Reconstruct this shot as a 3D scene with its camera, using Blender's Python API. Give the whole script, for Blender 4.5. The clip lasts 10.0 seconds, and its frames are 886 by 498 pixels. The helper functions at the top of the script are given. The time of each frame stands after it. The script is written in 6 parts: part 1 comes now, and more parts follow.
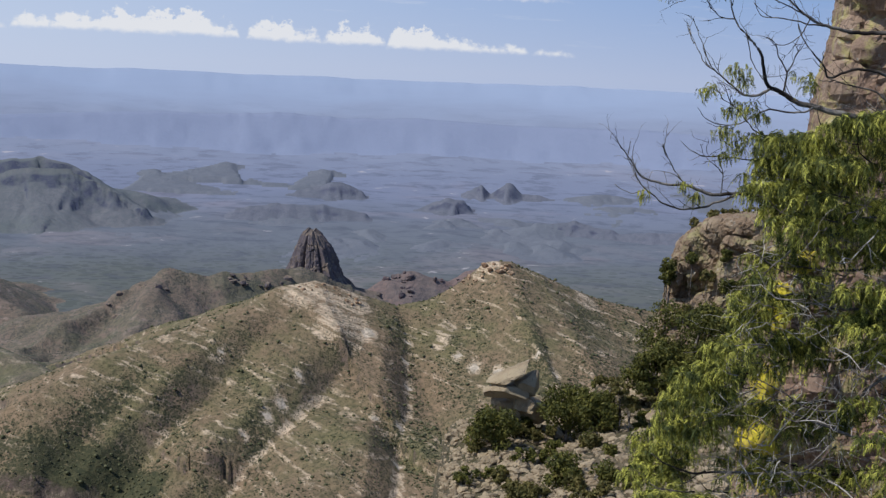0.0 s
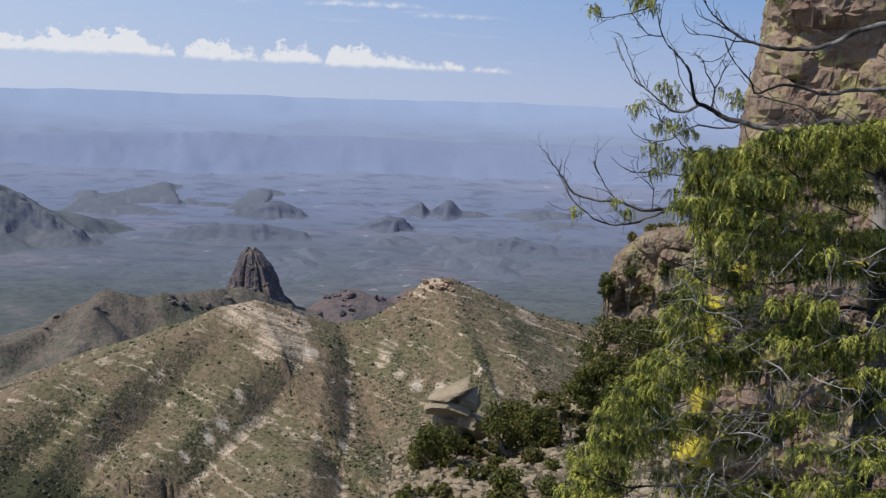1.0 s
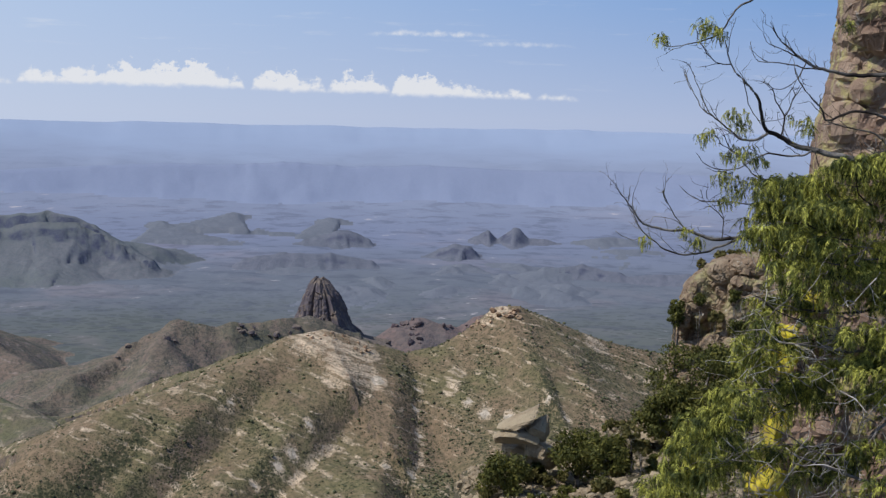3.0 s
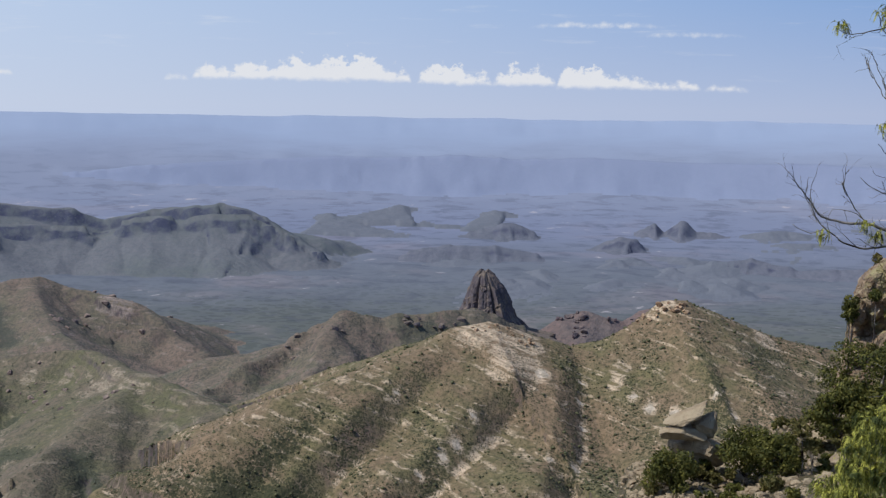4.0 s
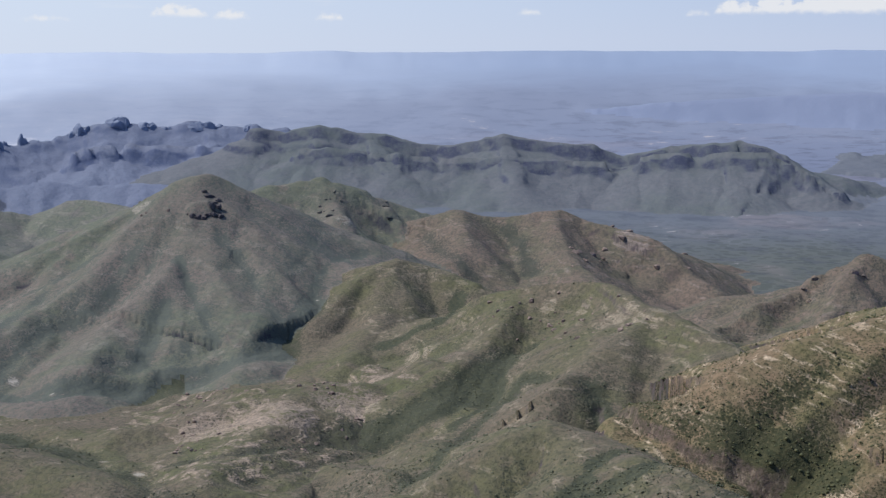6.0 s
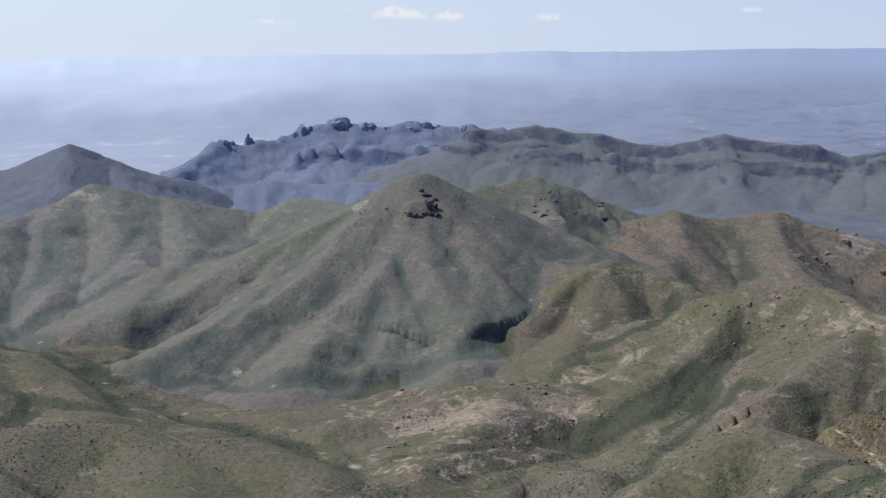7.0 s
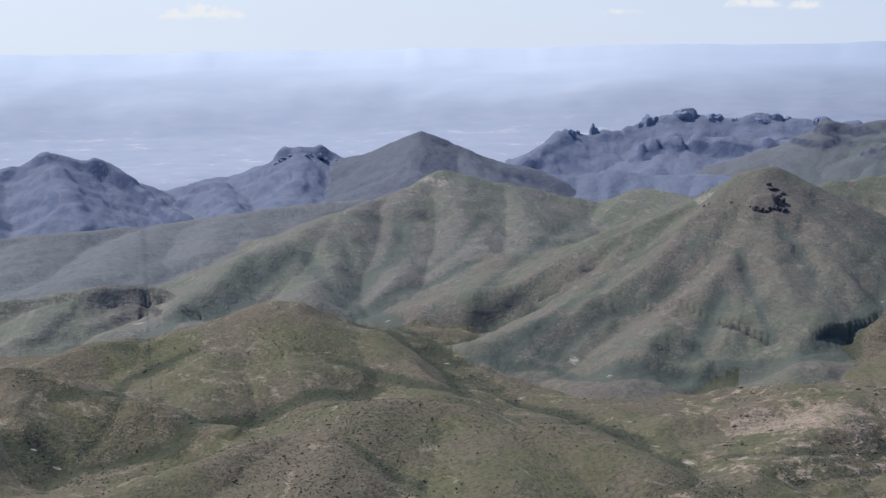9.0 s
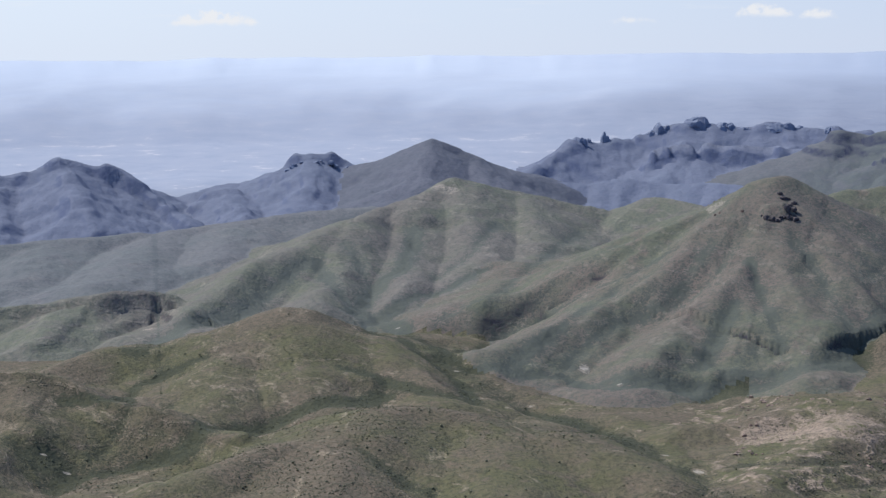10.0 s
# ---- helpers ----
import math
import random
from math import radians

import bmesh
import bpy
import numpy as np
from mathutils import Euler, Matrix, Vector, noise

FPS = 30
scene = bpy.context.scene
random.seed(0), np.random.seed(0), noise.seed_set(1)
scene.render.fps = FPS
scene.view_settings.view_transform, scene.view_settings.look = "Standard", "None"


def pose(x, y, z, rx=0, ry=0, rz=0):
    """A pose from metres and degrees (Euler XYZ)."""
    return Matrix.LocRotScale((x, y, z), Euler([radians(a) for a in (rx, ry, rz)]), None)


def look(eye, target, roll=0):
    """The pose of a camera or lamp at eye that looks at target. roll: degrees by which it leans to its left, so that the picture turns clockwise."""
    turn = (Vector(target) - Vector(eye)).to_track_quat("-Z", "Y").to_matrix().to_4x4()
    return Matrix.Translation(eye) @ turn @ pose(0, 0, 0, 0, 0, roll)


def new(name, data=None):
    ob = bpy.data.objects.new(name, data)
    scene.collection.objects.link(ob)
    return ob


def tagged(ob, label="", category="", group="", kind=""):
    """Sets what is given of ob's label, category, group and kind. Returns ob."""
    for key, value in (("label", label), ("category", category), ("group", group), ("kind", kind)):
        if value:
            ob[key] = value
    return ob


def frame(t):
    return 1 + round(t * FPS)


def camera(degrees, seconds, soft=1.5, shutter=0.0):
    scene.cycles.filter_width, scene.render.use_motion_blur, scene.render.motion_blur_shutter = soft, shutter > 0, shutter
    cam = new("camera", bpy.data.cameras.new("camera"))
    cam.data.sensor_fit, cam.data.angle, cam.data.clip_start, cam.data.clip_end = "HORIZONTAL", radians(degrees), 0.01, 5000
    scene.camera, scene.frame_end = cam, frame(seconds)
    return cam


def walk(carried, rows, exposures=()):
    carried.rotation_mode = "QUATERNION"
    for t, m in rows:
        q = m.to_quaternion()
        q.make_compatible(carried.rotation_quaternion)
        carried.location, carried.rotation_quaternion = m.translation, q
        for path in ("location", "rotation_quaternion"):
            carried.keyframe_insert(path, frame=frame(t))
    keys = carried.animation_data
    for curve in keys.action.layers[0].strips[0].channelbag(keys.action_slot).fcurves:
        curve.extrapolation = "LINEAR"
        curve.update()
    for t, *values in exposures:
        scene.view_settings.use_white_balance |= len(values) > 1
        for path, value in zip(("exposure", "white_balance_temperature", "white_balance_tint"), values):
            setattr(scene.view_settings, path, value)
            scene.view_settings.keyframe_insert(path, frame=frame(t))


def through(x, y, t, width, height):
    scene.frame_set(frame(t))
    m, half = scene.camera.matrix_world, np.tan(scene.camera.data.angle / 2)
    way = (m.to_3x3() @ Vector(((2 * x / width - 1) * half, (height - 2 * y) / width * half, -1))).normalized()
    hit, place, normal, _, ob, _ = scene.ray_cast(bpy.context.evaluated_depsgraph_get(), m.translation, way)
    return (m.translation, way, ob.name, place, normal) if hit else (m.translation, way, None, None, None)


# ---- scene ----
# One lens for the whole turn; the eye stays on the rim and sways by a few centimetres.
cam = camera(36.07, 10.0, soft=1.35)
TURN = [  # seconds, yaw to the left, pitch, roll, sway x, sway z
    (0.0, -0.047, -7.401, 2.420, 0.000, 0.000), (0.5, -1.649, -7.380, 2.255, 0.020, -0.010),
    (1.0, -2.545, -6.584, 1.939, 0.043, 0.010), (1.5, -2.270, -5.778, 1.609, 0.058, 0.033),
    (2.0, -1.303, -5.724, 1.284, 0.062, 0.038), (2.2, -1.087, -5.449, 1.530, 0.062, 0.036),
    (3.3, 1.805, -5.489, 0.707, 0.020, 0.030), (3.5, 3.215, -5.393, 0.409, 0.010, 0.030),
    (4.0, 7.297, -5.906, 0.821, 0.000, 0.025), (4.5, 12.553, -7.156, 0.942, 0.000, 0.020),
    (4.8, 16.073, -8.116, 0.776, 0.000, 0.015), (5.0, 18.523, -8.827, 0.860, 0.000, 0.010),
    (5.5, 24.092, -8.586, 0.370, 0.000, 0.005), (6.0, 28.917, -8.652, -0.201, 0.000, 0.000),
    (6.2, 30.981, -8.814, -0.531, 0.000, 0.000), (7.3, 40.447, -8.442, -0.523, 0.000, 0.000),
    (7.5, 42.094, -8.406, -0.376, 0.000, 0.000), (8.0, 46.034, -8.304, -0.681, 0.000, 0.000),
    (8.5, 49.707, -9.036, -0.942, 0.000, 0.000), (9.0, 52.470, -8.782, -0.915, 0.000, 0.000),
    (9.5, 52.970, -8.446, -0.632, 0.000, 0.000), (10.0, 52.912, -8.462, -0.657, 0.000, 0.000)]


def stand(yaw, pitch, roll, x, z):
    a, b = radians(yaw), radians(pitch)
    eye = Vector((x, 0.0, z))
    return look(eye, eye + Vector((-math.sin(a) * math.cos(b), math.cos(a) * math.cos(b), math.sin(b))), roll)


walk(cam, [(t, stand(*row)) for t, *row in TURN], [(0.0, 0.0), (4.0, 0.0), (6.0, 0.05), (8.0, 0.1), (10.0, 0.1)])

# ---- sky and sun ----
SUN_AZ, SUN_EL = -115.0, 51.0
world = bpy.data.worlds.new("sky")
scene.world = world
world.use_nodes = True
wn, wl = world.node_tree.nodes, world.node_tree.links
sky = wn.new("ShaderNodeTexSky")
sky.sky_type, sky.sun_disc = "NISHITA", False
sky.sun_elevation, sky.sun_rotation = radians(SUN_EL), radians(SUN_AZ)
sky.altitude, sky.air_density, sky.dust_density, sky.ozone_density = 2100, 1.0, 0.3, 2.0
wn["Background"].inputs["Strength"].default_value = 0.14
# Pale haze lies over the horizon and thins out upwards.
way = wn.new("ShaderNodeSeparateXYZ")
wl.new(wn.new("ShaderNodeTexCoord").outputs["Generated"], way.inputs[0])
fade = wn.new("ShaderNodeMapRange")
fade.interpolation_type = "SMOOTHSTEP"
wl.new(way.outputs["Z"], fade.inputs["Value"])
for key, value in (("From Min", 0.04), ("From Max", 0.5), ("To Min", 0.96), ("To Max", 0.1)):
    fade.inputs[key].default_value = value
veil = wn.new("ShaderNodeMix")
veil.data_type = "RGBA"
wl.new(fade.outputs[0], veil.inputs[0])
wl.new(sky.outputs["Color"], veil.inputs[6])
glow = wn.new("ShaderNodeMapRange")
wl.new(way.outputs["X"], glow.inputs["Value"])
for key, value in (("From Min", 0.25), ("From Max", -0.95), ("To Min", 0.0), ("To Max", 1.0)):
    glow.inputs[key].default_value = value
air = wn.new("ShaderNodeMix")
air.data_type = "RGBA"
wl.new(glow.outputs[0], air.inputs[0])
air.inputs[6].default_value, air.inputs[7].default_value = (2.62, 3.18, 4.70, 1.0), (4.62, 5.18, 6.18, 1.0)
blue = wn.new("ShaderNodeMix")
blue.data_type = "RGBA"
rise = wn.new("ShaderNodeMapRange")
wl.new(way.outputs["Z"], rise.inputs["Value"])
rise.inputs["From Min"].default_value, rise.inputs["From Max"].default_value = 0.0, 0.085
wl.new(rise.outputs[0], blue.inputs[0])
wl.new(air.outputs[2], blue.inputs[6])
high = wn.new("ShaderNodeMix")
high.data_type = "RGBA"
wl.new(glow.outputs[0], high.inputs[0])
high.inputs[6].default_value, high.inputs[7].default_value = (1.36, 2.38, 4.55, 1.0), (5.00, 5.68, 6.60, 1.0)
wl.new(high.outputs[2], blue.inputs[7])
wl.new(blue.outputs[2], veil.inputs[7])


def sky_math(op, a, b=None):
    n = wn.new("ShaderNodeMath")
    n.operation = op
    for s, v in zip(n.inputs, (a, b)):
        if isinstance(v, bpy.types.NodeSocket):
            wl.new(v, s)
        elif v is not None:
            s.default_value = v
    return n.outputs[0]


def sky_step(v, lo, hi):
    n = wn.new("ShaderNodeMapRange")
    n.interpolation_type = "SMOOTHSTEP"
    wl.new(v, n.inputs["Value"])
    n.inputs["From Min"].default_value, n.inputs["From Max"].default_value = lo, hi
    return n.outputs["Result"]


def sky_noise(x, y, scale, detail):
    n, c = wn.new("ShaderNodeTexNoise"), wn.new("ShaderNodeCombineXYZ")
    wl.new(x, c.inputs[0])
    wl.new(y, c.inputs[1])
    wl.new(c.outputs[0], n.inputs["Vector"])
    n.inputs["Scale"].default_value, n.inputs["Detail"].default_value, n.inputs["Roughness"].default_value = scale, detail, 0.62
    return n.outputs["Fac"]


# A row of far cumulus with flat feet, and thin high streaks: bearing, foot, half width and height in degrees.
CLOUDS = [(-16.9, 1.16, 0.9, 0.60), (-15.2, 1.16, 1.4, 0.80), (-13.4, 1.16, 1.2, 1.05), (-11.2, 1.16, 1.7, 1.25), (-9.7, 1.16, 1.0, 0.70), (-7.4, 1.10, 1.1, 1.05), (-6.1, 1.06, 0.8, 0.60), (-4.0, 1.06, 1.4, 0.85),
          (-1.6, 0.98, 1.1, 1.20), (-0.2, 0.98, 1.2, 0.70), (1.0, 0.96, 0.8, 0.45), (2.4, 0.96, 0.9, 0.42), (4.3, 0.94, 0.9, 0.25), (-18.4, 1.12, 0.5, 0.26), (-39.7, 1.15, 1.2, 0.55), (-37.6, 1.05, 0.8, 0.40),
          (-33.6, 1.0, 0.6, 0.36), (-25.3, 1.2, 0.5, 0.22), (-62.2, 1.05, 1.9, 0.60), (-45.0, 1.0, 1.0, 0.2), (-1.0, 3.5, 2.6, 0.20), (2.8, 3.15, 2.0, 0.14)]
bearing = sky_math("MULTIPLY", sky_math("ARCTAN2", way.outputs["X"], way.outputs["Y"]), 57.2958)
lift = sky_math("MULTIPLY", sky_math("ARCSINE", way.outputs["Z"]), 57.2958)
billow = sky_noise(bearing, sky_math("MULTIPLY", lift, 1.2), 1.9, 6.0)
cover = None
for c_az, c_foot, c_half, c_high in CLOUDS:
    t = sky_math("DIVIDE", sky_math("SUBTRACT", bearing, c_az), c_half)
    sq = sky_math("MULTIPLY", t, t)
    top = sky_math("MULTIPLY", sky_math("SUBTRACT", 1.0, sky_math("MULTIPLY", sq, sq)), c_high * 0.95)
    up = sky_math("SUBTRACT", lift, c_foot)
    full = sky_math("SUBTRACT", sky_math("MULTIPLY", top, sky_math("ADD", sky_math("MULTIPLY", billow, 2.6), -0.5)), up)
    body = sky_math("MULTIPLY", sky_step(full, -0.02, 0.30), sky_step(sky_math("ADD", up, sky_math("MULTIPLY", billow, 0.35)), 0.02, 0.26))
    cover = body if cover is None else sky_math("MAXIMUM", cover, body)
thin = sky_noise(sky_math("MULTIPLY", bearing, 0.16), sky_math("MULTIPLY", lift, 1.5), 1.6, 5.0)
wisps = sky_math("MULTIPLY", sky_math("MULTIPLY", sky_step(thin, 0.56, 0.82), sky_step(lift, 0.6, 2.0)), sky_step(lift, 9.0, 4.0))
cover = sky_math("MAXIMUM", sky_math("MULTIPLY", cover, 0.86), sky_math("MULTIPLY", wisps, 0.32))
clouds = wn.new("ShaderNodeMix")
clouds.data_type = "RGBA"
wl.new(cover, clouds.inputs[0])
wl.new(veil.outputs[2], clouds.inputs[6])
clouds.inputs[7].default_value = (5.63, 5.70, 5.89, 1.0)
wl.new(clouds.outputs[2], wn["Background"].inputs["Color"])
sun = new("sun", bpy.data.lights.new("sun", "SUN"))
sun.data.energy, sun.data.angle, sun.data.color = 3.6, radians(0.55), (1.0, 0.95, 0.87)
sa, se = radians(SUN_AZ), radians(SUN_EL)
sun.matrix_world = look((math.sin(sa) * math.cos(se), math.cos(sa) * math.cos(se), math.sin(se)), (0, 0, 0))


# ---- materials ----
class Nodes:
    """A short way to write node materials."""

    def __init__(self, name):
        self.mat = bpy.data.materials.new(name)
        self.mat.use_nodes = True
        self.tree = self.mat.node_tree
        self.bsdf = self.tree.nodes["Principled BSDF"]
        self.bsdf.inputs["Specular IOR Level"].default_value = 0.2
        self.pos = self.tree.nodes.new("ShaderNodeNewGeometry").outputs

    def put(self, socket, value):
        if isinstance(value, bpy.types.NodeSocket):
            self.tree.links.new(value, socket)
        elif value is not None:
            socket.default_value = (*value, 1.0) if isinstance(value, tuple) and len(socket.default_value) == 4 and len(value) == 3 else value

    def math(self, op, a, b=None, c=None):
        n = self.tree.nodes.new("ShaderNodeMath")
        n.operation = op
        for s, v in zip(n.inputs, (a, b, c)):
            self.put(s, v)
        return n.outputs[0]

    def vmul(self, v, k):
        n = self.tree.nodes.new("ShaderNodeVectorMath")
        n.operation = "MULTIPLY"
        self.put(n.inputs[0], v)
        self.put(n.inputs[1], k)
        return n.outputs[0]

    def dot(self, v, k):
        n = self.tree.nodes.new("ShaderNodeVectorMath")
        n.operation = "DOT_PRODUCT"
        self.put(n.inputs[0], v)
        self.put(n.inputs[1], k)
        return n.outputs["Value"]

    def noise(self, v, scale, detail=4.0, rough=0.55, warp=0.0):
        n = self.tree.nodes.new("ShaderNodeTexNoise")
        self.put(n.inputs["Vector"], v)
        n.inputs["Scale"].default_value, n.inputs["Detail"].default_value = scale, detail
        n.inputs["Roughness"].default_value, n.inputs["Distortion"].default_value = rough, warp
        return n.outputs["Fac"]

    def cells(self, v, scale, out="Distance", feature="F1"):
        n = self.tree.nodes.new("ShaderNodeTexVoronoi")
        n.feature = feature
        self.put(n.inputs["Vector"], v)
        n.inputs["Scale"].default_value = scale
        return n.outputs[out]

    def step(self, v, lo, hi):
        n = self.tree.nodes.new("ShaderNodeMapRange")
        n.interpolation_type = "SMOOTHSTEP"
        self.put(n.inputs["Value"], v)
        self.put(n.inputs["From Min"], lo)
        self.put(n.inputs["From Max"], hi)
        return n.outputs["Result"]

    def mix(self, f, a, b, how="MIX"):
        n = self.tree.nodes.new("ShaderNodeMix")
        n.data_type, n.blend_type = "RGBA", how
        self.put(n.inputs[0], f)
        self.put(n.inputs[6], a)
        self.put(n.inputs[7], b)
        return n.outputs[2]

    def attr(self, name):
        n = self.tree.nodes.new("ShaderNodeAttribute")
        n.attribute_name = name
        return n.outputs["Fac"]

    def rand(self, how="object"):
        if how == "island":
            return self.pos["Random Per Island"]
        return self.tree.nodes.new("ShaderNodeObjectInfo").outputs["Random"]

    def place(self):
        return self.tree.nodes.new("ShaderNodeTexCoord").outputs["Object"]

    def bump(self, height, strength, distance):
        n = self.tree.nodes.new("ShaderNodeBump")
        n.inputs["Strength"].default_value, n.inputs["Distance"].default_value = strength, distance
        self.put(n.inputs["Height"], height)
        self.put(self.bsdf.inputs["Normal"], n.outputs[0])

    def done(self, color, rough=0.9):
        self.put(self.bsdf.inputs["Base Color"], color)
        self.put(self.bsdf.inputs["Roughness"], rough)
        return self.mat


def land(name, grass, soil, scrub, pale, dark, unit=1.0, strata=0.5, dots=0.5, relief=1.0, tilt=(0.1, 0.05, 1.0), shady=0.12, sheer=(0.72, 0.5)):
    """Dry mountain land: grass and soil in drifts, scrub, bands of pale ledges, dark steep rock. unit: the size of its grain in metres."""
    m = Nodes(name)
    p = m.pos["Position"]
    wide, fine = m.noise(p, 0.006 / unit, 5, 0.6), m.noise(p, 0.16 / unit, 4, 0.65)
    c = m.mix(m.step(wide, 0.38, 0.62), grass, soil)
    c = m.mix(m.step(m.noise(p, 0.03 / unit, 5, 0.65), 0.45, 0.7), c, soil)
    # Ledges: thin uneven bands that follow the bedding.
    bed = m.math("ADD", m.dot(p, tilt), m.math("MULTIPLY", m.noise(p, 0.012 / unit, 3), 26.0 * unit))
    line = m.noise(m.vmul(p, (0.012 / unit, 0.012 / unit, 0.0)), 1.0, 2)
    comb = m.tree.nodes.new("ShaderNodeCombineXYZ")
    m.put(comb.inputs[0], m.math("MULTIPLY", bed, 0.16 / unit))
    m.put(comb.inputs[1], m.math("MULTIPLY", line, 3.0))
    band = m.noise(comb.outputs[0], 1.0, 3, 0.6)
    broken = m.noise(p, 0.045 / unit, 4, 0.7)
    ledge = m.math("MULTIPLY", m.step(band, 0.52, 0.66), m.step(broken, 0.42, 0.6))
    ledge = m.math("MULTIPLY", ledge, strata)
    c = m.mix(ledge, c, pale)
    bare = m.math("MULTIPLY", m.step(m.math("ADD", m.attr("pale"), m.math("MULTIPLY", m.math("SUBTRACT", m.noise(p, 0.09 / unit, 6, 0.8), 0.5), 2.4)), 0.28, 0.75), m.step(m.math("ADD", band, m.math("MULTIPLY", m.math("SUBTRACT", fine, 0.5), 0.9)), 0.38, 0.54))
    c = m.mix(m.math("MULTIPLY", bare, 0.85), c, pale)
    pool = m.step(m.math("ADD", m.attr("pale"), m.math("MULTIPLY", m.math("SUBTRACT", fine, 0.5), 0.8)), 1.05, 1.3)
    nz = m.dot(m.pos["Normal"], (0, 0, 1))
    steep = m.step(nz, *sheer)
    c = m.mix(m.math("MULTIPLY", steep, m.step(m.noise(p, 0.05 / unit, 4), 0.3, 0.55)), c, dark)
    # Scrub: single dark tufts, thicker in the hollows.
    thick = m.math("ADD", m.math("MULTIPLY", m.noise(p, 0.011 / unit, 4, 0.6), dots), m.math("MULTIPLY", m.attr("veg"), 0.55))
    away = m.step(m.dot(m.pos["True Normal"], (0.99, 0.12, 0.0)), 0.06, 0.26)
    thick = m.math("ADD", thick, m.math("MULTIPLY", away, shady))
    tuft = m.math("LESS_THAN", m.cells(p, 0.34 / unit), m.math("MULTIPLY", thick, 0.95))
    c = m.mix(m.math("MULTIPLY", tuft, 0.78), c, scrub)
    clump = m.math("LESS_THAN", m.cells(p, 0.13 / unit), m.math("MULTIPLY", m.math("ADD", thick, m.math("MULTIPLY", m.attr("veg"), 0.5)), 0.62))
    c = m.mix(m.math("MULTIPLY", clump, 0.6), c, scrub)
    lush = m.step(m.math("ADD", m.attr("veg"), m.math("MULTIPLY", m.math("SUBTRACT", broken, 0.5), 1.1)), 0.45, 0.8)
    c = m.mix(m.math("MULTIPLY", lush, 0.9), c, m.mix(m.step(fine, 0.42, 0.6), scrub, m.mix(0.6, scrub, grass)))
    # Cliff bands: dark joints and paler broken faces.
    face = m.noise(m.vmul(p, (1.0, 1.0, 0.35)), 0.11 / unit, 5, 0.7)
    c = m.mix(m.math("MULTIPLY", m.step(m.math("ADD", m.attr("crag"), m.math("SUBTRACT", broken, 0.5)), 0.32, 0.7), 0.8), c, m.mix(m.step(face, 0.5, 0.7), dark, m.mix(0.5, dark, pale)))
    c = m.mix(m.math("MULTIPLY", pool, 0.9), c, m.mix(0.5, pale, (0.62, 0.58, 0.52)))
    c = m.mix(m.step(fine, 0.35, 0.75), c, m.mix(0.75, c, scrub), "MIX")
    m.bump(m.math("ADD", fine, m.math("MULTIPLY", ledge, 0.5)), 0.8 * relief, 3.0 * unit)
    return m.done(c, 0.95)


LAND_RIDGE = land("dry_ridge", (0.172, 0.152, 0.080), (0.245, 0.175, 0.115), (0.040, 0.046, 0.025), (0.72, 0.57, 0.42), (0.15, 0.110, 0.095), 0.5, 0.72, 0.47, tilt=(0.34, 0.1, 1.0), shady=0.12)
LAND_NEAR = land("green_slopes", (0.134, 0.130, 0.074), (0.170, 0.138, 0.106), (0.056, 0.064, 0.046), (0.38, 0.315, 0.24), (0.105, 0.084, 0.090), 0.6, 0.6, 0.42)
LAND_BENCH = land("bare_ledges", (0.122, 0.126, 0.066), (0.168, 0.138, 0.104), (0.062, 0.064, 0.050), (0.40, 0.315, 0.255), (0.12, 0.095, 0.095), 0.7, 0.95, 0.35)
# Middle-distance haze is mixed into the peak's grass, soil and scrub colours.
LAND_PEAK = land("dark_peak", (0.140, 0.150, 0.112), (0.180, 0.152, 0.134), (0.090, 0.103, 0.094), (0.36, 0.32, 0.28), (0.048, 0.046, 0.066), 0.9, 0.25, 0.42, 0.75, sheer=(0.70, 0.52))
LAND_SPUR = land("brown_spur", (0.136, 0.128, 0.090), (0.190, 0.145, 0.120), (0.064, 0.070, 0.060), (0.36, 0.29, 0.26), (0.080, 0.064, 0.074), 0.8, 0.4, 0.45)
LAND_RED = land("red_knolls", (0.155, 0.132, 0.128), (0.200, 0.142, 0.132), (0.085, 0.080, 0.088), (0.30, 0.21, 0.185), (0.115, 0.082, 0.098), 0.9, 0.4, 0.3)
LAND_TAN = land("tan_top_rock", (0.42, 0.30, 0.20), (0.50, 0.355, 0.235), (0.16, 0.12, 0.08), (0.62, 0.49, 0.36), (0.28, 0.18, 0.12), 0.4, 0.4, 0.15)
# Distance haze is painted into the far hills' colours as blue-grey.
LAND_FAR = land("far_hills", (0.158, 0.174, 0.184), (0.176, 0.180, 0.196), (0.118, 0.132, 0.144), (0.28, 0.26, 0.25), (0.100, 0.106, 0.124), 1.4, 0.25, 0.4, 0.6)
# Folded slopes: haze greys the colours and lifts the dark scrub.
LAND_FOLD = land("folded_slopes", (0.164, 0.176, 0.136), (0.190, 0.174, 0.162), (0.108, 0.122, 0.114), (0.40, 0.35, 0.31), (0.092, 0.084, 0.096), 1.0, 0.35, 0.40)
# Mesa and mountain: the blue is aerial haze put into the base colours.
LAND_MESA = land("haze_grey_mesa", (0.126, 0.144, 0.148), (0.148, 0.154, 0.174), (0.108, 0.124, 0.142), (0.17, 0.18, 0.205), (0.058, 0.066, 0.112), 2.0, 0.1, 0.3, 0.6, sheer=(0.90, 0.78))
LAND_HAZE_BLUE = land("haze_blue_mountain", (0.165, 0.192, 0.268), (0.172, 0.196, 0.276), (0.138, 0.164, 0.240), (0.22, 0.25, 0.33), (0.098, 0.122, 0.210), 2.2, 0.1, 0.25, 0.6, sheer=(0.90, 0.78))
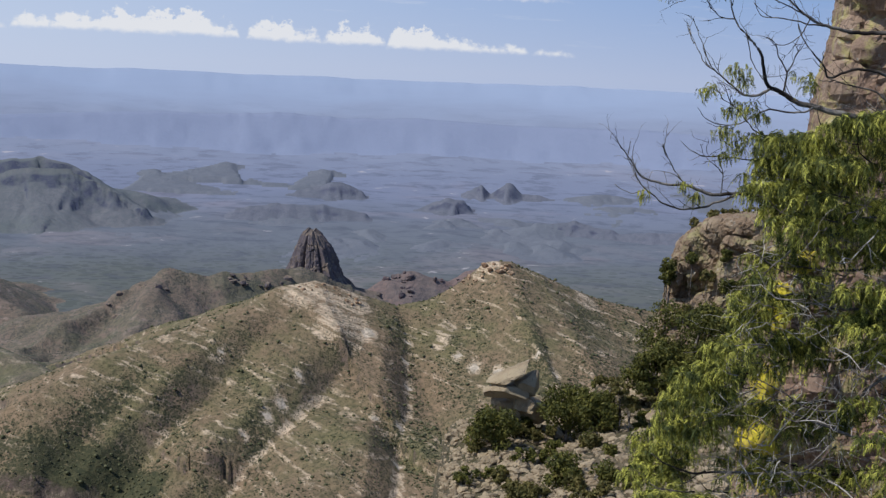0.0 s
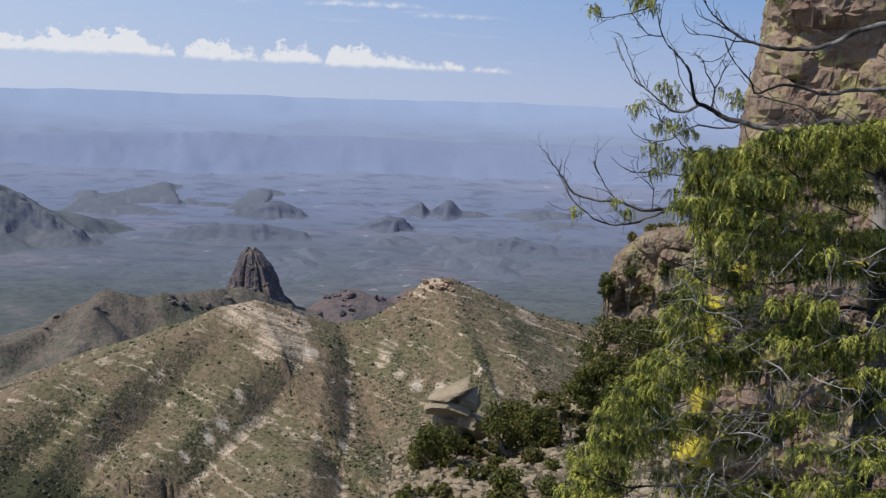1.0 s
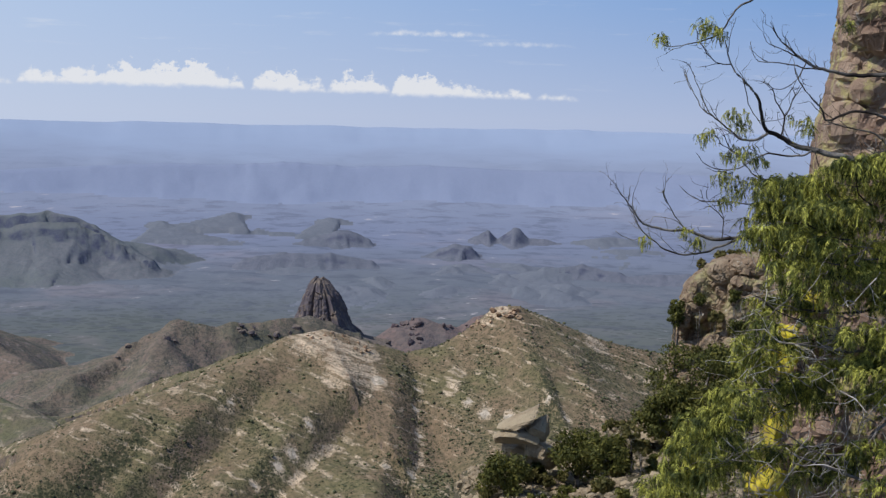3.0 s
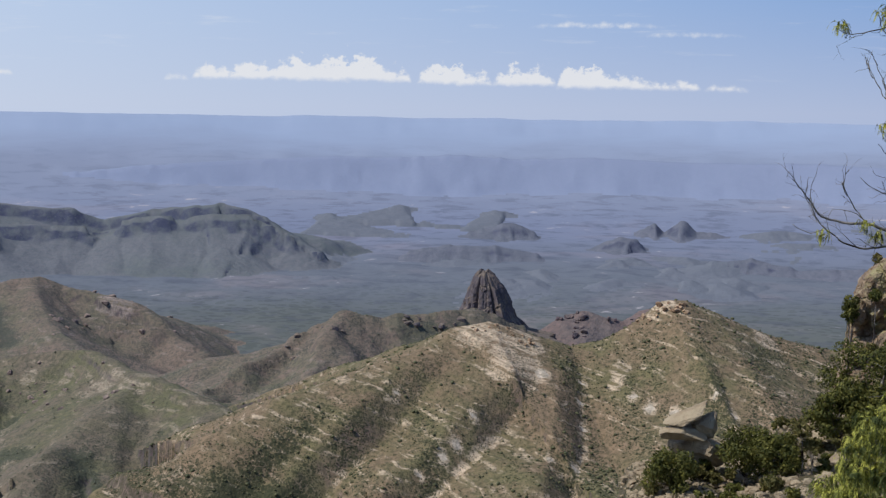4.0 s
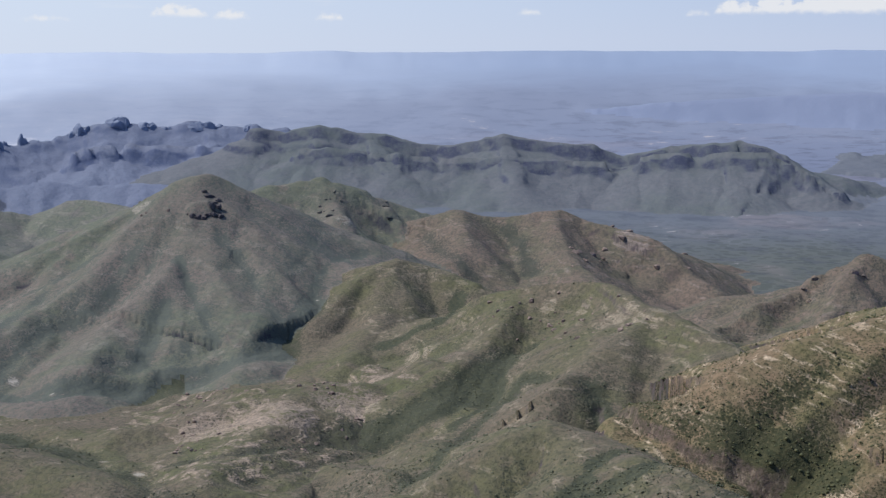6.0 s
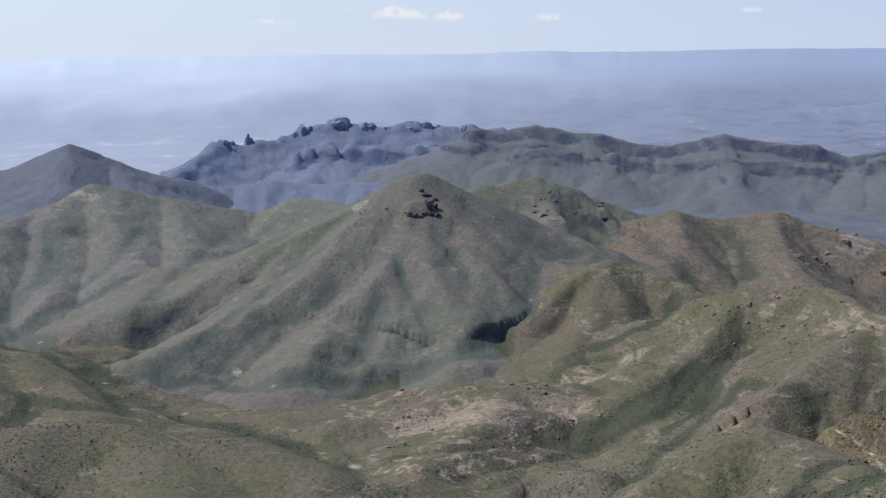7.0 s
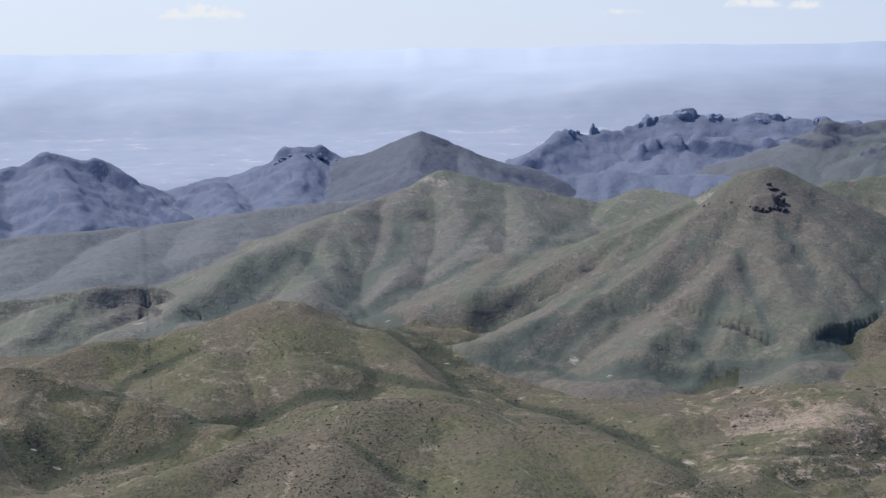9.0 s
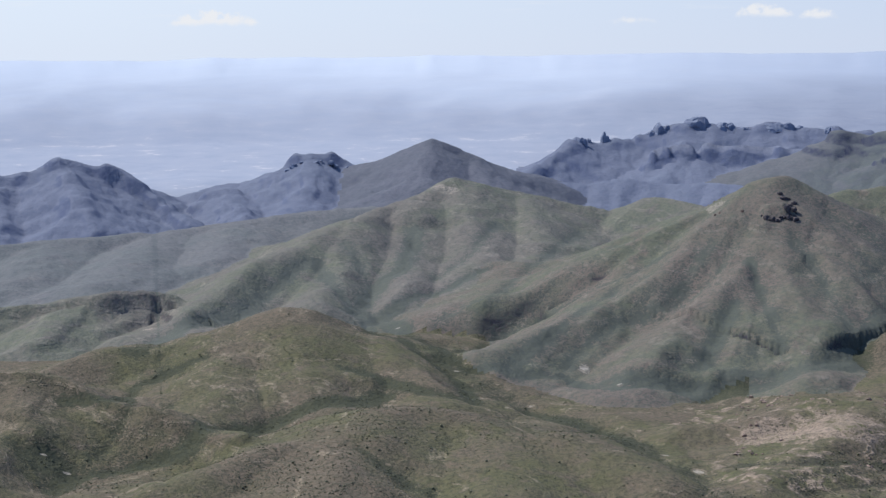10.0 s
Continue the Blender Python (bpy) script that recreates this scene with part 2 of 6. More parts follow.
# Towers: colour raised for haze, which also lightens their shaded faces.
LAND_TOWER = land("haze_blue_tower_rock", (0.215, 0.250, 0.345), (0.225, 0.26, 0.355), (0.20, 0.235, 0.33), (0.25, 0.285, 0.38), (0.200, 0.234, 0.335), 2.2, 0.1, 0.1, 0.6)
# Buttes carry the same haze tint in their rock colours.
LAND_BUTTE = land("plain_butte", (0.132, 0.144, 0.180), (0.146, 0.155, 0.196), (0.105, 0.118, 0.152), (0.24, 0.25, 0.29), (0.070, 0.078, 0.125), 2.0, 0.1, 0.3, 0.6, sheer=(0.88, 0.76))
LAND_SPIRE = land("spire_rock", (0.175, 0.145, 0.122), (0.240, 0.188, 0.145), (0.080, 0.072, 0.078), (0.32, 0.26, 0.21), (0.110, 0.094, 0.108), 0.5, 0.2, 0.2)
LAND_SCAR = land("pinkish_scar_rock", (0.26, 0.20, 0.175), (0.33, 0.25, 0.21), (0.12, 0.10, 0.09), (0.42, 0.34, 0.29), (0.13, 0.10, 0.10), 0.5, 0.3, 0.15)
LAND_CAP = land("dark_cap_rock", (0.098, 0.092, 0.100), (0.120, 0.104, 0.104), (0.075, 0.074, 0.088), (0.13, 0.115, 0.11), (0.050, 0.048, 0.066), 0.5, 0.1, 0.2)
# Low rises and far range: haze mixed in, close to the plain's tint.
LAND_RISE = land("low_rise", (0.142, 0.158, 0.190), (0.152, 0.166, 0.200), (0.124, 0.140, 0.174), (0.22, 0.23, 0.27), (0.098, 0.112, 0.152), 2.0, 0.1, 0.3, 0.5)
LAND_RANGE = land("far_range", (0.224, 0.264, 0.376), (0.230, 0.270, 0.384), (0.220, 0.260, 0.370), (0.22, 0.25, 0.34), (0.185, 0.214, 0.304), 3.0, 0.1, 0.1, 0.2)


def distance_mat():
    """The far plain: desert in long streaks of sand and scrub, with haze mixed into its colour by distance, up to the
    blue ranges on the horizon.
    """
    m = Nodes("hazed_far_plain")
    p = m.pos["Position"]
    n = m.tree.nodes.new("ShaderNodeVectorMath")
    n.operation = "LENGTH"
    m.put(n.inputs[0], m.vmul(p, (1, 1, 0)))
    out = n.outputs["Value"]
    sep, comb = m.tree.nodes.new("ShaderNodeSeparateXYZ"), m.tree.nodes.new("ShaderNodeCombineXYZ")
    m.put(sep.inputs[0], p)
    bearing = m.math("ARCTAN2", sep.outputs[0], sep.outputs[1])
    m.put(comb.inputs[0], m.math("MULTIPLY", bearing, 14.0))
    m.put(comb.inputs[1], m.math("MULTIPLY", out, 0.0065))
    drift = m.noise(comb.outputs[0], 0.45, 5, 0.6, 0.4)
    streak = m.noise(comb.outputs[0], 2.6, 8, 0.68, 0.3)
    # Aerial haze painted into the base colour: bluer and paler farther out.
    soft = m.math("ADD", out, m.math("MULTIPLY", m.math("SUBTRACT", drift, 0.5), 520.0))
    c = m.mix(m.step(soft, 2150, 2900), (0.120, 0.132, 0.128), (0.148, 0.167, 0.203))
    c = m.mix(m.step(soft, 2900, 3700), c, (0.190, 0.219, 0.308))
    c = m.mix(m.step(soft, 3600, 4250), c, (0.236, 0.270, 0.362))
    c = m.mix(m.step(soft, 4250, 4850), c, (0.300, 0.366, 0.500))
    near = m.step(out, 4600, 3300)
    c = m.mix(m.math("MULTIPLY", m.step(drift, 0.5, 0.7), m.math("MULTIPLY", near, 0.30)), c, (0.29, 0.235, 0.245))
    c = m.mix(m.math("MULTIPLY", m.step(streak, 0.52, 0.36), m.math("MULTIPLY", m.step(out, 4800, 3600), m.math("SUBTRACT", 0.42, m.math("MULTIPLY", m.step(bearing, -0.36, -1.02), 0.28)))), c, (0.075, 0.085, 0.120))
    flats = m.math("MULTIPLY", m.step(streak, 0.61, 0.68), m.step(drift, 0.46, 0.56))
    c = m.mix(m.math("MULTIPLY", flats, m.math("MULTIPLY", m.step(out, 4350, 4000), 0.65)), c, (0.48, 0.45, 0.46))
    spots = m.math("LESS_THAN", m.cells(p, 0.05), m.math("MULTIPLY", m.noise(p, 0.006, 4), 0.8))
    c = m.mix(m.math("MULTIPLY", spots, m.math("MULTIPLY", m.step(out, 3200, 2300), 0.28)), c, (0.05, 0.065, 0.06))
    # Brighter sunward haze, painted over the western plain and up to the horizon.
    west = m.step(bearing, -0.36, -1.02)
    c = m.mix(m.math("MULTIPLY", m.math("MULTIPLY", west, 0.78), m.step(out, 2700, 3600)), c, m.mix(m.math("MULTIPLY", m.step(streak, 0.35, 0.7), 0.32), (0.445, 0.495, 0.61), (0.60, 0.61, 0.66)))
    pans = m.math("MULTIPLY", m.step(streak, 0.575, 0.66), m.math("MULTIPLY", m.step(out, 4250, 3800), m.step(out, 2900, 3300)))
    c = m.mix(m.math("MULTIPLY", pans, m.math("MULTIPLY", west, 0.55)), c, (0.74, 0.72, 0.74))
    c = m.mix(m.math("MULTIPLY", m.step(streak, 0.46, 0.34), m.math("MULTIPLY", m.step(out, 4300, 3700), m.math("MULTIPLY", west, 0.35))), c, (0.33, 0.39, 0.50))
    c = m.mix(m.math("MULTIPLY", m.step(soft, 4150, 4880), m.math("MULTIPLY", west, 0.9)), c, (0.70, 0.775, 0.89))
    m.bsdf.inputs["Specular IOR Level"].default_value = 0.0
    return m.done(c, 1.0)


HAZED_PLAIN = distance_mat()


# ---- the land ----
def spot(az, el, r):
    """A place by its bearing (degrees clockwise from +y), its height angle and its level distance from the viewpoint."""
    a = radians(az)
    return np.array([r * math.sin(a), r * math.cos(a), r * math.tan(radians(el))])


def lattice(ix, iy, seed):
    u = np.uint32
    n = ix.astype(np.int32).astype(u) * u(374761393) + iy.astype(np.int32).astype(u) * u(668265263) + u(seed * 974711 & 0xFFFFFFFF) & u(0x7FFFFFFF)
    n = (n ^ (n >> u(13))) * u(1274126177) & u(0x7FFFFFFF)
    return ((n ^ (n >> u(16))) & u(0xFFFF)) / 65535.0 * 2 - 1


def wave(x, y, seed=0):
    """Smooth value noise, -1 to 1."""
    ix, iy = np.floor(x), np.floor(y)
    fx, fy = x - ix, y - iy
    fx, fy = fx * fx * (3 - 2 * fx), fy * fy * (3 - 2 * fy)
    a, b = lattice(ix, iy, seed), lattice(ix + 1, iy, seed)
    c, d = lattice(ix, iy + 1, seed), lattice(ix + 1, iy + 1, seed)
    return (a + (b - a) * fx) * (1 - fy) + (c + (d - c) * fx) * fy


def fbm(x, y, octaves=4, seed=0):
    out, amp = np.zeros_like(x), 0.5
    for k in range(octaves):
        out += amp * wave(x * 2**k, y * 2**k, seed + k * 17)
        amp *= 0.5
    return out


def smooth(v, lo, hi):
    t = np.clip((v - lo) / (hi - lo), 0, 1)
    return t * t * (3 - 2 * t)


HILLS = []


def hill(name, label, category, mat, crests, k=0.5, ease=600.0, cliff=0.0, edge=12.0, gully=0.0, every=90.0, skew=0.0, reach=1500.0, rough=0.0, knobs=0.0, side=0.36, round=22.0, west=None):
    """A hill by its crest lines. k: slope below the crest, easing with distance; cliff: sheer drop at the rim, metres; gully: depth of the hollows between its spurs."""
    HILLS.append(dict(name=name, label=label, category=category, mat=mat, lines=[np.array([spot(*q) for q in line]) for line in crests], k=k, ease=ease,
                      cliff=cliff, edge=edge, gully=gully, every=every, skew=skew, reach=reach, rough=rough, knobs=knobs, side=side, round=round, west=west))


def raise_hill(h, x, y, seed):
    """The hill's own surface and the depth of its hollows, at places x, y."""
    best, hollow = np.full_like(x, -9999.0), np.zeros_like(x)
    grain = 1 + 0.26 * fbm(x / 170, y / 170, 3, seed)
    for part_no, line in enumerate(h["lines"]):
        near = np.full_like(x, 1e9)
        top, along = np.zeros_like(x), np.zeros_like(x)
        run = 0.0
        for n, (a, b) in enumerate(zip(line[:-1], line[1:])):
            d = b[:2] - a[:2]
            size = math.hypot(*d)
            t = ((x - a[0]) * d[0] + (y - a[1]) * d[1]) / size**2
            tc = np.clip(t, 0, 1)
            q = np.hypot(x - a[0] - tc * d[0], y - a[1] - tc * d[1])
            hit = q < near
            near = np.where(hit, q, near)
            top = np.where(hit, a[2] + tc * (b[2] - a[2]), top)
            along = np.where(hit, run + t * size, along)
            run += size
        q = near * grain
        w = h["round"] * (0.35 if part_no == 0 else 1.0)
        q = np.sqrt(q * q + w * w) - w
        k = h["k"] if part_no == 0 else h["side"]
        z = top - k * h["ease"] * np.log1p(q / h["ease"])
        if h["cliff"]:
            w = h["edge"] * (1 + 0.5 * wave(along / 40, q / 200, seed + 5))
            much = h["cliff"] * (1.0 if part_no == 0 else 0.3)
            z -= much * (0.65 * smooth(near, w * 0.8, w * 1.4) + 0.35 * smooth(near, w * 3.0, w * 3.7))
        if h["knobs"]:
            z += h["knobs"] * np.maximum(0, wave(along / 28, near / 60, seed + 9)) * smooth(near, 60, 5)
        if h["gully"]:
            ph = (along + h["skew"] * q + 30 * fbm(x / 90, y / 90, 2, seed + 3)) / h["every"]
            v = 0.5 + 0.5 * np.cos(2 * math.pi * ph)
            v = v**1.6 * smooth(q, 0, h["every"] * 0.9) * (0.6 + 0.5 * wave(np.floor(ph), np.zeros_like(ph) + seed, 3))
            z -= h["gully"] * v * (0.4 if line[:, 1].mean() ** 2 + line[:, 0].mean() ** 2 < 2600**2 else 1.0)
        else:
            v = 0
        hit = z > best
        best, hollow = np.where(hit, z, best), np.where(hit, v, hollow)
    best += h["rough"] * fbm(x / 22, y / 22, 4, seed + 31)
    fold = 1 - np.abs(fbm(x / 85 + fbm(x / 200, y / 200, 2, seed + 8), y / 85, 4, seed + 41)) * 2.2
    best += h["rough"] * 1.5 * (fold - 0.6) * smooth(best, best.max() - 5, best.max() - 60)
    if h["west"]:
        best -= 95 * smooth(np.degrees(np.arctan2(x, y)), *h["west"])
    return best, hollow


# Near: the banded ridge below the rim, with its spurs and white-floored gullies.
hill("banded_ridge", "dry grassy mountain ridge banded with pale rock ledges", "ridge", LAND_RIDGE, [
    [(-27.0, -17.2, 770), (-25.0, -15.6, 790), (-23.6, -14.85, 800), (-22.1, -14.6, 806), (-20.05, -14.55, 802), (-18.6, -14.3, 798), (-17.24, -13.65, 800), (-15.85, -13.05, 810), (-14.2, -12.2, 826), (-12.4, -11.6, 840), (-10.5, -10.95, 856), (-8.3, -10.2, 875), (-6.65, -9.15, 900), (-5.3, -8.83, 910), (-3.76, -9.3, 915),
     (-1.84, -9.78, 925), (-0.2, -9.3, 930), (1.27, -8.42, 940), (1.97, -7.82, 945), (2.92, -7.8, 950), (4.1, -8.12, 955), (6.5, -9.1, 970), (8.8, -9.5, 985), (14, -10, 1000)]],
    k=0.42, ease=2500, gully=0.3, every=46, skew=0.25, side=0.62, round=9, west=(-21.5, -25.5), reach=700, rough=2.0)
hill("rocky_spur", "brown rocky spur ridge behind the banded ridge", "ridge", LAND_SPUR, [
    [(-17.5, -11.5, 1380), (-17.0, -11.3, 1400), (-14.7, -10.0, 1450), (-13.05, -9.22, 1480), (-11.7, -8.55, 1500), (-10.7, -8.8, 1500), (-9.5, -8.45, 1510), (-8.08, -8.35, 1530),
     (-6.65, -8.15, 1560), (-5.0, -8.3, 1570), (-4.0, -8.95, 1580)],
    [(-11.7, -8.6, 1500), (-12.6, -10.6, 1400), (-13.8, -12.4, 1270)]],
    k=0.55, ease=500, cliff=10, edge=8, gully=7, every=60, side=0.5, round=25, reach=800, rough=3.5, knobs=9)
hill("red_knoll", "low reddish rock knolls beyond the ridge", "hill", LAND_RED, [
    [(-3.9, -9.2, 1650), (-3.2, -9.0, 1650), (-2.5, -8.55, 1660), (-1.4, -8.22, 1670), (-0.4, -8.5, 1670), (0.31, -8.54, 1680), (1.02, -8.05, 1690), (2.0, -8.2, 1700), (4.5, -8.4, 1720)]],
    k=0.55, ease=300, cliff=8, edge=8, gully=4.5, every=45, reach=400, rough=3.0, knobs=8)
hill("knob_ridge", "green and brown ridge with pale rock outcrops", "ridge", LAND_NEAR, [
    [(-28.5, -10.6, 1320), (-27.6, -10.15, 1310), (-26.1, -10.25, 1290), (-24.2, -9.9, 1270), (-22.25, -9.9, 1240), (-20.06, -11.0, 1130), (-18.6, -11.5, 1090), (-16.7, -12.6, 1040), (-15.2, -13.15, 1000), (-13.6, -14.6, 930)],
    [(-20.1, -11.1, 1130), (-22.5, -12.8, 1040), (-25.5, -15.2, 930), (-28, -17.8, 840)],
    [(-25.5, -10.3, 1285), (-27.2, -12.4, 1170), (-29.5, -14.6, 1050)],
    [(-17, -12.6, 1040), (-18.4, -15.2, 930), (-20.0, -18.2, 830)]],
    k=0.5, ease=500, cliff=7, edge=10, gully=6, every=75, skew=0.2, side=0.5, round=25, reach=800, rough=2.5)
hill("gorge_rim", "lower green slope before a dark gorge", "hill", LAND_NEAR, [
    [(-30.5, -18.4, 760), (-28.5, -17.2, 775), (-26.5, -16.1, 785), (-24.4, -15.35, 792), (-22.6, -15.5, 780), (-21.0, -16.3, 735), (-19.5, -16.8, 706), (-17.5, -17.6, 684), (-15.0, -18.4, 660), (-12.5, -19.5, 630)]],
    k=0.4, ease=300, gully=5, every=50, reach=500, rough=2.0, side=0.4, round=25)
hill("pale_bench", "low bench of bare pale rock ledges", "hill", LAND_BENCH, [
    [(-42.6, -15.7, 1060), (-40.4, -15.2, 1070), (-36.9, -14.3, 1090), (-34.5, -14.1, 1100), (-31.5, -14.2, 1110), (-29.5, -13.2, 1130)],
    [(-35, -14.3, 1090), (-37.5, -16.5, 960), (-40.5, -18.6, 850)]],
    k=0.3, ease=300, gully=4.5, every=70, side=0.35, round=25, reach=600, rough=3.0)
hill("olive_hill", "rounded olive hills with rock scars", "hill", LAND_NEAR, [
    [(-34.5, -11.3, 1400), (-32.8, -9.75, 1480), (-30.9, -8.95, 1520), (-29.4, -9.25, 1520), (-27.6, -9.9, 1480)],
    [(-31.0, -9.0, 1520), (-31.8, -11.6, 1380), (-33.2, -13.2, 1250)]],
    k=0.48, ease=400, cliff=4, edge=12, gully=6, every=80, side=0.5, round=25, reach=800, rough=2.0)
hill("scarred_hill", "brown hill with bare rock scars below its top", "hill", LAND_SPUR, [
    [(-30.9, -8.1, 1950), (-29.46, -7.37, 1970), (-28.5, -6.86, 2000), (-27.3, -7.12, 2000), (-26.6, -7.15, 2000), (-25.2, -6.9, 2000), (-23.96, -6.85, 2000), (-23.0, -7.25, 1990), (-21.3, -7.7, 1960),
     (-19.9, -8.16, 1930), (-18.6, -9.2, 1880), (-17.5, -10.2, 1830)],
    [(-24.3, -6.95, 1995), (-24.0, -8.6, 1850), (-22.6, -9.9, 1700)],
    [(-28.4, -6.9, 2000), (-28.0, -8.6, 1830)]],
    k=0.48, ease=500, cliff=5, edge=14, gully=6, every=95, side=0.5, round=25, reach=800, rough=3.0)
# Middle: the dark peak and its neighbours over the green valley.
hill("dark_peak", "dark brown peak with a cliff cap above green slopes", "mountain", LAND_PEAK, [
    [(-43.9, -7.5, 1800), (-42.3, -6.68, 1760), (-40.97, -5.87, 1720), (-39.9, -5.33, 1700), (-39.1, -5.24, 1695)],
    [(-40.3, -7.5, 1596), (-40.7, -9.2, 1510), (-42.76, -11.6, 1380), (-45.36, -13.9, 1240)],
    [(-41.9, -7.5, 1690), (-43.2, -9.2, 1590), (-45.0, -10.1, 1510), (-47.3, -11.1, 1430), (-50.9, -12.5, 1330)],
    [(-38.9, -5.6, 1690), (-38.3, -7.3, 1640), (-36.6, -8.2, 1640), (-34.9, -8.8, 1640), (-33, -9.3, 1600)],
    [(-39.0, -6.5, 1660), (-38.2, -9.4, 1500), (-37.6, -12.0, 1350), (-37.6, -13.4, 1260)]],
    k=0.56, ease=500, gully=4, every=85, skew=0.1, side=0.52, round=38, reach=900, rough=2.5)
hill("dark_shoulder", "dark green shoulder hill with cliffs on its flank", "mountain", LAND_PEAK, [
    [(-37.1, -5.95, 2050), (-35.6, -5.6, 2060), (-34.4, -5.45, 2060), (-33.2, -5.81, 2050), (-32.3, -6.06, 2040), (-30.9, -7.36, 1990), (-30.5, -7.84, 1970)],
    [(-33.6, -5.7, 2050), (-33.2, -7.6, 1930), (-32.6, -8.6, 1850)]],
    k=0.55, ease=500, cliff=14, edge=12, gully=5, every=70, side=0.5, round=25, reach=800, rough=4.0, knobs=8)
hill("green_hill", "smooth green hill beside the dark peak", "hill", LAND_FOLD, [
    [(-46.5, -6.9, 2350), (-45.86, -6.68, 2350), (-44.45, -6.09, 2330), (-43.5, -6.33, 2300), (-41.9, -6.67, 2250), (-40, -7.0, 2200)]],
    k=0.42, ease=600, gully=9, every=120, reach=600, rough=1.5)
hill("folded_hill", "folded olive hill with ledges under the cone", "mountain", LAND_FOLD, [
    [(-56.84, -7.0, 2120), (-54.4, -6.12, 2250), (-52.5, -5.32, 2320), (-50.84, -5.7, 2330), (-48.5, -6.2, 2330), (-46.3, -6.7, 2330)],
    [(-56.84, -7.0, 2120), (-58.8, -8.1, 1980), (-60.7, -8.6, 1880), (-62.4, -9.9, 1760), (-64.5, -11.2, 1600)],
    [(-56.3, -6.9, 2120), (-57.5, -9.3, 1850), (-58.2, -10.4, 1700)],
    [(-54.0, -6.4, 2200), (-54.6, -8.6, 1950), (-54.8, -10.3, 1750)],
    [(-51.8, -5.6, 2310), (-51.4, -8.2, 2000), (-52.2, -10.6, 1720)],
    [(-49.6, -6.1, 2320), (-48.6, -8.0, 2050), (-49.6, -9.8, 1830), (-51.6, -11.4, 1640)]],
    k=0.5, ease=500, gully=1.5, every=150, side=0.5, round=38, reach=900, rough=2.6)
hill("central_hill", "smooth green hill in the middle of the valley", "hill", LAND_NEAR, [
    [(-70.5, -13.0, 1280), (-66.9, -12.0, 1330), (-64.1, -11.95, 1330), (-61.3, -11.4, 1340), (-59.8, -10.72, 1350), (-58.6, -10.87, 1350), (-57.0, -11.5, 1340), (-54.56, -12.3, 1320), (-51.4, -13.9, 1250)],
    [(-59.4, -10.8, 1350), (-58.6, -12.9, 1220), (-57.8, -14.6, 1110)],
    [(-62, -11.5, 1335), (-62.5, -13.4, 1200), (-63, -15.4, 1070)],
    [(-56.5, -11.7, 1335), (-54.2, -13.6, 1200), (-53.0, -14.8, 1110)]],
    k=0.42, ease=400, gully=5, every=85, side=0.42, round=45, reach=800, rough=2.0)
hill("front_hill", "low rounded grassy hills above the stream bed", "hill", LAND_NEAR, [
    [(-66.5, -18.2, 880), (-64.4, -17.5, 900), (-59.5, -16.15, 960), (-56.6, -15.1, 1000), (-54.6, -15.0, 1010), (-52.2, -15.3, 1000), (-49.8, -16.3, 960), (-48.3, -16.1, 960), (-46.2, -16.8, 930), (-43.7, -17.9, 880)],
    [(-56, -15.1, 1000), (-57.5, -17.4, 880), (-59, -20, 780)],
    [(-50.5, -16.2, 960), (-50.2, -18.4, 850), (-50, -20.5, 770)]],
    k=0.33, ease=300, gully=4.5, every=60, side=0.36, round=45, reach=600, rough=1.8)
hill("west_hill", "dark green hill at the valley's west side", "hill", LAND_NEAR, [
    [(-74, -12.0, 1180), (-71, -12.6, 1160), (-68.8, -13.0, 1140), (-66.6, -14.0, 1090), (-63.5, -15.0, 1040), (-61.9, -15.7, 1000)],
    [(-70, -13.0, 1150), (-71.5, -15.5, 1020), (-73.5, -18, 900)]],
    k=0.4, ease=300, gully=6.5, every=70, side=0.45, round=35, reach=700, rough=2.5, cliff=6, edge=10)
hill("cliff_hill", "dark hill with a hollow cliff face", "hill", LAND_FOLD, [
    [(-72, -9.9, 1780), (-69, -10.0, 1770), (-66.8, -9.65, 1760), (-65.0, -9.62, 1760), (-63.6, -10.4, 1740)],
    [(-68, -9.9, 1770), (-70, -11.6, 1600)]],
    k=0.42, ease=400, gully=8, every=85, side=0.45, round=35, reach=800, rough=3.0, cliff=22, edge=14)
hill("peak_cliff", "dark cliff below the top of the peak", "cliff", LAND_PEAK, [[(-39.75, -6.6, 1622), (-39.3, -6.35, 1616), (-38.8, -6.35, 1616), (-38.35, -6.6, 1624)]], k=0.5, ease=300, cliff=14, edge=7, gully=0.1, reach=200, rough=1.5)
hill("hill_cliff", "dark broken cliffs on the shoulder hill", "cliff", LAND_PEAK, [[(-33.4, -5.95, 2035), (-32.4, -6.2, 2030), (-31.4, -6.9, 2000), (-30.8, -7.4, 1985)]], k=0.5, ease=300, cliff=26, edge=5, gully=0.1, reach=200, rough=3.5, knobs=8)
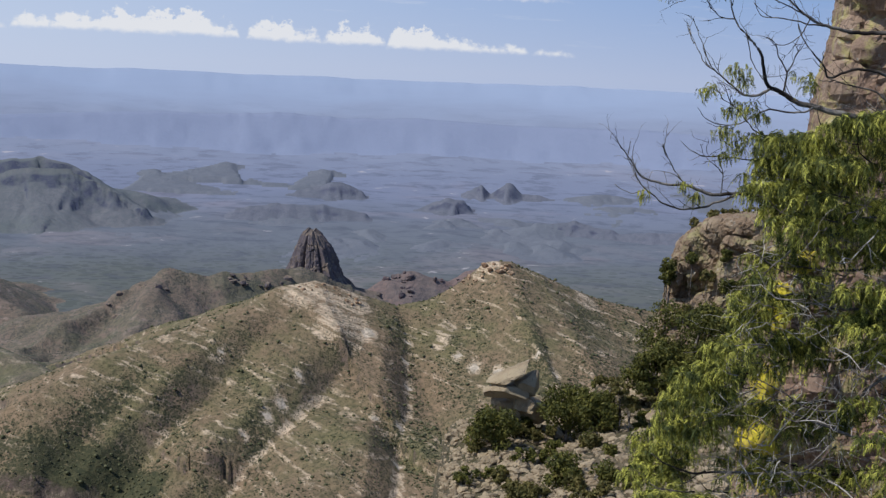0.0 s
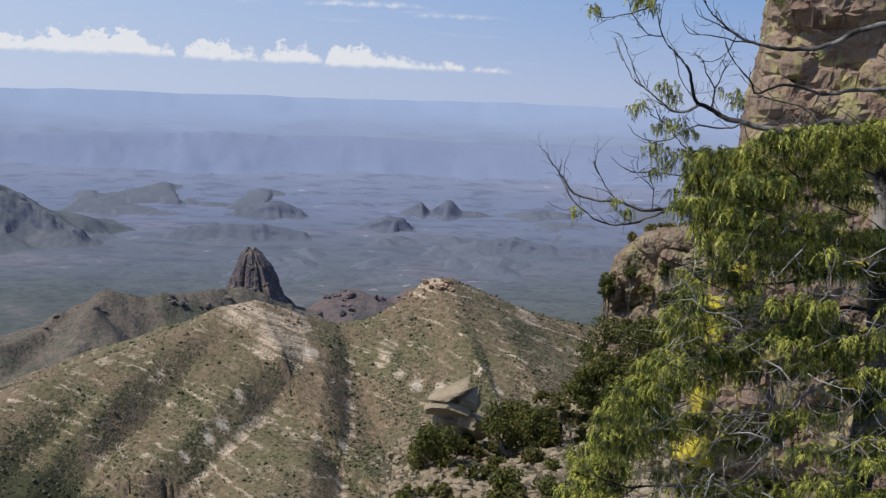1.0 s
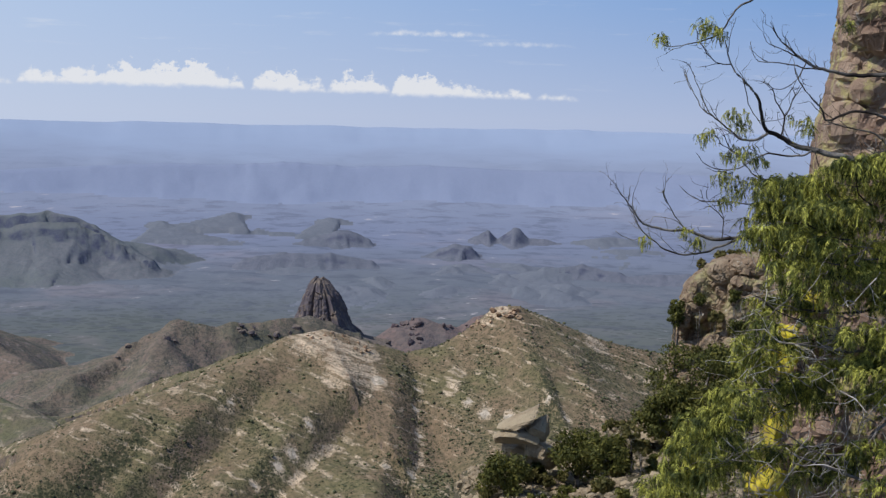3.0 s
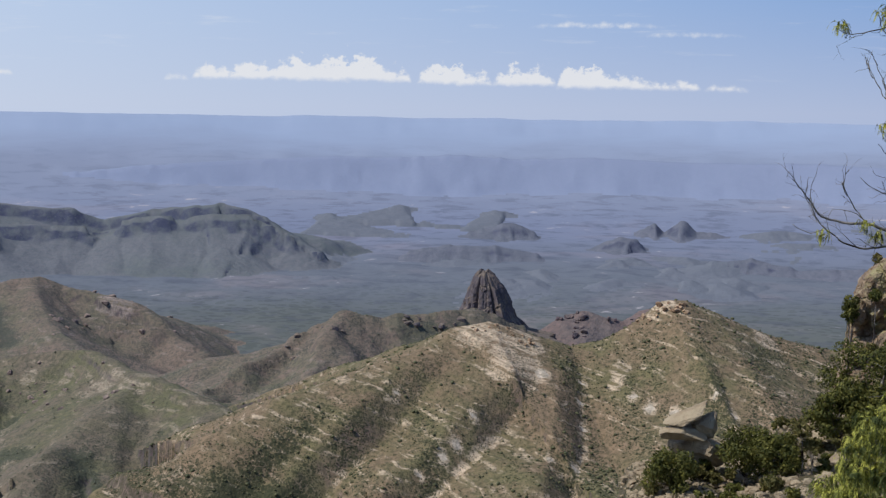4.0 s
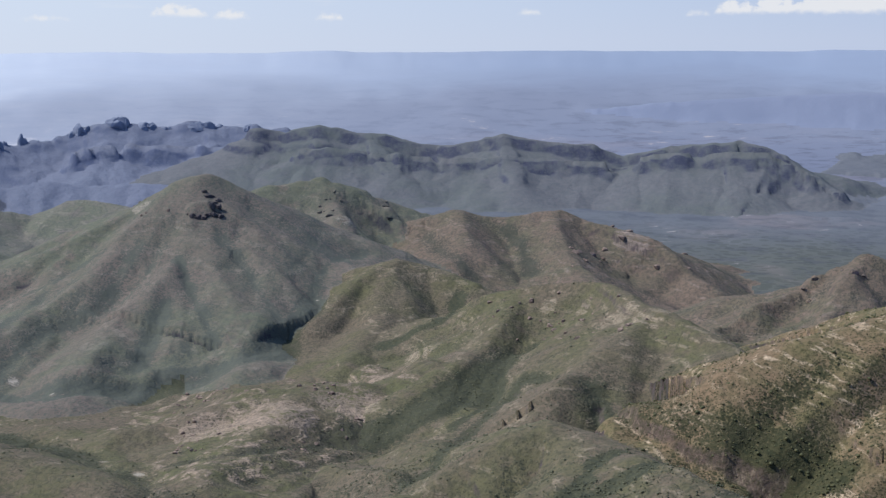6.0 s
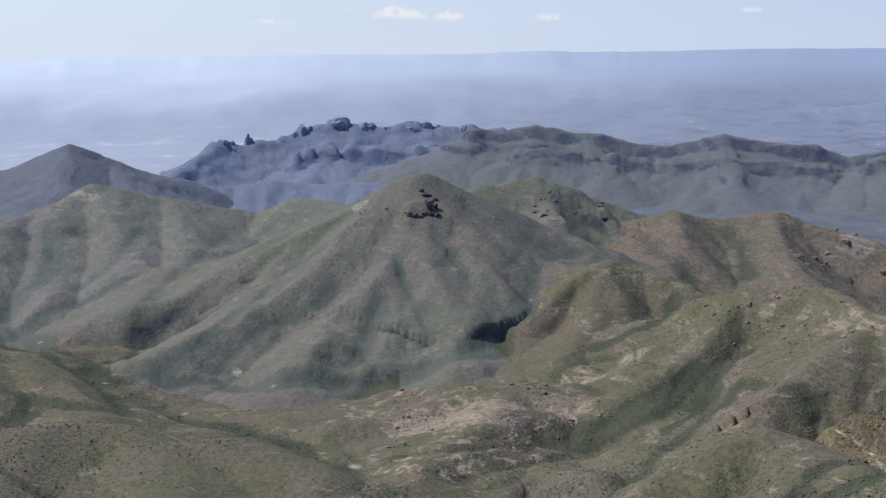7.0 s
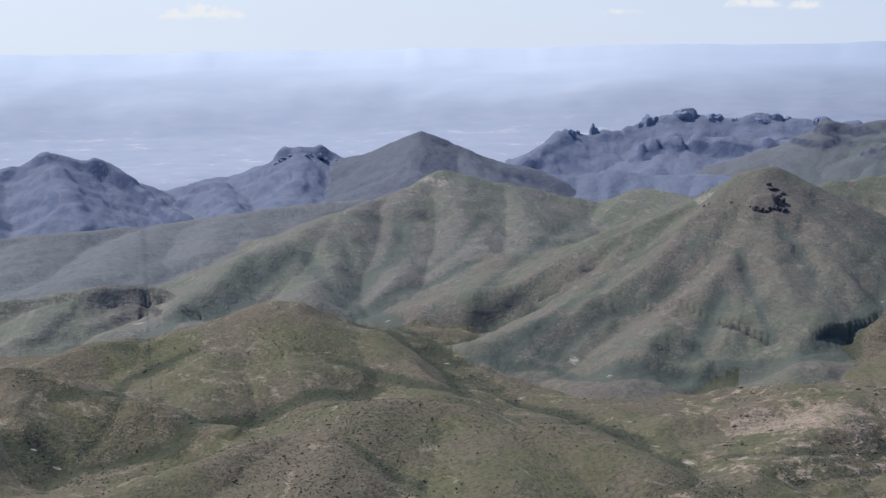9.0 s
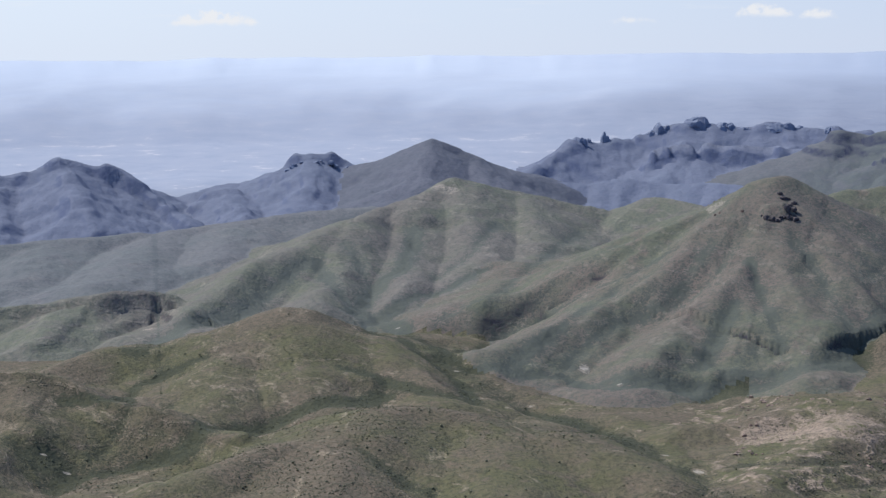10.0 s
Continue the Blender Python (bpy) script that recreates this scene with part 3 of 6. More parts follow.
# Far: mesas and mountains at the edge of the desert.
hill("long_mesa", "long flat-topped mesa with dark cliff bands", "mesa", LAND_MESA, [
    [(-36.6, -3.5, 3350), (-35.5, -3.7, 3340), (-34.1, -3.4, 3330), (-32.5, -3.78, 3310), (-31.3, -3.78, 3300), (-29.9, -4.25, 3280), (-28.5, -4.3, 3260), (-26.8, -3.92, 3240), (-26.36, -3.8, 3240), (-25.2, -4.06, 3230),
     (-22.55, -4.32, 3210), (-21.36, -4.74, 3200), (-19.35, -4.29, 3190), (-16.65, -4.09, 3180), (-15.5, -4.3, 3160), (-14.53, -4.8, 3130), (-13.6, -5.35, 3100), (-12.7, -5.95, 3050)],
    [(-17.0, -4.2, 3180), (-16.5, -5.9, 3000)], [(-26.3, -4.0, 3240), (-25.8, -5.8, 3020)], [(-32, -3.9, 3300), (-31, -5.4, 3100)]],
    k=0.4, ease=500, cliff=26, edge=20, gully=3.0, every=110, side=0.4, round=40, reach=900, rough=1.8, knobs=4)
hill("castle_mountain", "hazy blue mountain with a crown of rock towers", "mountain", LAND_HAZE_BLUE, [
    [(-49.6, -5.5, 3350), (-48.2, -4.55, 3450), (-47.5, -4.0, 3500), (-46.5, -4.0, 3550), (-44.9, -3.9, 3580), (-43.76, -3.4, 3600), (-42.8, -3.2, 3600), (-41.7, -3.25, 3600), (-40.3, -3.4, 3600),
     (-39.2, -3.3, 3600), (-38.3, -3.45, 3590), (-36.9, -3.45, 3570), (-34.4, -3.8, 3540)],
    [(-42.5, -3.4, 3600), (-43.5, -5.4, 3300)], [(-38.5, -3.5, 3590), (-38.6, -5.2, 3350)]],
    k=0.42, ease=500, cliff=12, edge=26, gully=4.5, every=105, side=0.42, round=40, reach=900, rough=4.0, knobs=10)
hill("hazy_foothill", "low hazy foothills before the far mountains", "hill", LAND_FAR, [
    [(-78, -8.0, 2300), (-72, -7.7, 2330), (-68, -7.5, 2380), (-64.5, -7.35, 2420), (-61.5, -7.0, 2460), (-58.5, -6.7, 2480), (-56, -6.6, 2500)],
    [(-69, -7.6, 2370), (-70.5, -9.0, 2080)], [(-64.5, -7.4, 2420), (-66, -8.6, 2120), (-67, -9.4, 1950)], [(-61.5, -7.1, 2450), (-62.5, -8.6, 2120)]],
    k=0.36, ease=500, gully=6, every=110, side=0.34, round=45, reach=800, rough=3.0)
hill("castle_bench", "dark haze-blue cliff bench below the rock towers", "cliff", LAND_HAZE_BLUE, [[(-44.1, -4.35, 3400), (-43.2, -4.12, 3420), (-42.0, -4.12, 3430), (-40.6, -4.18, 3430), (-39.2, -4.22, 3430), (-38.2, -4.35, 3420), (-36.5, -4.5, 3400)]],
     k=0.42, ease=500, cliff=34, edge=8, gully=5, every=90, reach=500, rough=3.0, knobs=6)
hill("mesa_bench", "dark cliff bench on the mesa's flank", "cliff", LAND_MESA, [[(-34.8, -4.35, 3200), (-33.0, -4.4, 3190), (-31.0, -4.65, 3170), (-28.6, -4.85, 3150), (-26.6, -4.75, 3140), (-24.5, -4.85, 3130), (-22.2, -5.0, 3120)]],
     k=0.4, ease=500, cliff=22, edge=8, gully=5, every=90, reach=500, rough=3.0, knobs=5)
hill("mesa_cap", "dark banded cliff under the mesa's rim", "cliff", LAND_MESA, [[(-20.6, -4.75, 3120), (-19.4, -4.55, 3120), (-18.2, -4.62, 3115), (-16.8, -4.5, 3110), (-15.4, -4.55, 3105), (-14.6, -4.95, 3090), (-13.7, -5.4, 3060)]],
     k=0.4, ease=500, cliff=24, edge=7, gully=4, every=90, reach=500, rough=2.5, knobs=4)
hill("cone_mountain", "haze-grey cone-shaped mountain over the hills", "mountain", LAND_BUTTE, [
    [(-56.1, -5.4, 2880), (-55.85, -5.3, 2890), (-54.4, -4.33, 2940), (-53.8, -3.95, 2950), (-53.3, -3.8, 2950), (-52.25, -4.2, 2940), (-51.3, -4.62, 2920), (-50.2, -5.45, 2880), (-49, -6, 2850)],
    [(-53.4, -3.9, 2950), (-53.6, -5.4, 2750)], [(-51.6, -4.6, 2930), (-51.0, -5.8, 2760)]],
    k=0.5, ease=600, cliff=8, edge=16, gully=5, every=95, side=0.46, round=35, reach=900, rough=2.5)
hill("flat_mountain", "hazy flat-topped mountain beside the cone", "mountain", LAND_HAZE_BLUE, [
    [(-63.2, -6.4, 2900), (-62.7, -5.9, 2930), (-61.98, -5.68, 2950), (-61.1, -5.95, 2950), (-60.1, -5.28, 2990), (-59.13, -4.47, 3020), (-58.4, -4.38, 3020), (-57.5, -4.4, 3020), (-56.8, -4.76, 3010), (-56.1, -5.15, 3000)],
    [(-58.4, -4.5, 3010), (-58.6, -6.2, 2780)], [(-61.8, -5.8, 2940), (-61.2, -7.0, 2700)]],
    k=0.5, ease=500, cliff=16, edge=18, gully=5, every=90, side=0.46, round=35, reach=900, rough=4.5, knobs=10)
hill("west_mountain", "hazy blue rounded mountain with rocky top", "mountain", LAND_HAZE_BLUE, [
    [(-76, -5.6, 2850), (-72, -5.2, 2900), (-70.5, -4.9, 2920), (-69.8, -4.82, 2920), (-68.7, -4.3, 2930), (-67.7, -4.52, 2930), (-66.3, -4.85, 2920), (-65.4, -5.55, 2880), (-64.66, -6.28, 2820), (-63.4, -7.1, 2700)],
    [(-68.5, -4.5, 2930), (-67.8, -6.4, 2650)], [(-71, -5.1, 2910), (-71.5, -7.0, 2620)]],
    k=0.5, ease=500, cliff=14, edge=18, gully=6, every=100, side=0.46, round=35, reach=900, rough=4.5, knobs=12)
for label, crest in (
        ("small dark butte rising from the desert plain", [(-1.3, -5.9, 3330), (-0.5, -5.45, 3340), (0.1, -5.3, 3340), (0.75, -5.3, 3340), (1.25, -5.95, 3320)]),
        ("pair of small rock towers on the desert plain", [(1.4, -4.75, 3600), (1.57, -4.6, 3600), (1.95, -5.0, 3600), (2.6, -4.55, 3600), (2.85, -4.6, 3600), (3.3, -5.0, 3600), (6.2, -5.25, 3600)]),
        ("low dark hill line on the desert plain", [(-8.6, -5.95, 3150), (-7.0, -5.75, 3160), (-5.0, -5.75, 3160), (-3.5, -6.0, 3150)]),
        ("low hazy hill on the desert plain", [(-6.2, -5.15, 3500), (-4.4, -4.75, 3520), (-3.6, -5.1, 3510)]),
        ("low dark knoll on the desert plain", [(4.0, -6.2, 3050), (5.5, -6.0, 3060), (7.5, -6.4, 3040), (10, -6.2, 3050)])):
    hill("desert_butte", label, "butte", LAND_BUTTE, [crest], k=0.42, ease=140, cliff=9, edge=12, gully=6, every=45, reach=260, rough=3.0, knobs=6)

hill("far_range", "faint haze-blue range of hills far across the desert", "mountains", LAND_RANGE, [
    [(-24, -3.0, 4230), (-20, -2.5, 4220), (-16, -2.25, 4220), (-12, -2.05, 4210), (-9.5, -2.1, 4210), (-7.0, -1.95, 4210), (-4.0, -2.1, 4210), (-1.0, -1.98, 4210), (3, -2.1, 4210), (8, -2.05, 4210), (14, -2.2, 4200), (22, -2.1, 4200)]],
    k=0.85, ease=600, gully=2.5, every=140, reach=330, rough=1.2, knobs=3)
few = np.random.default_rng(91)
for _ in range(26):
    az, far = few.uniform(-13, 15), few.uniform(2750, 3900)
    rise, half = few.uniform(5, 15), few.uniform(0.4, 1.8)
    foot = float(np.interp(far, (2750, 3200, 3600, 4000), (-361, -348, -322, -268)))
    line = [(az + half * u, math.degrees(math.atan2(foot + rise * (1 - u * u) * (0.8 + 0.4 * few.random()), far)), far + few.uniform(-25, 25)) for u in (-1, -0.5, 0, 0.4, 1)]
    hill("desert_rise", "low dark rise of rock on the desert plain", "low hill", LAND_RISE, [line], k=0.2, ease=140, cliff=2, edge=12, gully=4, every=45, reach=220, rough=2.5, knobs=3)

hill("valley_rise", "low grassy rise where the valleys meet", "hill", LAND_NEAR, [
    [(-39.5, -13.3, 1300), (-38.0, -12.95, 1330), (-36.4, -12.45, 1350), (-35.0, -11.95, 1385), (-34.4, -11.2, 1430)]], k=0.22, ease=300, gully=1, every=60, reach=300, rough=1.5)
hill("castle_foothill", "low haze-blue foothills under the mountain of towers", "hill", LAND_HAZE_BLUE, [
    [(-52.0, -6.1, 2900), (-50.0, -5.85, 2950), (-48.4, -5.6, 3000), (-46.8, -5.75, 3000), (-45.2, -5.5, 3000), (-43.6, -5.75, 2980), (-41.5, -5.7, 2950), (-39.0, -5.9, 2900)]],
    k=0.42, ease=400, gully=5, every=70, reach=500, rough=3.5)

FLOOR_R = np.array([0, 60, 110, 300, 600, 800, 1000, 1250, 1700, 2300, 2750, 3200, 3600, 4000, 4400, 4700, 4850, 4870])
FLOOR_Z = np.array([-60, -70, -100, -190, -265, -290, -305, -322, -349, -366, -361, -348, -322, -268, -166, -86, -40, -34.0])


def floor_z(x, y):
    """The valley floor and the plain, which lifts towards the far ranges on the horizon."""
    r, az = np.hypot(x, y), np.degrees(np.arctan2(x, y))
    z = np.interp(r, FLOOR_R, FLOOR_Z)
    z = z + 12 * fbm(x / 230, y / 230, 4, 71) * smooth(r, 300, 900) * smooth(r, 4300, 3000)
    z += 9 * fbm(az / 2.6, r / 900, 4, 12) * smooth(r, 4560, 4800)
    z += 14 * fbm(az / 3.5, r / 500, 3, 44) * smooth(r, 3900, 4150) * smooth(r, 4600, 4400)
    back = smooth(np.abs(az + 25), 62, 85)
    plateau = -1.7 + np.minimum(r, 400) * 0.02 + 6 * fbm(x / 120, y / 120, 3, 8) * smooth(r, 20, 200)
    return z * (1 - back) + back * (plateau * (1 - smooth(r, 400, 2200)) + z * smooth(r, 400, 2200))


PALE, STREAMS, GULLIES, RAVINES, LEDGES = [], [], [], [], []


def bare(*spots):
    """Bare pale rock: bearing, height angle, distance, radius."""
    PALE.extend(spots)


bare((-4.9, -9.2, 897, 30), (-5.8, -9.5, 890, 22), (-3.6, -9.8, 885, 16), (-4.2, -10.3, 862, 24), (-4.7, -11.0, 848, 14), (-3.0, -11.2, 842, 8), (2.0, -8.1, 945, 16), (0.35, -10.9, 855, 11))
bare((0.15, -11.4, 840, 9), (-3.6, -11.3, 845, 12), (6.2, -9.3, 965, 14), (-1.35, -12.3, 815, 5), (-1.2, -13.4, 780, 6), (-1.45, -15, 730, 6), (-1.5, -16.6, 685, 6), (-1.3, -11.5, 840, 5))
bare((0.9, -12.0, 830, 6), (1.6, -12.4, 820, 7), (2.6, -12.6, 815, 6), (-6.6, -14.2, 780, 6), (-7.2, -14.6, 770, 6), (-5.9, -12.9, 800, 5), (-9.2, -12.2, 820, 4), (-8.2, -15.6, 745, 5))
bare((-2.6, -14.6, 760, 5), (5.1, -12.5, 830, 5), (4.3, -11.6, 850, 5))
bare((-20.1, -11.3, 1120, 22), (-21.5, -11.6, 1120, 26), (-29.8, -13.0, 1130, 26), (-31.4, -14.0, 1110, 24), (-33, -15.0, 1050, 40), (-36, -15.3, 1030, 42), (-39, -16, 1000, 38), (-20.7, -8.2, 1930, 28))
bare((-21.3, -8.4, 1930, 22), (-41.5, -6.7, 1725, 18), (-33.0, -7.3, 1950, 16), (-43.4, -17.0, 980, 6), (-42.0, -17.6, 950, 7), (-34.3, -10.8, 1500, 5), (-22.9, -11.2, 1180, 14), (-24.4, -11.0, 1200, 12))
bare((-26.8, -12.0, 1190, 9))
bare((-52.8, -6.0, 2260, 30), (-54.9, -11.85, 1640, 7), (-45.4, -14.1, 1260, 6), (-69.9, -16.2, 1000, 6), (-69.0, -17.0, 960, 7), (-65.3, -11.4, 1540, 14), (-46.9, -13.6, 1270, 8), (-52.4, -13.6, 1330, 5))
bare((-49.2, -15.1, 1120, 5))


def stream(*line):
    """A dry stream bed lined with green: bearing, height angle, distance."""
    STREAMS.append(line)


stream((-56, -11.2, 1740), (-54.8, -11.8, 1650), (-52.4, -13.6, 1330), (-49.3, -15.2, 1120), (-46.5, -15.8, 1060), (-43.4, -17, 980), (-42, -17.6, 950), (-41.2, -18.6, 890))
stream((-46.5, -14.2, 1260), (-42, -14.3, 1230), (-38.5, -13.6, 1270), (-36, -12.8, 1330), (-34.3, -10.8, 1500))
stream((-33.5, -16.5, 960), (-30, -15.4, 1020), (-27.5, -14.6, 1080), (-25.8, -13.0, 1180))
stream((-22.4, -14.4, 960), (-20, -15.2, 930), (-17.5, -16.0, 890), (-15.1, -16.9, 850), (-12.6, -17.3, 820))
stream((-66, -12.2, 1480), (-64.5, -11.6, 1520), (-62, -11.0, 1580))
stream((-70, -16.2, 1000), (-68.9, -17.1, 960), (-69.4, -17.6, 930))


def gully(*line):
    """A straight gully down the banded ridge."""
    GULLIES.append(line)


gully((-6.0, -9.7, 882), (-7.05, -10.56, 859), (-9.64, -13.0, 800), (-12.0, -14.9, 759), (-14.5, -17.0, 718), (-16.5, -18.6, 690))
gully((-2.9, -10.4, 862), (-3.68, -11.6, 833), (-5.76, -13.6, 787), (-8.1, -15.5, 746), (-9.5, -17.0, 718), (-11.0, -18.6, 688))
gully((-1.5, -9.9, 878), (-1.3, -11.5, 835), (-1.15, -13.3, 794), (-1.45, -15.0, 757), (-1.5, -17.0, 718), (-1.6, -19.0, 680))
gully((3.4, -8.9, 915), (4.5, -10.8, 865), (5.2, -12.2, 830), (5.4, -13.4, 800), (5.2, -15, 760))
gully((-10.4, -11.6, 840), (-13.0, -13.6, 790), (-16.0, -15.6, 745), (-18.5, -17.2, 712))


def ravine(deep, wide, green, *line):
    """A hollow worn into a slope, grown with scrub: bearing and height angle along its bed."""
    RAVINES.append((deep, wide, green, line))


def ledge(drop, dark, *line):
    """A band of low cliffs across a slope, which drops towards the rim: bearing and height angle along its brink."""
    LEDGES.append((drop, dark, line))


# The gorge between the banded ridge and the knob ridge.
ravine(6, 30, 1.0, (-21.3, -16.3), (-22.19, -16.81), (-23.14, -17.99), (-23.63, -18.7))
ravine(6, 26, 0.9, (-17.6, -16.5), (-18.59, -16.6), (-20.01, -16.9), (-21.44, -17.71), (-22.65, -18.67))
ravine(9, 30, 0.7, (-15.3, -17.2), (-15.6, -17.5), (-16.17, -17.91), (-16.86, -18.63))
ledge(20, 1.0, (-23.6, -15.0), (-22.1, -14.85), (-20.53, -15.05), (-18.84, -15.65), (-17.64, -16.12), (-15.74, -16.75), (-15.25, -17.1), (-13.64, -16.88), (-12.6, -17.1))
# The knob ridge and the layered slopes below it.
ravine(9, 40, 0.7, (-23.68, -13.34), (-25.38, -13.4), (-26.35, -14.32), (-27.81, -15.73), (-29.29, -16.9), (-31.02, -18.04))
ravine(9, 34, 0.8, (-24.66, -11.9), (-26.11, -12.9), (-27.08, -14.56), (-28.55, -15.61))
ravine(5, 26, 0.7, (-27.33, -13.38), (-31.0, -15.24), (-34.44, -16.57), (-37.84, -16.91), (-40.71, -17.09))
ravine(4, 22, 0.6, (-27.81, -14.79), (-31.01, -16.42), (-34.46, -17.5), (-37.39, -18.08))
ravine(3, 18, 0.5, (-29.0, -14.6), (-31.5, -15.8), (-34.5, -17.0), (-38.0, -17.5))
ravine(10, 45, 1.0, (-28.2, -10.4), (-28.54, -10.7), (-29.27, -11.48), (-30.48, -12.06), (-31.46, -12.41))
ledge(9, 1.0, (-27.0, -11.95), (-26.48, -12.0), (-26.0, -12.1))
ledge(5, 0.5, (-26.2, -13.7), (-24.8, -13.9), (-23.4, -14.2))
ledge(4, 0.3, (-23.5, -12.9), (-21.5, -13.2), (-19.6, -13.5))
ledge(4, 0.3, (-31.0, -9.2), (-28.5, -9.5), (-25.4, -9.95), (-21.3, -10.2))
# The bench of pale ledges.
ledge(5, 0.2, (-38.6, -14.7), (-36.5, -14.25), (-34.39, -14.0), (-32.4, -14.3))
ledge(4, 0.4, (-39.7, -15.3), (-36.84, -15.2), (-34.0, -15.0), (-32.2, -15.1))
ledge(4, 0.4, (-39.9, -15.8), (-37.0, -15.75), (-34.5, -15.6))
ledge(4, 0.2, (-33.4, -13.75), (-31.5, -13.7), (-30.0, -13.4), (-28.4, -12.7))
# Round the dark peak.
ravine(4, 36, 0.7, (-32.38, -8.6), (-34.31, -9.52), (-34.5, -11.06), (-35.07, -11.87), (-36.04, -12.31), (-37.49, -12.85), (-39.16, -13.14), (-41.05, -13.45))
ravine(5, 40, 0.6, (-38.4, -7.6), (-37.2, -9.2), (-36.3, -10.8), (-35.5, -12.1))
ravine(8, 40, 0.7, (-40.0, -8.5), (-39.4, -10.3), (-38.7, -12.2))
ravine(8, 45, 0.9, (-40.6, -10.2), (-41.2, -11.6), (-42.0, -13.2))
ravine(10, 50, 0.6, (-41.62, -7.94), (-43.45, -10.31), (-45.33, -11.28), (-46.76, -12.24), (-47.6, -13.2))
ravine(9, 45, 0.7, (-45.58, -9.87), (-47.48, -11.18), (-48.93, -12.26), (-50.14, -13.2))
ravine(8, 40, 0.6, (-43.2, -8.2), (-45.4, -9.4), (-48.2, -10.6), (-50.6, -11.8), (-52.2, -12.6))
ledge(12, 1.0, (-39.9, -7.0), (-39.4, -6.8), (-38.9, -6.75), (-38.2, -7.0))
ledge(9, 1.0, (-45.0, -8.6), (-46.53, -9.55), (-47.61, -10.1))
ledge(8, 0.9, (-48.69, -10.01), (-50.13, -10.95), (-51.96, -12.01))
ravine(7, 34, 1.0, (-38.97, -13.3), (-41.98, -13.8), (-45.43, -14.05), (-47.72, -13.75), (-49.66, -13.6), (-51.85, -13.3), (-53.3, -12.6))
# The folded hill and the stream through the valley.
ravine(16, 75, 0.9, (-54.07, -7.35), (-54.25, -8.18), (-54.7, -9.01), (-55.8, -9.82), (-56.66, -10.75))
ravine(12, 60, 0.9, (-51.2, -9.2), (-52.54, -9.82), (-53.75, -10.21), (-54.97, -10.67), (-56.3, -11.0), (-55.95, -11.48), (-55.04, -11.73))
ravine(12, 65, 0.8, (-58.65, -8.69), (-59.74, -9.48), (-61.44, -10.49), (-63.36, -11.34), (-65.23, -11.65))
ravine(12, 60, 0.8, (-58.3, -8.8), (-57.6, -9.78), (-56.42, -10.88))
ravine(10, 50, 0.6, (-57.08, -8.0), (-56.39, -9.1), (-55.92, -9.82))
ravine(10, 55, 0.6, (-50.6, -7.2), (-51.6, -8.4), (-53.4, -9.6))
ravine(8, 50, 0.6, (-47.0, -7.6), (-48.6, -8.8), (-50.8, -10.2), (-53.0, -11.3))
ravine(10, 45, 1.0, (-55.04, -11.78), (-54.03, -12.46), (-52.82, -13.19), (-51.9, -13.9), (-51.67, -14.71))
ledge(9, 0.9, (-54.8, -7.2), (-53.4, -7.15), (-52.0, -7.0))
ledge(16, 1.0, (-67.3, -10.0), (-66.07, -9.75), (-64.9, -9.95), (-64.1, -10.7))
# The green hills in front.
ravine(10, 45, 0.9, (-63.16, -12.4), (-64.59, -12.91), (-66.02, -13.52), (-67.19, -13.83), (-69.0, -13.8))
ravine(14, 60, 0.9, (-55.6, -14.3), (-56.98, -14.4), (-59.42, -14.79), (-61.61, -15.39), (-64.02, -16.06), (-66.15, -16.37), (-68.25, -16.6))
ravine(8, 40, 0.8, (-57.44, -13.1), (-55.51, -13.73), (-53.57, -14.36), (-51.86, -14.66))
ravine(6, 30, 0.6, (-56.55, -16.64), (-55.09, -17.6), (-53.63, -18.56))
ravine(9, 36, 0.55, (-71.54, -14.9), (-70.47, -15.67), (-69.39, -16.56), (-69.19, -17.02), (-69.56, -17.66))
ravine(8, 36, 0.55, (-64.65, -14.4), (-67.03, -15.28), (-68.22, -16.1), (-69.06, -16.81))
ledge(8, 0.9, (-72.0, -14.4), (-70.9, -14.5), (-70.0, -15.0))
ledge(6, 0.8, (-68.0, -14.9), (-67.0, -15.4), (-66.4, -16.0))
# Cliffs of the scarred hill and the dark shoulder.
ledge(14, 0.8, (-23.7, -7.3), (-22.19, -7.8), (-21.12, -8.3), (-19.2, -9.1))
ledge(9, 0.6, (-22.6, -8.3), (-21.4, -8.8), (-19.8, -9.5))
ledge(16, 1.0, (-34.4, -6.0), (-32.83, -6.46), (-31.6, -7.1), (-30.93, -7.78))
ravine(10, 60, 0.7, (-26.2, -7.6), (-25.6, -8.3), (-25.0, -9.3))
ravine(10, 60, 0.6, (-29.6, -7.9), (-28.8, -8.7), (-27.6, -9.6))


def polar_sheet(azs, rs, height):
    az, r = np.meshgrid(np.radians(azs), rs, indexing="ij")
    x, y = r * np.sin(az), r * np.cos(az)
    return x, y, height(x, y)


def sheet_mesh(name, co, faces, mat, values=None):
    """A mesh from arrays: corners, four-sided faces, and values at the corners."""
    used, index = np.unique(faces, return_inverse=True)
    co, faces = co[used], index.reshape(-1, 4)
    me = bpy.data.meshes.new(name)
    me.vertices.add(len(co))
    me.vertices.foreach_set("co", co.astype(np.float32).ravel())
    me.loops.add(faces.size)
    me.loops.foreach_set("vertex_index", faces.astype(np.int32).ravel())
    me.polygons.add(len(faces))
    me.polygons.foreach_set("loop_start", np.arange(0, faces.size, 4, dtype=np.int32))
    me.polygons.foreach_set("use_smooth", np.ones(len(faces), dtype=bool))
    for key, v in (values or {}).items():
        me.attributes.new(key, "FLOAT", "POINT").data.foreach_set("value", v[used].astype(np.float32))
    me.update(calc_edges=True)
    me.materials.append(mat)
    return new(name, me)


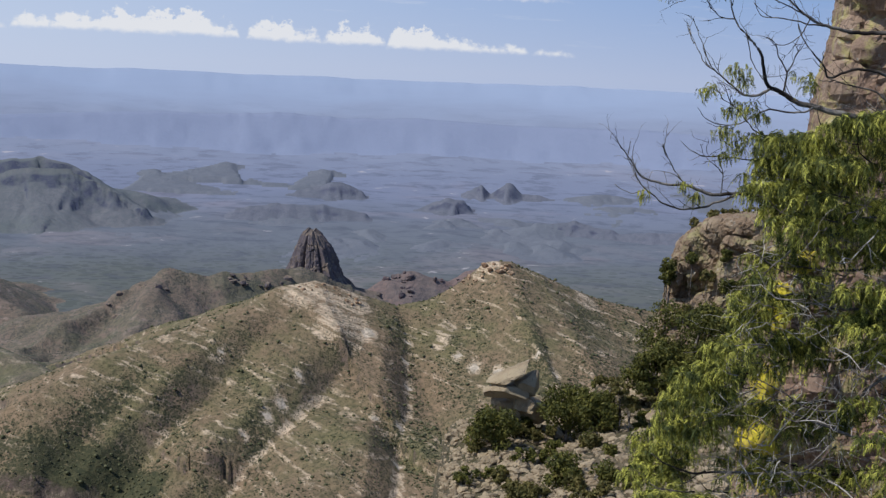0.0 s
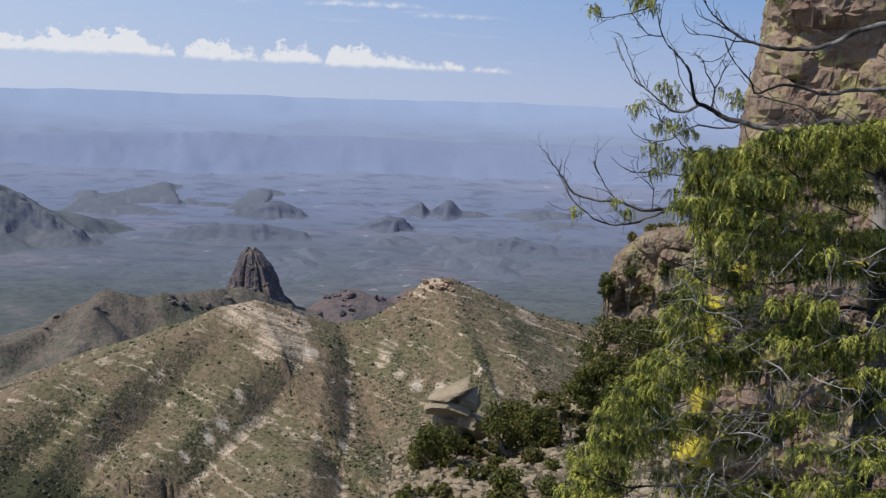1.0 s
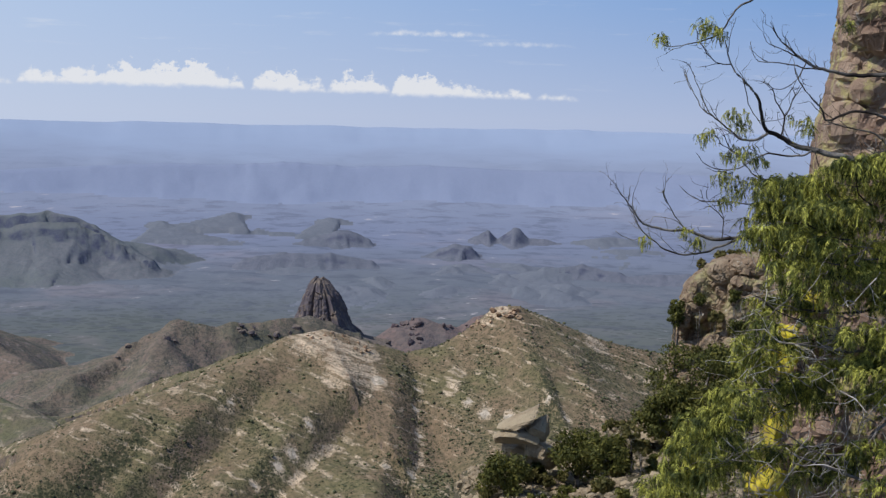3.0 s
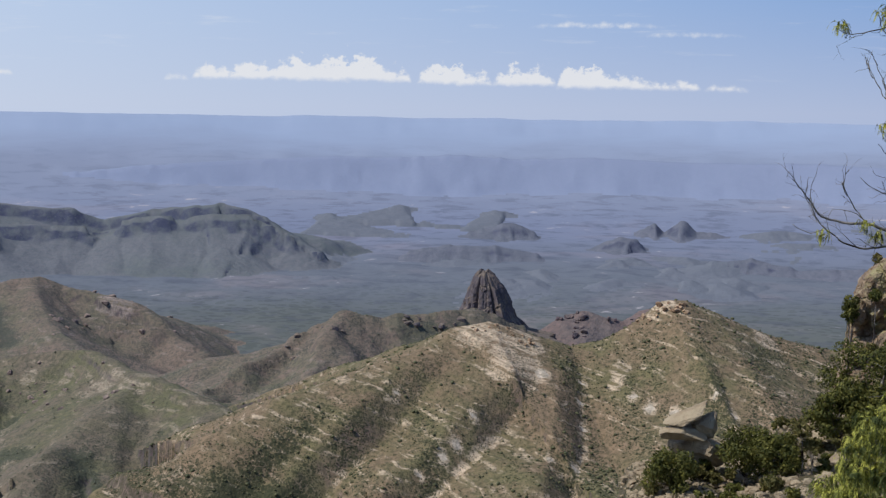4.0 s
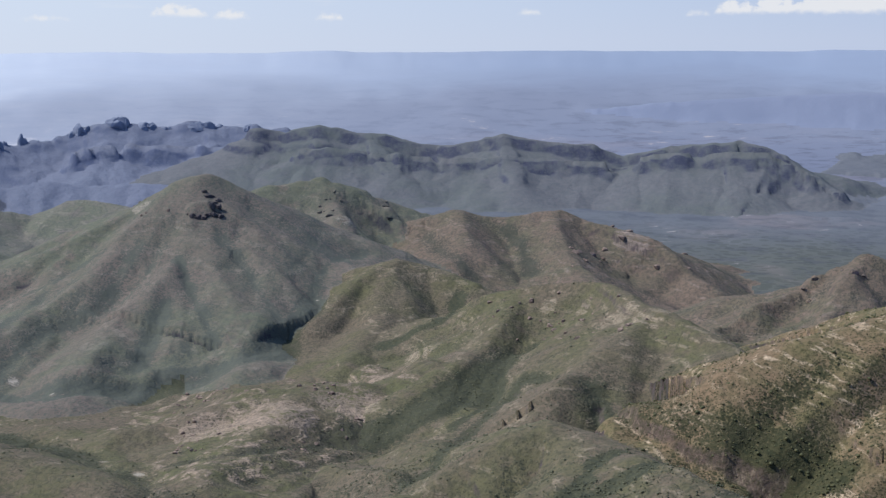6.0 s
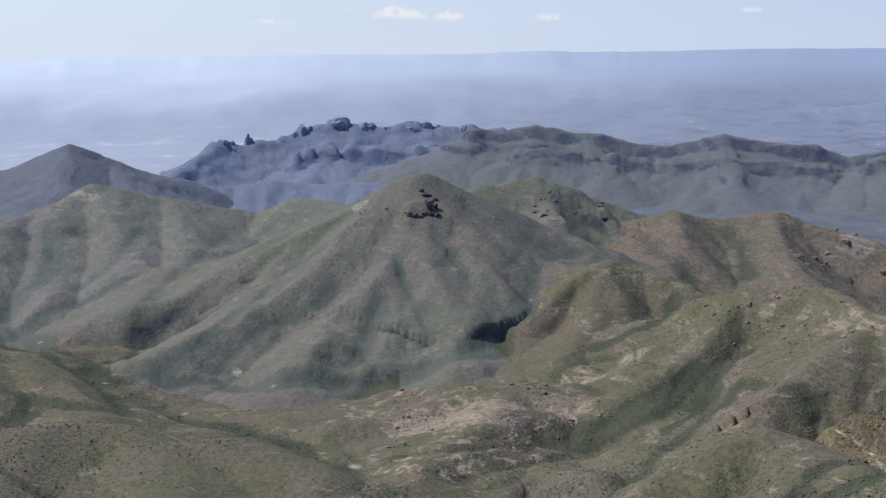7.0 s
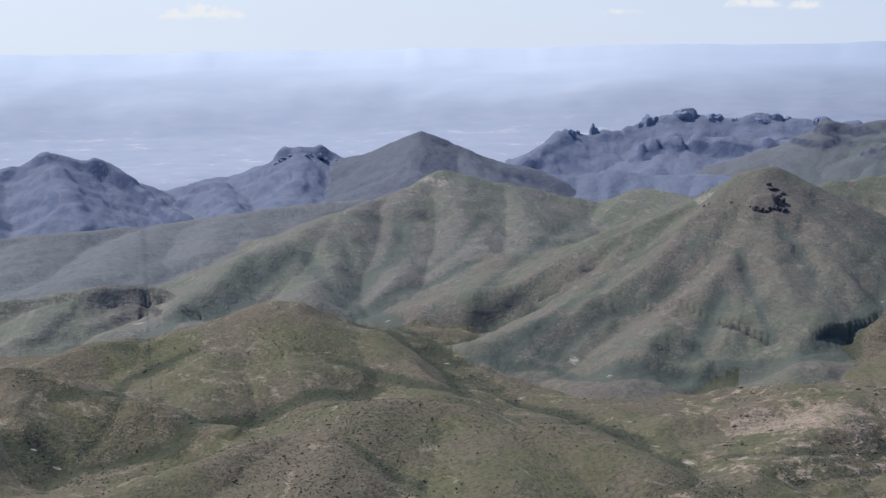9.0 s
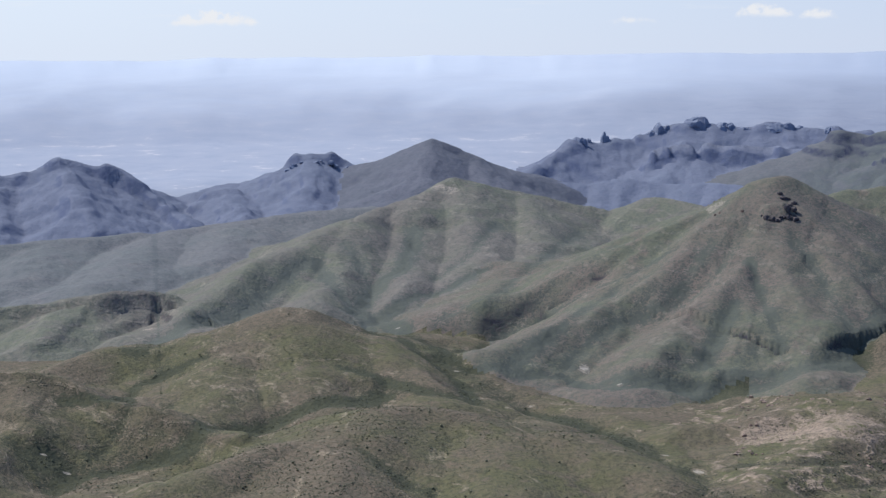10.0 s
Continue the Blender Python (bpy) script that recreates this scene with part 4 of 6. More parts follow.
def grid_faces(na, nr, closed=False):
    i, j = np.meshgrid(np.arange(na if closed else na - 1), np.arange(nr - 1), indexing="ij")
    k = (i + 1) % na
    return np.stack([i * nr + j, k * nr + j, k * nr + j + 1, i * nr + j + 1], -1).reshape(-1, 4)[:, ::-1]


def furrows(x, y, gx, gy, cell, seed):
    """Furrows that run down the slope gx, gy: -1 in the beds, 1 on the ribs; and how they tilt the ground."""
    size = np.hypot(gx, gy) + 1e-6
    ux, uy = -gy / size, gx / size
    px, py = x / cell, y / cell
    ix, iy = np.floor(px), np.floor(py)
    val, tilt, total = np.zeros_like(x), np.zeros_like(x), np.zeros_like(x)
    for dx in (-1, 0, 1):
        for dy in (-1, 0, 1):
            cx, cy = ix + dx, iy + dy
            qx, qy = px - cx - 0.5 - 0.4 * lattice(cx, cy, seed), py - cy - 0.5 - 0.4 * lattice(cx, cy, seed + 1)
            w = np.exp(-2.2 * (qx * qx + qy * qy))
            ph = 2 * math.pi * (qx * ux + qy * uy) * 1.1
            val += w * np.cos(ph)
            tilt += w * np.sin(ph)
            total += w
    return val / total, -tilt / total * ux * 2 * math.pi / cell, -tilt / total * uy * 2 * math.pi / cell


def running_water(azs, rs, z):
    """Wears the land down along the paths that rain takes: the depth worn away, and how much water passes, on a coarser grid."""
    na, nr = len(azs), len(rs)
    h = z.reshape(-1).copy()
    da, dl = radians(float(azs[1] - azs[0])), math.log(float(rs[1] / rs[0]))
    wide = np.repeat(rs[None], na, 0).reshape(-1)
    cell = (wide * wide * da * dl).tolist()
    step = (wide * 0.5 * (da + dl)).tolist()
    edge = [i * nr + nr - 1 for i in range(na)]
    rough = np.random.default_rng(6).random(len(h)) * 1.2
    for turn in range(3):
        land, order, to = h.tolist(), [], [-1] * len(h)
        level = ((h - h.min() + rough) * 8).astype(int).tolist()
        pond = bytearray(len(h))
        seen, steps = bytearray(len(h)), [[] for _ in range(max(level) + 1)]
        for n in edge:
            seen[n] = 1
            steps[level[n]].append(n)
        for top, line in enumerate(steps):
            for n in line:
                order.append(n)
                i, j = divmod(n, nr)
                for di, dj in ((-1, 0), (1, 0), (0, -1), (0, 1), (-1, -1), (1, 1), (-1, 1), (1, -1)):
                    a, b = i + di, j + dj
                    if 0 <= a < na and 0 <= b < nr and not seen[a * nr + b]:
                        m = a * nr + b
                        seen[m], to[m], pond[m] = 1, n, level[m] < top - 8
                        steps[max(level[m], top)].append(m)
        flow = list(cell)
        for n in reversed(order):
            if to[n] >= 0 and not (pond[n] and not pond[to[n]]):
                flow[to[n]] += flow[n]
        for n in order:
            m = to[n]
            if m >= 0 and land[m] < land[n]:
                f = min(0.035 * math.sqrt(min(flow[n], 2e5)) / step[n], 0.6)
                land[n] = (land[n] + f * land[m]) / (1 + f)
        h = np.array(land)
    return np.minimum(z.reshape(-1) - h, 9).reshape(na, nr), np.log10(np.array(flow)).reshape(na, nr)


def spread(grid):
    p = np.pad(grid, 1, "edge")
    return (p[:-2, 1:-1] + p[2:, 1:-1] + p[1:-1, :-2] + p[1:-1, 2:] + 2 * grid) / 6


def finer(grid, na, nr, ka, kr):
    """A coarse grid brought to the full one, smoothly."""
    u, v = np.minimum(np.arange(na) / ka, grid.shape[0] - 1.001), np.minimum(np.arange(nr) / kr, grid.shape[1] - 1.001)
    i, j = u.astype(int), v.astype(int)
    fu, fv = (u - i)[:, None], (v - j)[None]
    return (grid[i][:, j] * (1 - fv) + grid[i][:, j + 1] * fv) * (1 - fu) + (grid[i + 1][:, j] * (1 - fv) + grid[i + 1][:, j + 1] * fv) * fu


def weather(azs, rs, x, y, z, owner):
    """Rain furrows at three sizes over every slope, forking downhill."""
    a, r = np.radians(azs), rs
    grid = z.reshape(len(azs), len(rs))
    for axis, half in ((0, 9), (1, 9), (0, 9), (1, 9)):
        pad = np.pad(grid, [(half + 1, half) if k == axis else (0, 0) for k in (0, 1)], "edge").cumsum(axis)
        n = 2 * half + 1
        grid = (np.take(pad, range(n, pad.shape[axis]), axis) - np.take(pad, range(pad.shape[axis] - n), axis)) / n
    dr = np.gradient(grid, r, axis=1)
    da = np.gradient(grid, a, axis=0) / r[None]
    sn, cs = np.sin(a)[:, None], np.cos(a)[:, None]
    gx, gy = (dr * sn + da * cs).ravel(), (dr * cs - da * sn).ravel()
    out = np.hypot(x, y)
    much = smooth(np.hypot(gx, gy), 0.08, 0.42) * smooth(out, 350, 600) * smooth(out, 4300, 3700) * (1 - 0.55 * smooth(out, 2400, 2900))
    ridge = next(n for n, h in enumerate(HILLS) if h["name"] == "banded_ridge")
    much *= np.where(owner == ridge, 0.16, 1.0) * np.where(owner < 0, 0.6, 1.0)
    wear = np.zeros_like(z)
    for k, (cell, deep) in enumerate(((190, 5.0), (85, 3.6), (40, 1.5))):
        v, tx, ty = furrows(x, y, gx, gy, cell, 500 + 9 * k)
        ok = much * (1.0 if k < 2 else smooth(out, 2600, 1700))
        z = z + ok * deep * (v - 0.55)
        gx, gy = gx + ok * deep * tx * 0.45, gy + ok * deep * ty * 0.45
        wear = np.maximum(wear, ok * smooth(-v, 0.42, 0.88) * (0.5, 0.5, 0.5)[k])
    # Running water, over the part of the land in view.
    ka, kr = 3, 2
    a1, r0 = int(np.searchsorted(azs, 25.9)), int(np.searchsorted(rs, 560.0))
    grid = z.reshape(len(azs), len(rs))
    part = grid[:a1, r0:]
    deep, flow = running_water(azs[:a1:ka], rs[r0::kr], part[::ka, ::kr])
    deep, flow = 0.55 * deep + 0.6 * spread(spread(deep)), 0.5 * flow + 0.5 * spread(flow)
    deep, flow = finer(deep, *part.shape, ka, kr), finer(flow, *part.shape, ka, kr)
    own, far = owner.reshape(grid.shape)[:a1, r0:], rs[None, r0:]
    much = np.where(own == ridge, 0.3, 1.0) * smooth(far, 560, 700) * smooth(far, 2750, 2300)
    z = grid.copy()
    z[:a1, r0:] -= much * deep
    wet = np.zeros_like(grid)
    wet[:a1, r0:] = 0.85 * much * smooth(flow - 0.5 * np.log10(far / 1000), 4.25, 5.3)
    return z.ravel(), np.maximum(wear, wet.ravel())


SURFACE = {}


def build_land():
    azs = np.r_[np.arange(-82, 26, 0.09), np.arange(27, 278, 3.0)]
    rs = np.r_[np.geomspace(40, 600, 40)[:-1], np.geomspace(600, 3700, 440)[:-1], np.linspace(3700, 4870, 70)]
    x, y, z = polar_sheet(azs, rs, floor_z)
    x, y, z = x.ravel(), y.ravel(), z.ravel()
    owner, veg = np.full(len(x), -1), np.zeros(len(x))
    flat = fbm(x / 160, y / 160, 4, 90)
    veg += smooth(flat, 0.0, -0.35) * 0.6
    for n, h in enumerate(HILLS):
        mid = np.concatenate(h["lines"])
        lo, hi = mid.min(0) - h["reach"], mid.max(0) + h["reach"]
        at = np.nonzero((x > lo[0]) & (x < hi[0]) & (y > lo[1]) & (y < hi[1]))[0]
        hz, hollow = raise_hill(h, x[at], y[at], 100 + 7 * n)
        win = hz > z[at]
        z[at[win]], owner[at[win]], veg[at[win]] = hz[win], n, hollow[win]
    def seen(az, el, far):
        """The place on the land where a sight line first meets it, if that is near the expected distance."""
        col = slice(int(np.argmin(np.abs(azs - az))) * len(rs), (int(np.argmin(np.abs(azs - az))) + 1) * len(rs))
        hit = np.nonzero((z[col] >= rs * math.tan(radians(el))) & (rs > 0.72 * far))[0]
        r = rs[hit[0]] if len(hit) and rs[hit[0]] < 1.35 * far else far
        return spot(az, el, r)

    ridge = owner == next(n for n, h in enumerate(HILLS) if h["name"] == "banded_ridge")
    white, shade = np.zeros(len(x)), np.zeros(len(x))
    lines = [[seen(*q) for q in line] for line in GULLIES]
    for n, line in enumerate(GULLIES):
        fix, run = lines[n], 0.0
        near, side, along = np.full(len(x), 1e9), np.zeros(len(x)), np.zeros(len(x))
        for a, b in zip(fix[:-1], fix[1:]):
            d = b[:2] - a[:2]
            size = math.hypot(*d)
            t = np.clip(((x - a[0]) * d[0] + (y - a[1]) * d[1]) / size**2, 0, 1)
            q = np.hypot(x - a[0] - t * d[0], y - a[1] - t * d[1])
            hit = q < near
            near, along = np.where(hit, q, near), np.where(hit, run + t * size, along)
            side = np.where(hit, d[0] * (y - a[1]) - d[1] * (x - a[0]), side)
            run += size
        wide = np.where(side < 0, 18.0, 52.0) * (0.4 + 0.6 * smooth(along, 0, 90))
        deep = (17.0, 17.0, 14.0, 10.0, 8.0)[n] * smooth(along, 0, 110)
        z -= np.where(ridge, deep * np.maximum(0, 1 - near / wide) ** 1.1, 0)
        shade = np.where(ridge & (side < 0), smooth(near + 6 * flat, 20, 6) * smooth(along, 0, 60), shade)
        white = np.maximum(white, smooth(near + 3 * flat, 5.0, 1.6) * (0.65, 0.9, 1.0, 0.7, 0.35)[n] * smooth(along, 40, 90))
    crag, green, worn = np.zeros(len(x)), np.zeros(len(x)), np.zeros(len(x))

    def reach(line):
        """The places near a line on the ground, their distance from it, and how much nearer to the rim they lie."""
        fix = [p for p in (first(*q) for q in line) if p is not None]
        lo, hi = np.min(fix, 0) - 130, np.max(fix, 0) + 130
        at = np.nonzero((x > lo[0]) & (x < hi[0]) & (y > lo[1]) & (y < hi[1]))[0]
        px, py, near, side = x[at], y[at], np.full(len(at), 1e9), np.zeros(len(at))
        for a, b in zip(fix[:-1], fix[1:]):
            d = b[:2] - a[:2]
            t = np.clip(((px - a[0]) * d[0] + (py - a[1]) * d[1]) / max(d @ d, 1e-6), 0, 1)
            q = np.hypot(px - a[0] - t * d[0], py - a[1] - t * d[1])
            hit = q < near
            near, side = np.where(hit, q, near), np.where(hit, np.hypot(a[0] + t * d[0], a[1] + t * d[1]) - np.hypot(px, py), side)
        ends = np.minimum(np.hypot(px - fix[0][0], py - fix[0][1]), np.hypot(px - fix[-1][0], py - fix[-1][1]))
        return at, near, side, smooth(ends, 0, 40)

    def first(az, el):
        col = slice(int(np.argmin(np.abs(azs - az))) * len(rs), (int(np.argmin(np.abs(azs - az))) + 1) * len(rs))
        hit = np.nonzero((z[col] >= rs * math.tan(radians(el))) & (rs > 420))[0]
        return spot(az, el, rs[hit[0]]) if len(hit) else None

    jag = 7 * fbm(x / 26, y / 26, 3, 61)
    plan = [(n, reach(line)) for n, (*_, line) in enumerate(RAVINES)]
    drops = [(n, reach(line)) for n, (*_, line) in enumerate(LEDGES)]
    for n, (at, near, side, ends) in plan:
        deep, wide, much, _ = RAVINES[n]
        worn[at] = np.maximum(worn[at], 0.7 * deep * np.maximum(0, 1 - (near + jag[at]) / wide) ** 1.3)
        green[at] = np.maximum(green[at], much * smooth(near + 1.4 * jag[at], wide * 0.36, wide * 0.04))
    z -= worn
    for n, (at, near, side, ends) in drops:
        drop, dark, _ = LEDGES[n]
        q = np.where(side > 0, near, -near) + jag[at]
        z[at] -= 0.5 * drop * ends * smooth(q, -1.5, 5.0) * smooth(near, drop * 5, drop)
        crag[at] = np.maximum(crag[at], dark * ends * smooth(near + jag[at], 3 + 0.4 * drop, 2) * smooth(q, -3.0, 1.0) * (0.55 + 0.45 * smooth(flat[at], -0.2, 0.2)))
    green *= np.where(ridge, 0.5, 1.0)
    z, wear = weather(azs, rs, x, y, z, owner)
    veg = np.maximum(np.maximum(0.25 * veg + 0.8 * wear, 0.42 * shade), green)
    for line in STREAMS:
        fix = [seen(*q) for q in line]
        for a, b in zip(fix[:-1], fix[1:]):
            d = b[:2] - a[:2]
            t = np.clip(((x - a[0]) * d[0] + (y - a[1]) * d[1]) / (d @ d), 0, 1)
            q = np.hypot(x - a[0] - t * d[0], y - a[1] - t * d[1]) + 16 * fbm(x / 60, y / 60, 3, 55)
            z -= 3 * smooth(q, 34, 4)
            veg = np.maximum(veg, smooth(q, 22, 6) * (0.66 + 0.5 * flat))
    pale = np.zeros(len(x))
    for az, el, r, size in PALE:
        q = seen(az, el, r)
        pale = np.maximum(pale, (1.45 if size < 9 else 1.0) * smooth(np.hypot(x - q[0], y - q[1]) * (1 + 0.5 * flat), size, size * 0.3))
    pale = np.maximum(pale, white * smooth(fbm(x / 14, y / 14, 3, 21), -0.3, 0.1))
    co = np.stack([x, y, z], -1)
    faces = grid_faces(len(azs), len(rs), True)
    lead = owner[faces].max(1)
    out = np.hypot(x, y)[faces[:, 0]]
    lead[(lead < 0) & (out > 1800)] = -2
    values = {"veg": veg, "pale": pale, "crag": crag}
    tagged(sheet_mesh("ground", co, faces[lead == -1], LAND_NEAR, values), "green and brown valley floor between the hills", "ground", kind="structure")
    tagged(sheet_mesh("backdrop", co, faces[lead == -2], HAZED_PLAIN, values), "hazy desert plain reaching pale ranges on the horizon", "backdrop", kind="structure")
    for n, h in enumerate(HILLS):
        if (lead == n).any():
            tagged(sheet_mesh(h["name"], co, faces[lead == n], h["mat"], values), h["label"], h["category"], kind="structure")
    SURFACE.update(azs=azs, rs=rs, x=x, y=y, z=z, owner=owner, veg=veg, pale=pale, crag=crag)


build_land()


def ground_z(x, y):
    """The height of the land at a place."""
    i = int(np.argmin(np.abs(SURFACE["azs"] - math.degrees(math.atan2(x, y)))))
    j = int(np.searchsorted(SURFACE["rs"], math.hypot(x, y)))
    return float(SURFACE["z"][i * len(SURFACE["rs"]) + min(j, len(SURFACE["rs"]) - 1)])


# ---- rock, plant and cloud materials ----
def rock_mat(name, base, worn, crack, lichen=(0.35, 0.33, 0.05), amount=0.3, size=1.0):
    m = Nodes(name)
    p = m.place()
    big, small = m.noise(p, 0.8 / size, 5, 0.6), m.noise(p, 6.0 / size, 6, 0.7)
    c = m.mix(m.step(big, 0.35, 0.65), base, worn)
    c = m.mix(m.math("MULTIPLY", m.step(small, 0.45, 0.7), 0.6), c, worn)
    c = m.mix(m.step(m.noise(p, 2.4 / size, 6, 0.7, 1.0), 0.57, 0.68), c, crack)
    spread = m.math("MULTIPLY", m.step(m.noise(p, 1.3 / size, 6, 0.7), 0.5, 0.62), amount)
    c = m.mix(spread, c, lichen)
    c = m.mix(m.math("MULTIPLY", m.step(m.noise(p, 3.1 / size, 5, 0.75), 0.6, 0.66), amount), c, (0.42, 0.42, 0.38))
    c = m.mix(m.math("MULTIPLY", m.rand(), 0.25), c, worn)
    m.bump(m.math("ADD", small, m.math("MULTIPLY", m.noise(p, 1.6 / size, 6, 0.65), 2.0)), 0.9, 0.08 * size)
    return m.done(c, 0.9)


ROCK_RIM = rock_mat("lichened_red_rock", (0.185, 0.112, 0.080), (0.33, 0.240, 0.180), (0.035, 0.028, 0.024), (0.46, 0.42, 0.16), 0.85, 0.4)
ROCK_GREY = rock_mat("weathered_grey_rock", (0.250, 0.190, 0.125), (0.390, 0.315, 0.215), (0.10, 0.085, 0.07), (0.38, 0.33, 0.22), 0.25, 1.2)
ROCK_CLIFF = rock_mat("brown_cliff_rock", (0.215, 0.145, 0.095), (0.31, 0.240, 0.170), (0.07, 0.06, 0.05), (0.35, 0.34, 0.16), 0.6, 1.6)


def lichen_mat():
    m = Nodes("yellow_lichen")
    p = m.place()
    return m.done(m.mix(m.step(m.noise(p, 9.0, 5, 0.7), 0.35, 0.65), (0.52, 0.43, 0.03), (0.36, 0.28, 0.07)), 0.95)


def leaf_mat(name, light, dark, through=0.3, grain=2.2):
    m = Nodes(name)
    c = m.mix(m.rand("island"), dark, light)
    c = m.mix(m.step(m.noise(m.pos["Position"], grain, 3), 0.42, 0.62), c, dark)
    m.done(c, 0.6)
    out = m.tree.nodes["Material Output"]
    glow = m.tree.nodes.new("ShaderNodeBsdfTranslucent")
    m.put(glow.inputs["Color"], c)
    both = m.tree.nodes.new("ShaderNodeMixShader")
    both.inputs[0].default_value = through
    m.tree.links.new(m.bsdf.outputs[0], both.inputs[1])
    m.tree.links.new(glow.outputs[0], both.inputs[2])
    m.tree.links.new(both.outputs[0], out.inputs["Surface"])
    return m.mat


def bark_mat(name, base, pale):
    m = Nodes(name)
    p = m.pos["Position"]
    s = m.noise(p, 14.0, 5, 0.7)
    c = m.mix(m.step(m.noise(p, 2.5, 3), 0.4, 0.62), base, pale)
    c = m.mix(m.step(s, 0.5, 0.7), c, base)
    m.bump(s, 0.6, 0.02)
    return m.done(c, 0.9)


def rim_ground_mat():
    m = Nodes("stony_rim_ground")
    p = m.pos["Position"]
    a, b = m.noise(p, 0.35, 5, 0.65), m.noise(p, 2.6, 5, 0.7)
    c = m.mix(m.step(a, 0.4, 0.6), (0.078, 0.072, 0.038), (0.130, 0.106, 0.070))
    c = m.mix(m.step(b, 0.5, 0.64), c, (0.18, 0.155, 0.115))
    c = m.mix(m.step(b, 0.42, 0.32), c, (0.045, 0.040, 0.028))
    m.bump(b, 1.0, 0.25)
    return m.done(c, 0.95)


LICHEN = lichen_mat()
JUNIPER = leaf_mat("juniper_green", (0.640, 0.630, 0.125), (0.055, 0.072, 0.020), 0.12, 8.0)
OAK = leaf_mat("oak_green", (0.205, 0.195, 0.046), (0.060, 0.068, 0.017), 0.2)
SCRUB = leaf_mat("scrub_olive", (0.235, 0.195, 0.066), (0.090, 0.086, 0.028), 0.2)
SHRUB = leaf_mat("slope_shrub", (0.140, 0.138, 0.070), (0.078, 0.086, 0.044), 0.0)
SHRUB_FAR = leaf_mat("hillside_shrub", (0.150, 0.154, 0.098), (0.105, 0.115, 0.078), 0.0)
BARK_PALE = bark_mat("bleached_dead_wood", (0.20, 0.17, 0.15), (0.55, 0.52, 0.48))
BARK = bark_mat("grey_bark", (0.030, 0.024, 0.022), (0.26, 0.24, 0.22))
RIM_GROUND = rim_ground_mat()


# ---- mesh helpers ----
class Heap:
    """Corners and faces gathered into one mesh."""

    def __init__(self):
        self.co, self.faces, self.count = [], [], 0

    def add(self, co, faces):
        self.co.append(np.asarray(co, float))
        self.faces += [tuple(int(k) + self.count for k in f) for f in faces]
        self.count += len(co)

    def tube(self, line, r0, r1, sides=6):
        line = [Vector(p) for p in line]
        rings = []
        for n, p in enumerate(line):
            d = (line[min(n + 1, len(line) - 1)] - line[max(n - 1, 0)]).normalized()
            u = d.orthogonal().normalized()
            v = d.cross(u)
            r = r0 + (r1 - r0) * n / (len(line) - 1)
            rings += [p + (u * math.cos(2 * math.pi * k / sides) + v * math.sin(2 * math.pi * k / sides)) * r for k in range(sides)]
        faces = [(n * sides + k, n * sides + (k + 1) % sides, (n + 1) * sides + (k + 1) % sides, (n + 1) * sides + k) for n in range(len(line) - 1) for k in range(sides)]
        faces += [tuple(range(sides))[::-1], tuple(range((len(line) - 1) * sides, len(line) * sides))]
        self.add([tuple(p) for p in rings], faces)

    def mesh(self, name, mat, flat=False):
        me = bpy.data.meshes.new(name)
        me.from_pydata(np.concatenate(self.co).tolist(), [], self.faces)
        me.polygons.foreach_set("use_smooth", np.full(len(me.polygons), not flat))
        me.materials.append(mat)
        return me

    def thing(self, name, mat, parent=None, flat=False):
        ob = new(name, self.mesh(name, mat, flat))
        ob.parent = parent
        return ob


def ball(level):
    bm = bmesh.new()
    bmesh.ops.create_icosphere(bm, subdivisions=level, radius=1.0)
    co = np.array([v.co[:] for v in bm.verts])
    faces = [tuple(v.index for v in f.verts) for f in bm.faces]
    bm.free()
    return co, faces


BALLS = {k: ball(k) for k in (1, 2, 3, 4, 5)}


def angular(seed, level=4, cuts=14, rough=0.05, boxy=0.5):
    """A broken rock of about unit half size: a rounded block cut by planes, then roughened."""
    rng = np.random.default_rng(seed)
    co, faces = BALLS[level]
    co = co / (np.abs(co).max(1, keepdims=True) ** boxy)
    for _ in range(cuts):
        n = rng.normal(size=3)
        n /= np.linalg.norm(n)
        co = co - np.maximum(0, co @ n - rng.uniform(0.55, 0.95))[:, None] * n
    if rough:
        for k, (f, a) in enumerate(((2.0, 1.0), (5.0, 0.5), (11.0, 0.3))):
            off = np.array([noise.noise(Vector(p * f + seed * 3.1 + k)) for p in co])
            co = co * (1 + rough * a * off)[:, None]
    return co, faces


def turned(co, size, rx=0.0, ry=0.0, rz=0.0):
    m = np.array(pose(0, 0, 0, rx, ry, rz).to_3x3())
    return (co * np.asarray(size)) @ m.T


def boulder(name, label, at, size, turn, seed, mat, category="boulder", group="", level=4, flat=True, **kind):
    heap = Heap()
    co, faces = angular(seed, level, **kind)
    heap.add(turned(co, size, *turn), faces)
    ob = heap.thing(name, mat, flat=flat)
    ob.location = at
    return tagged(ob, label, category, group)


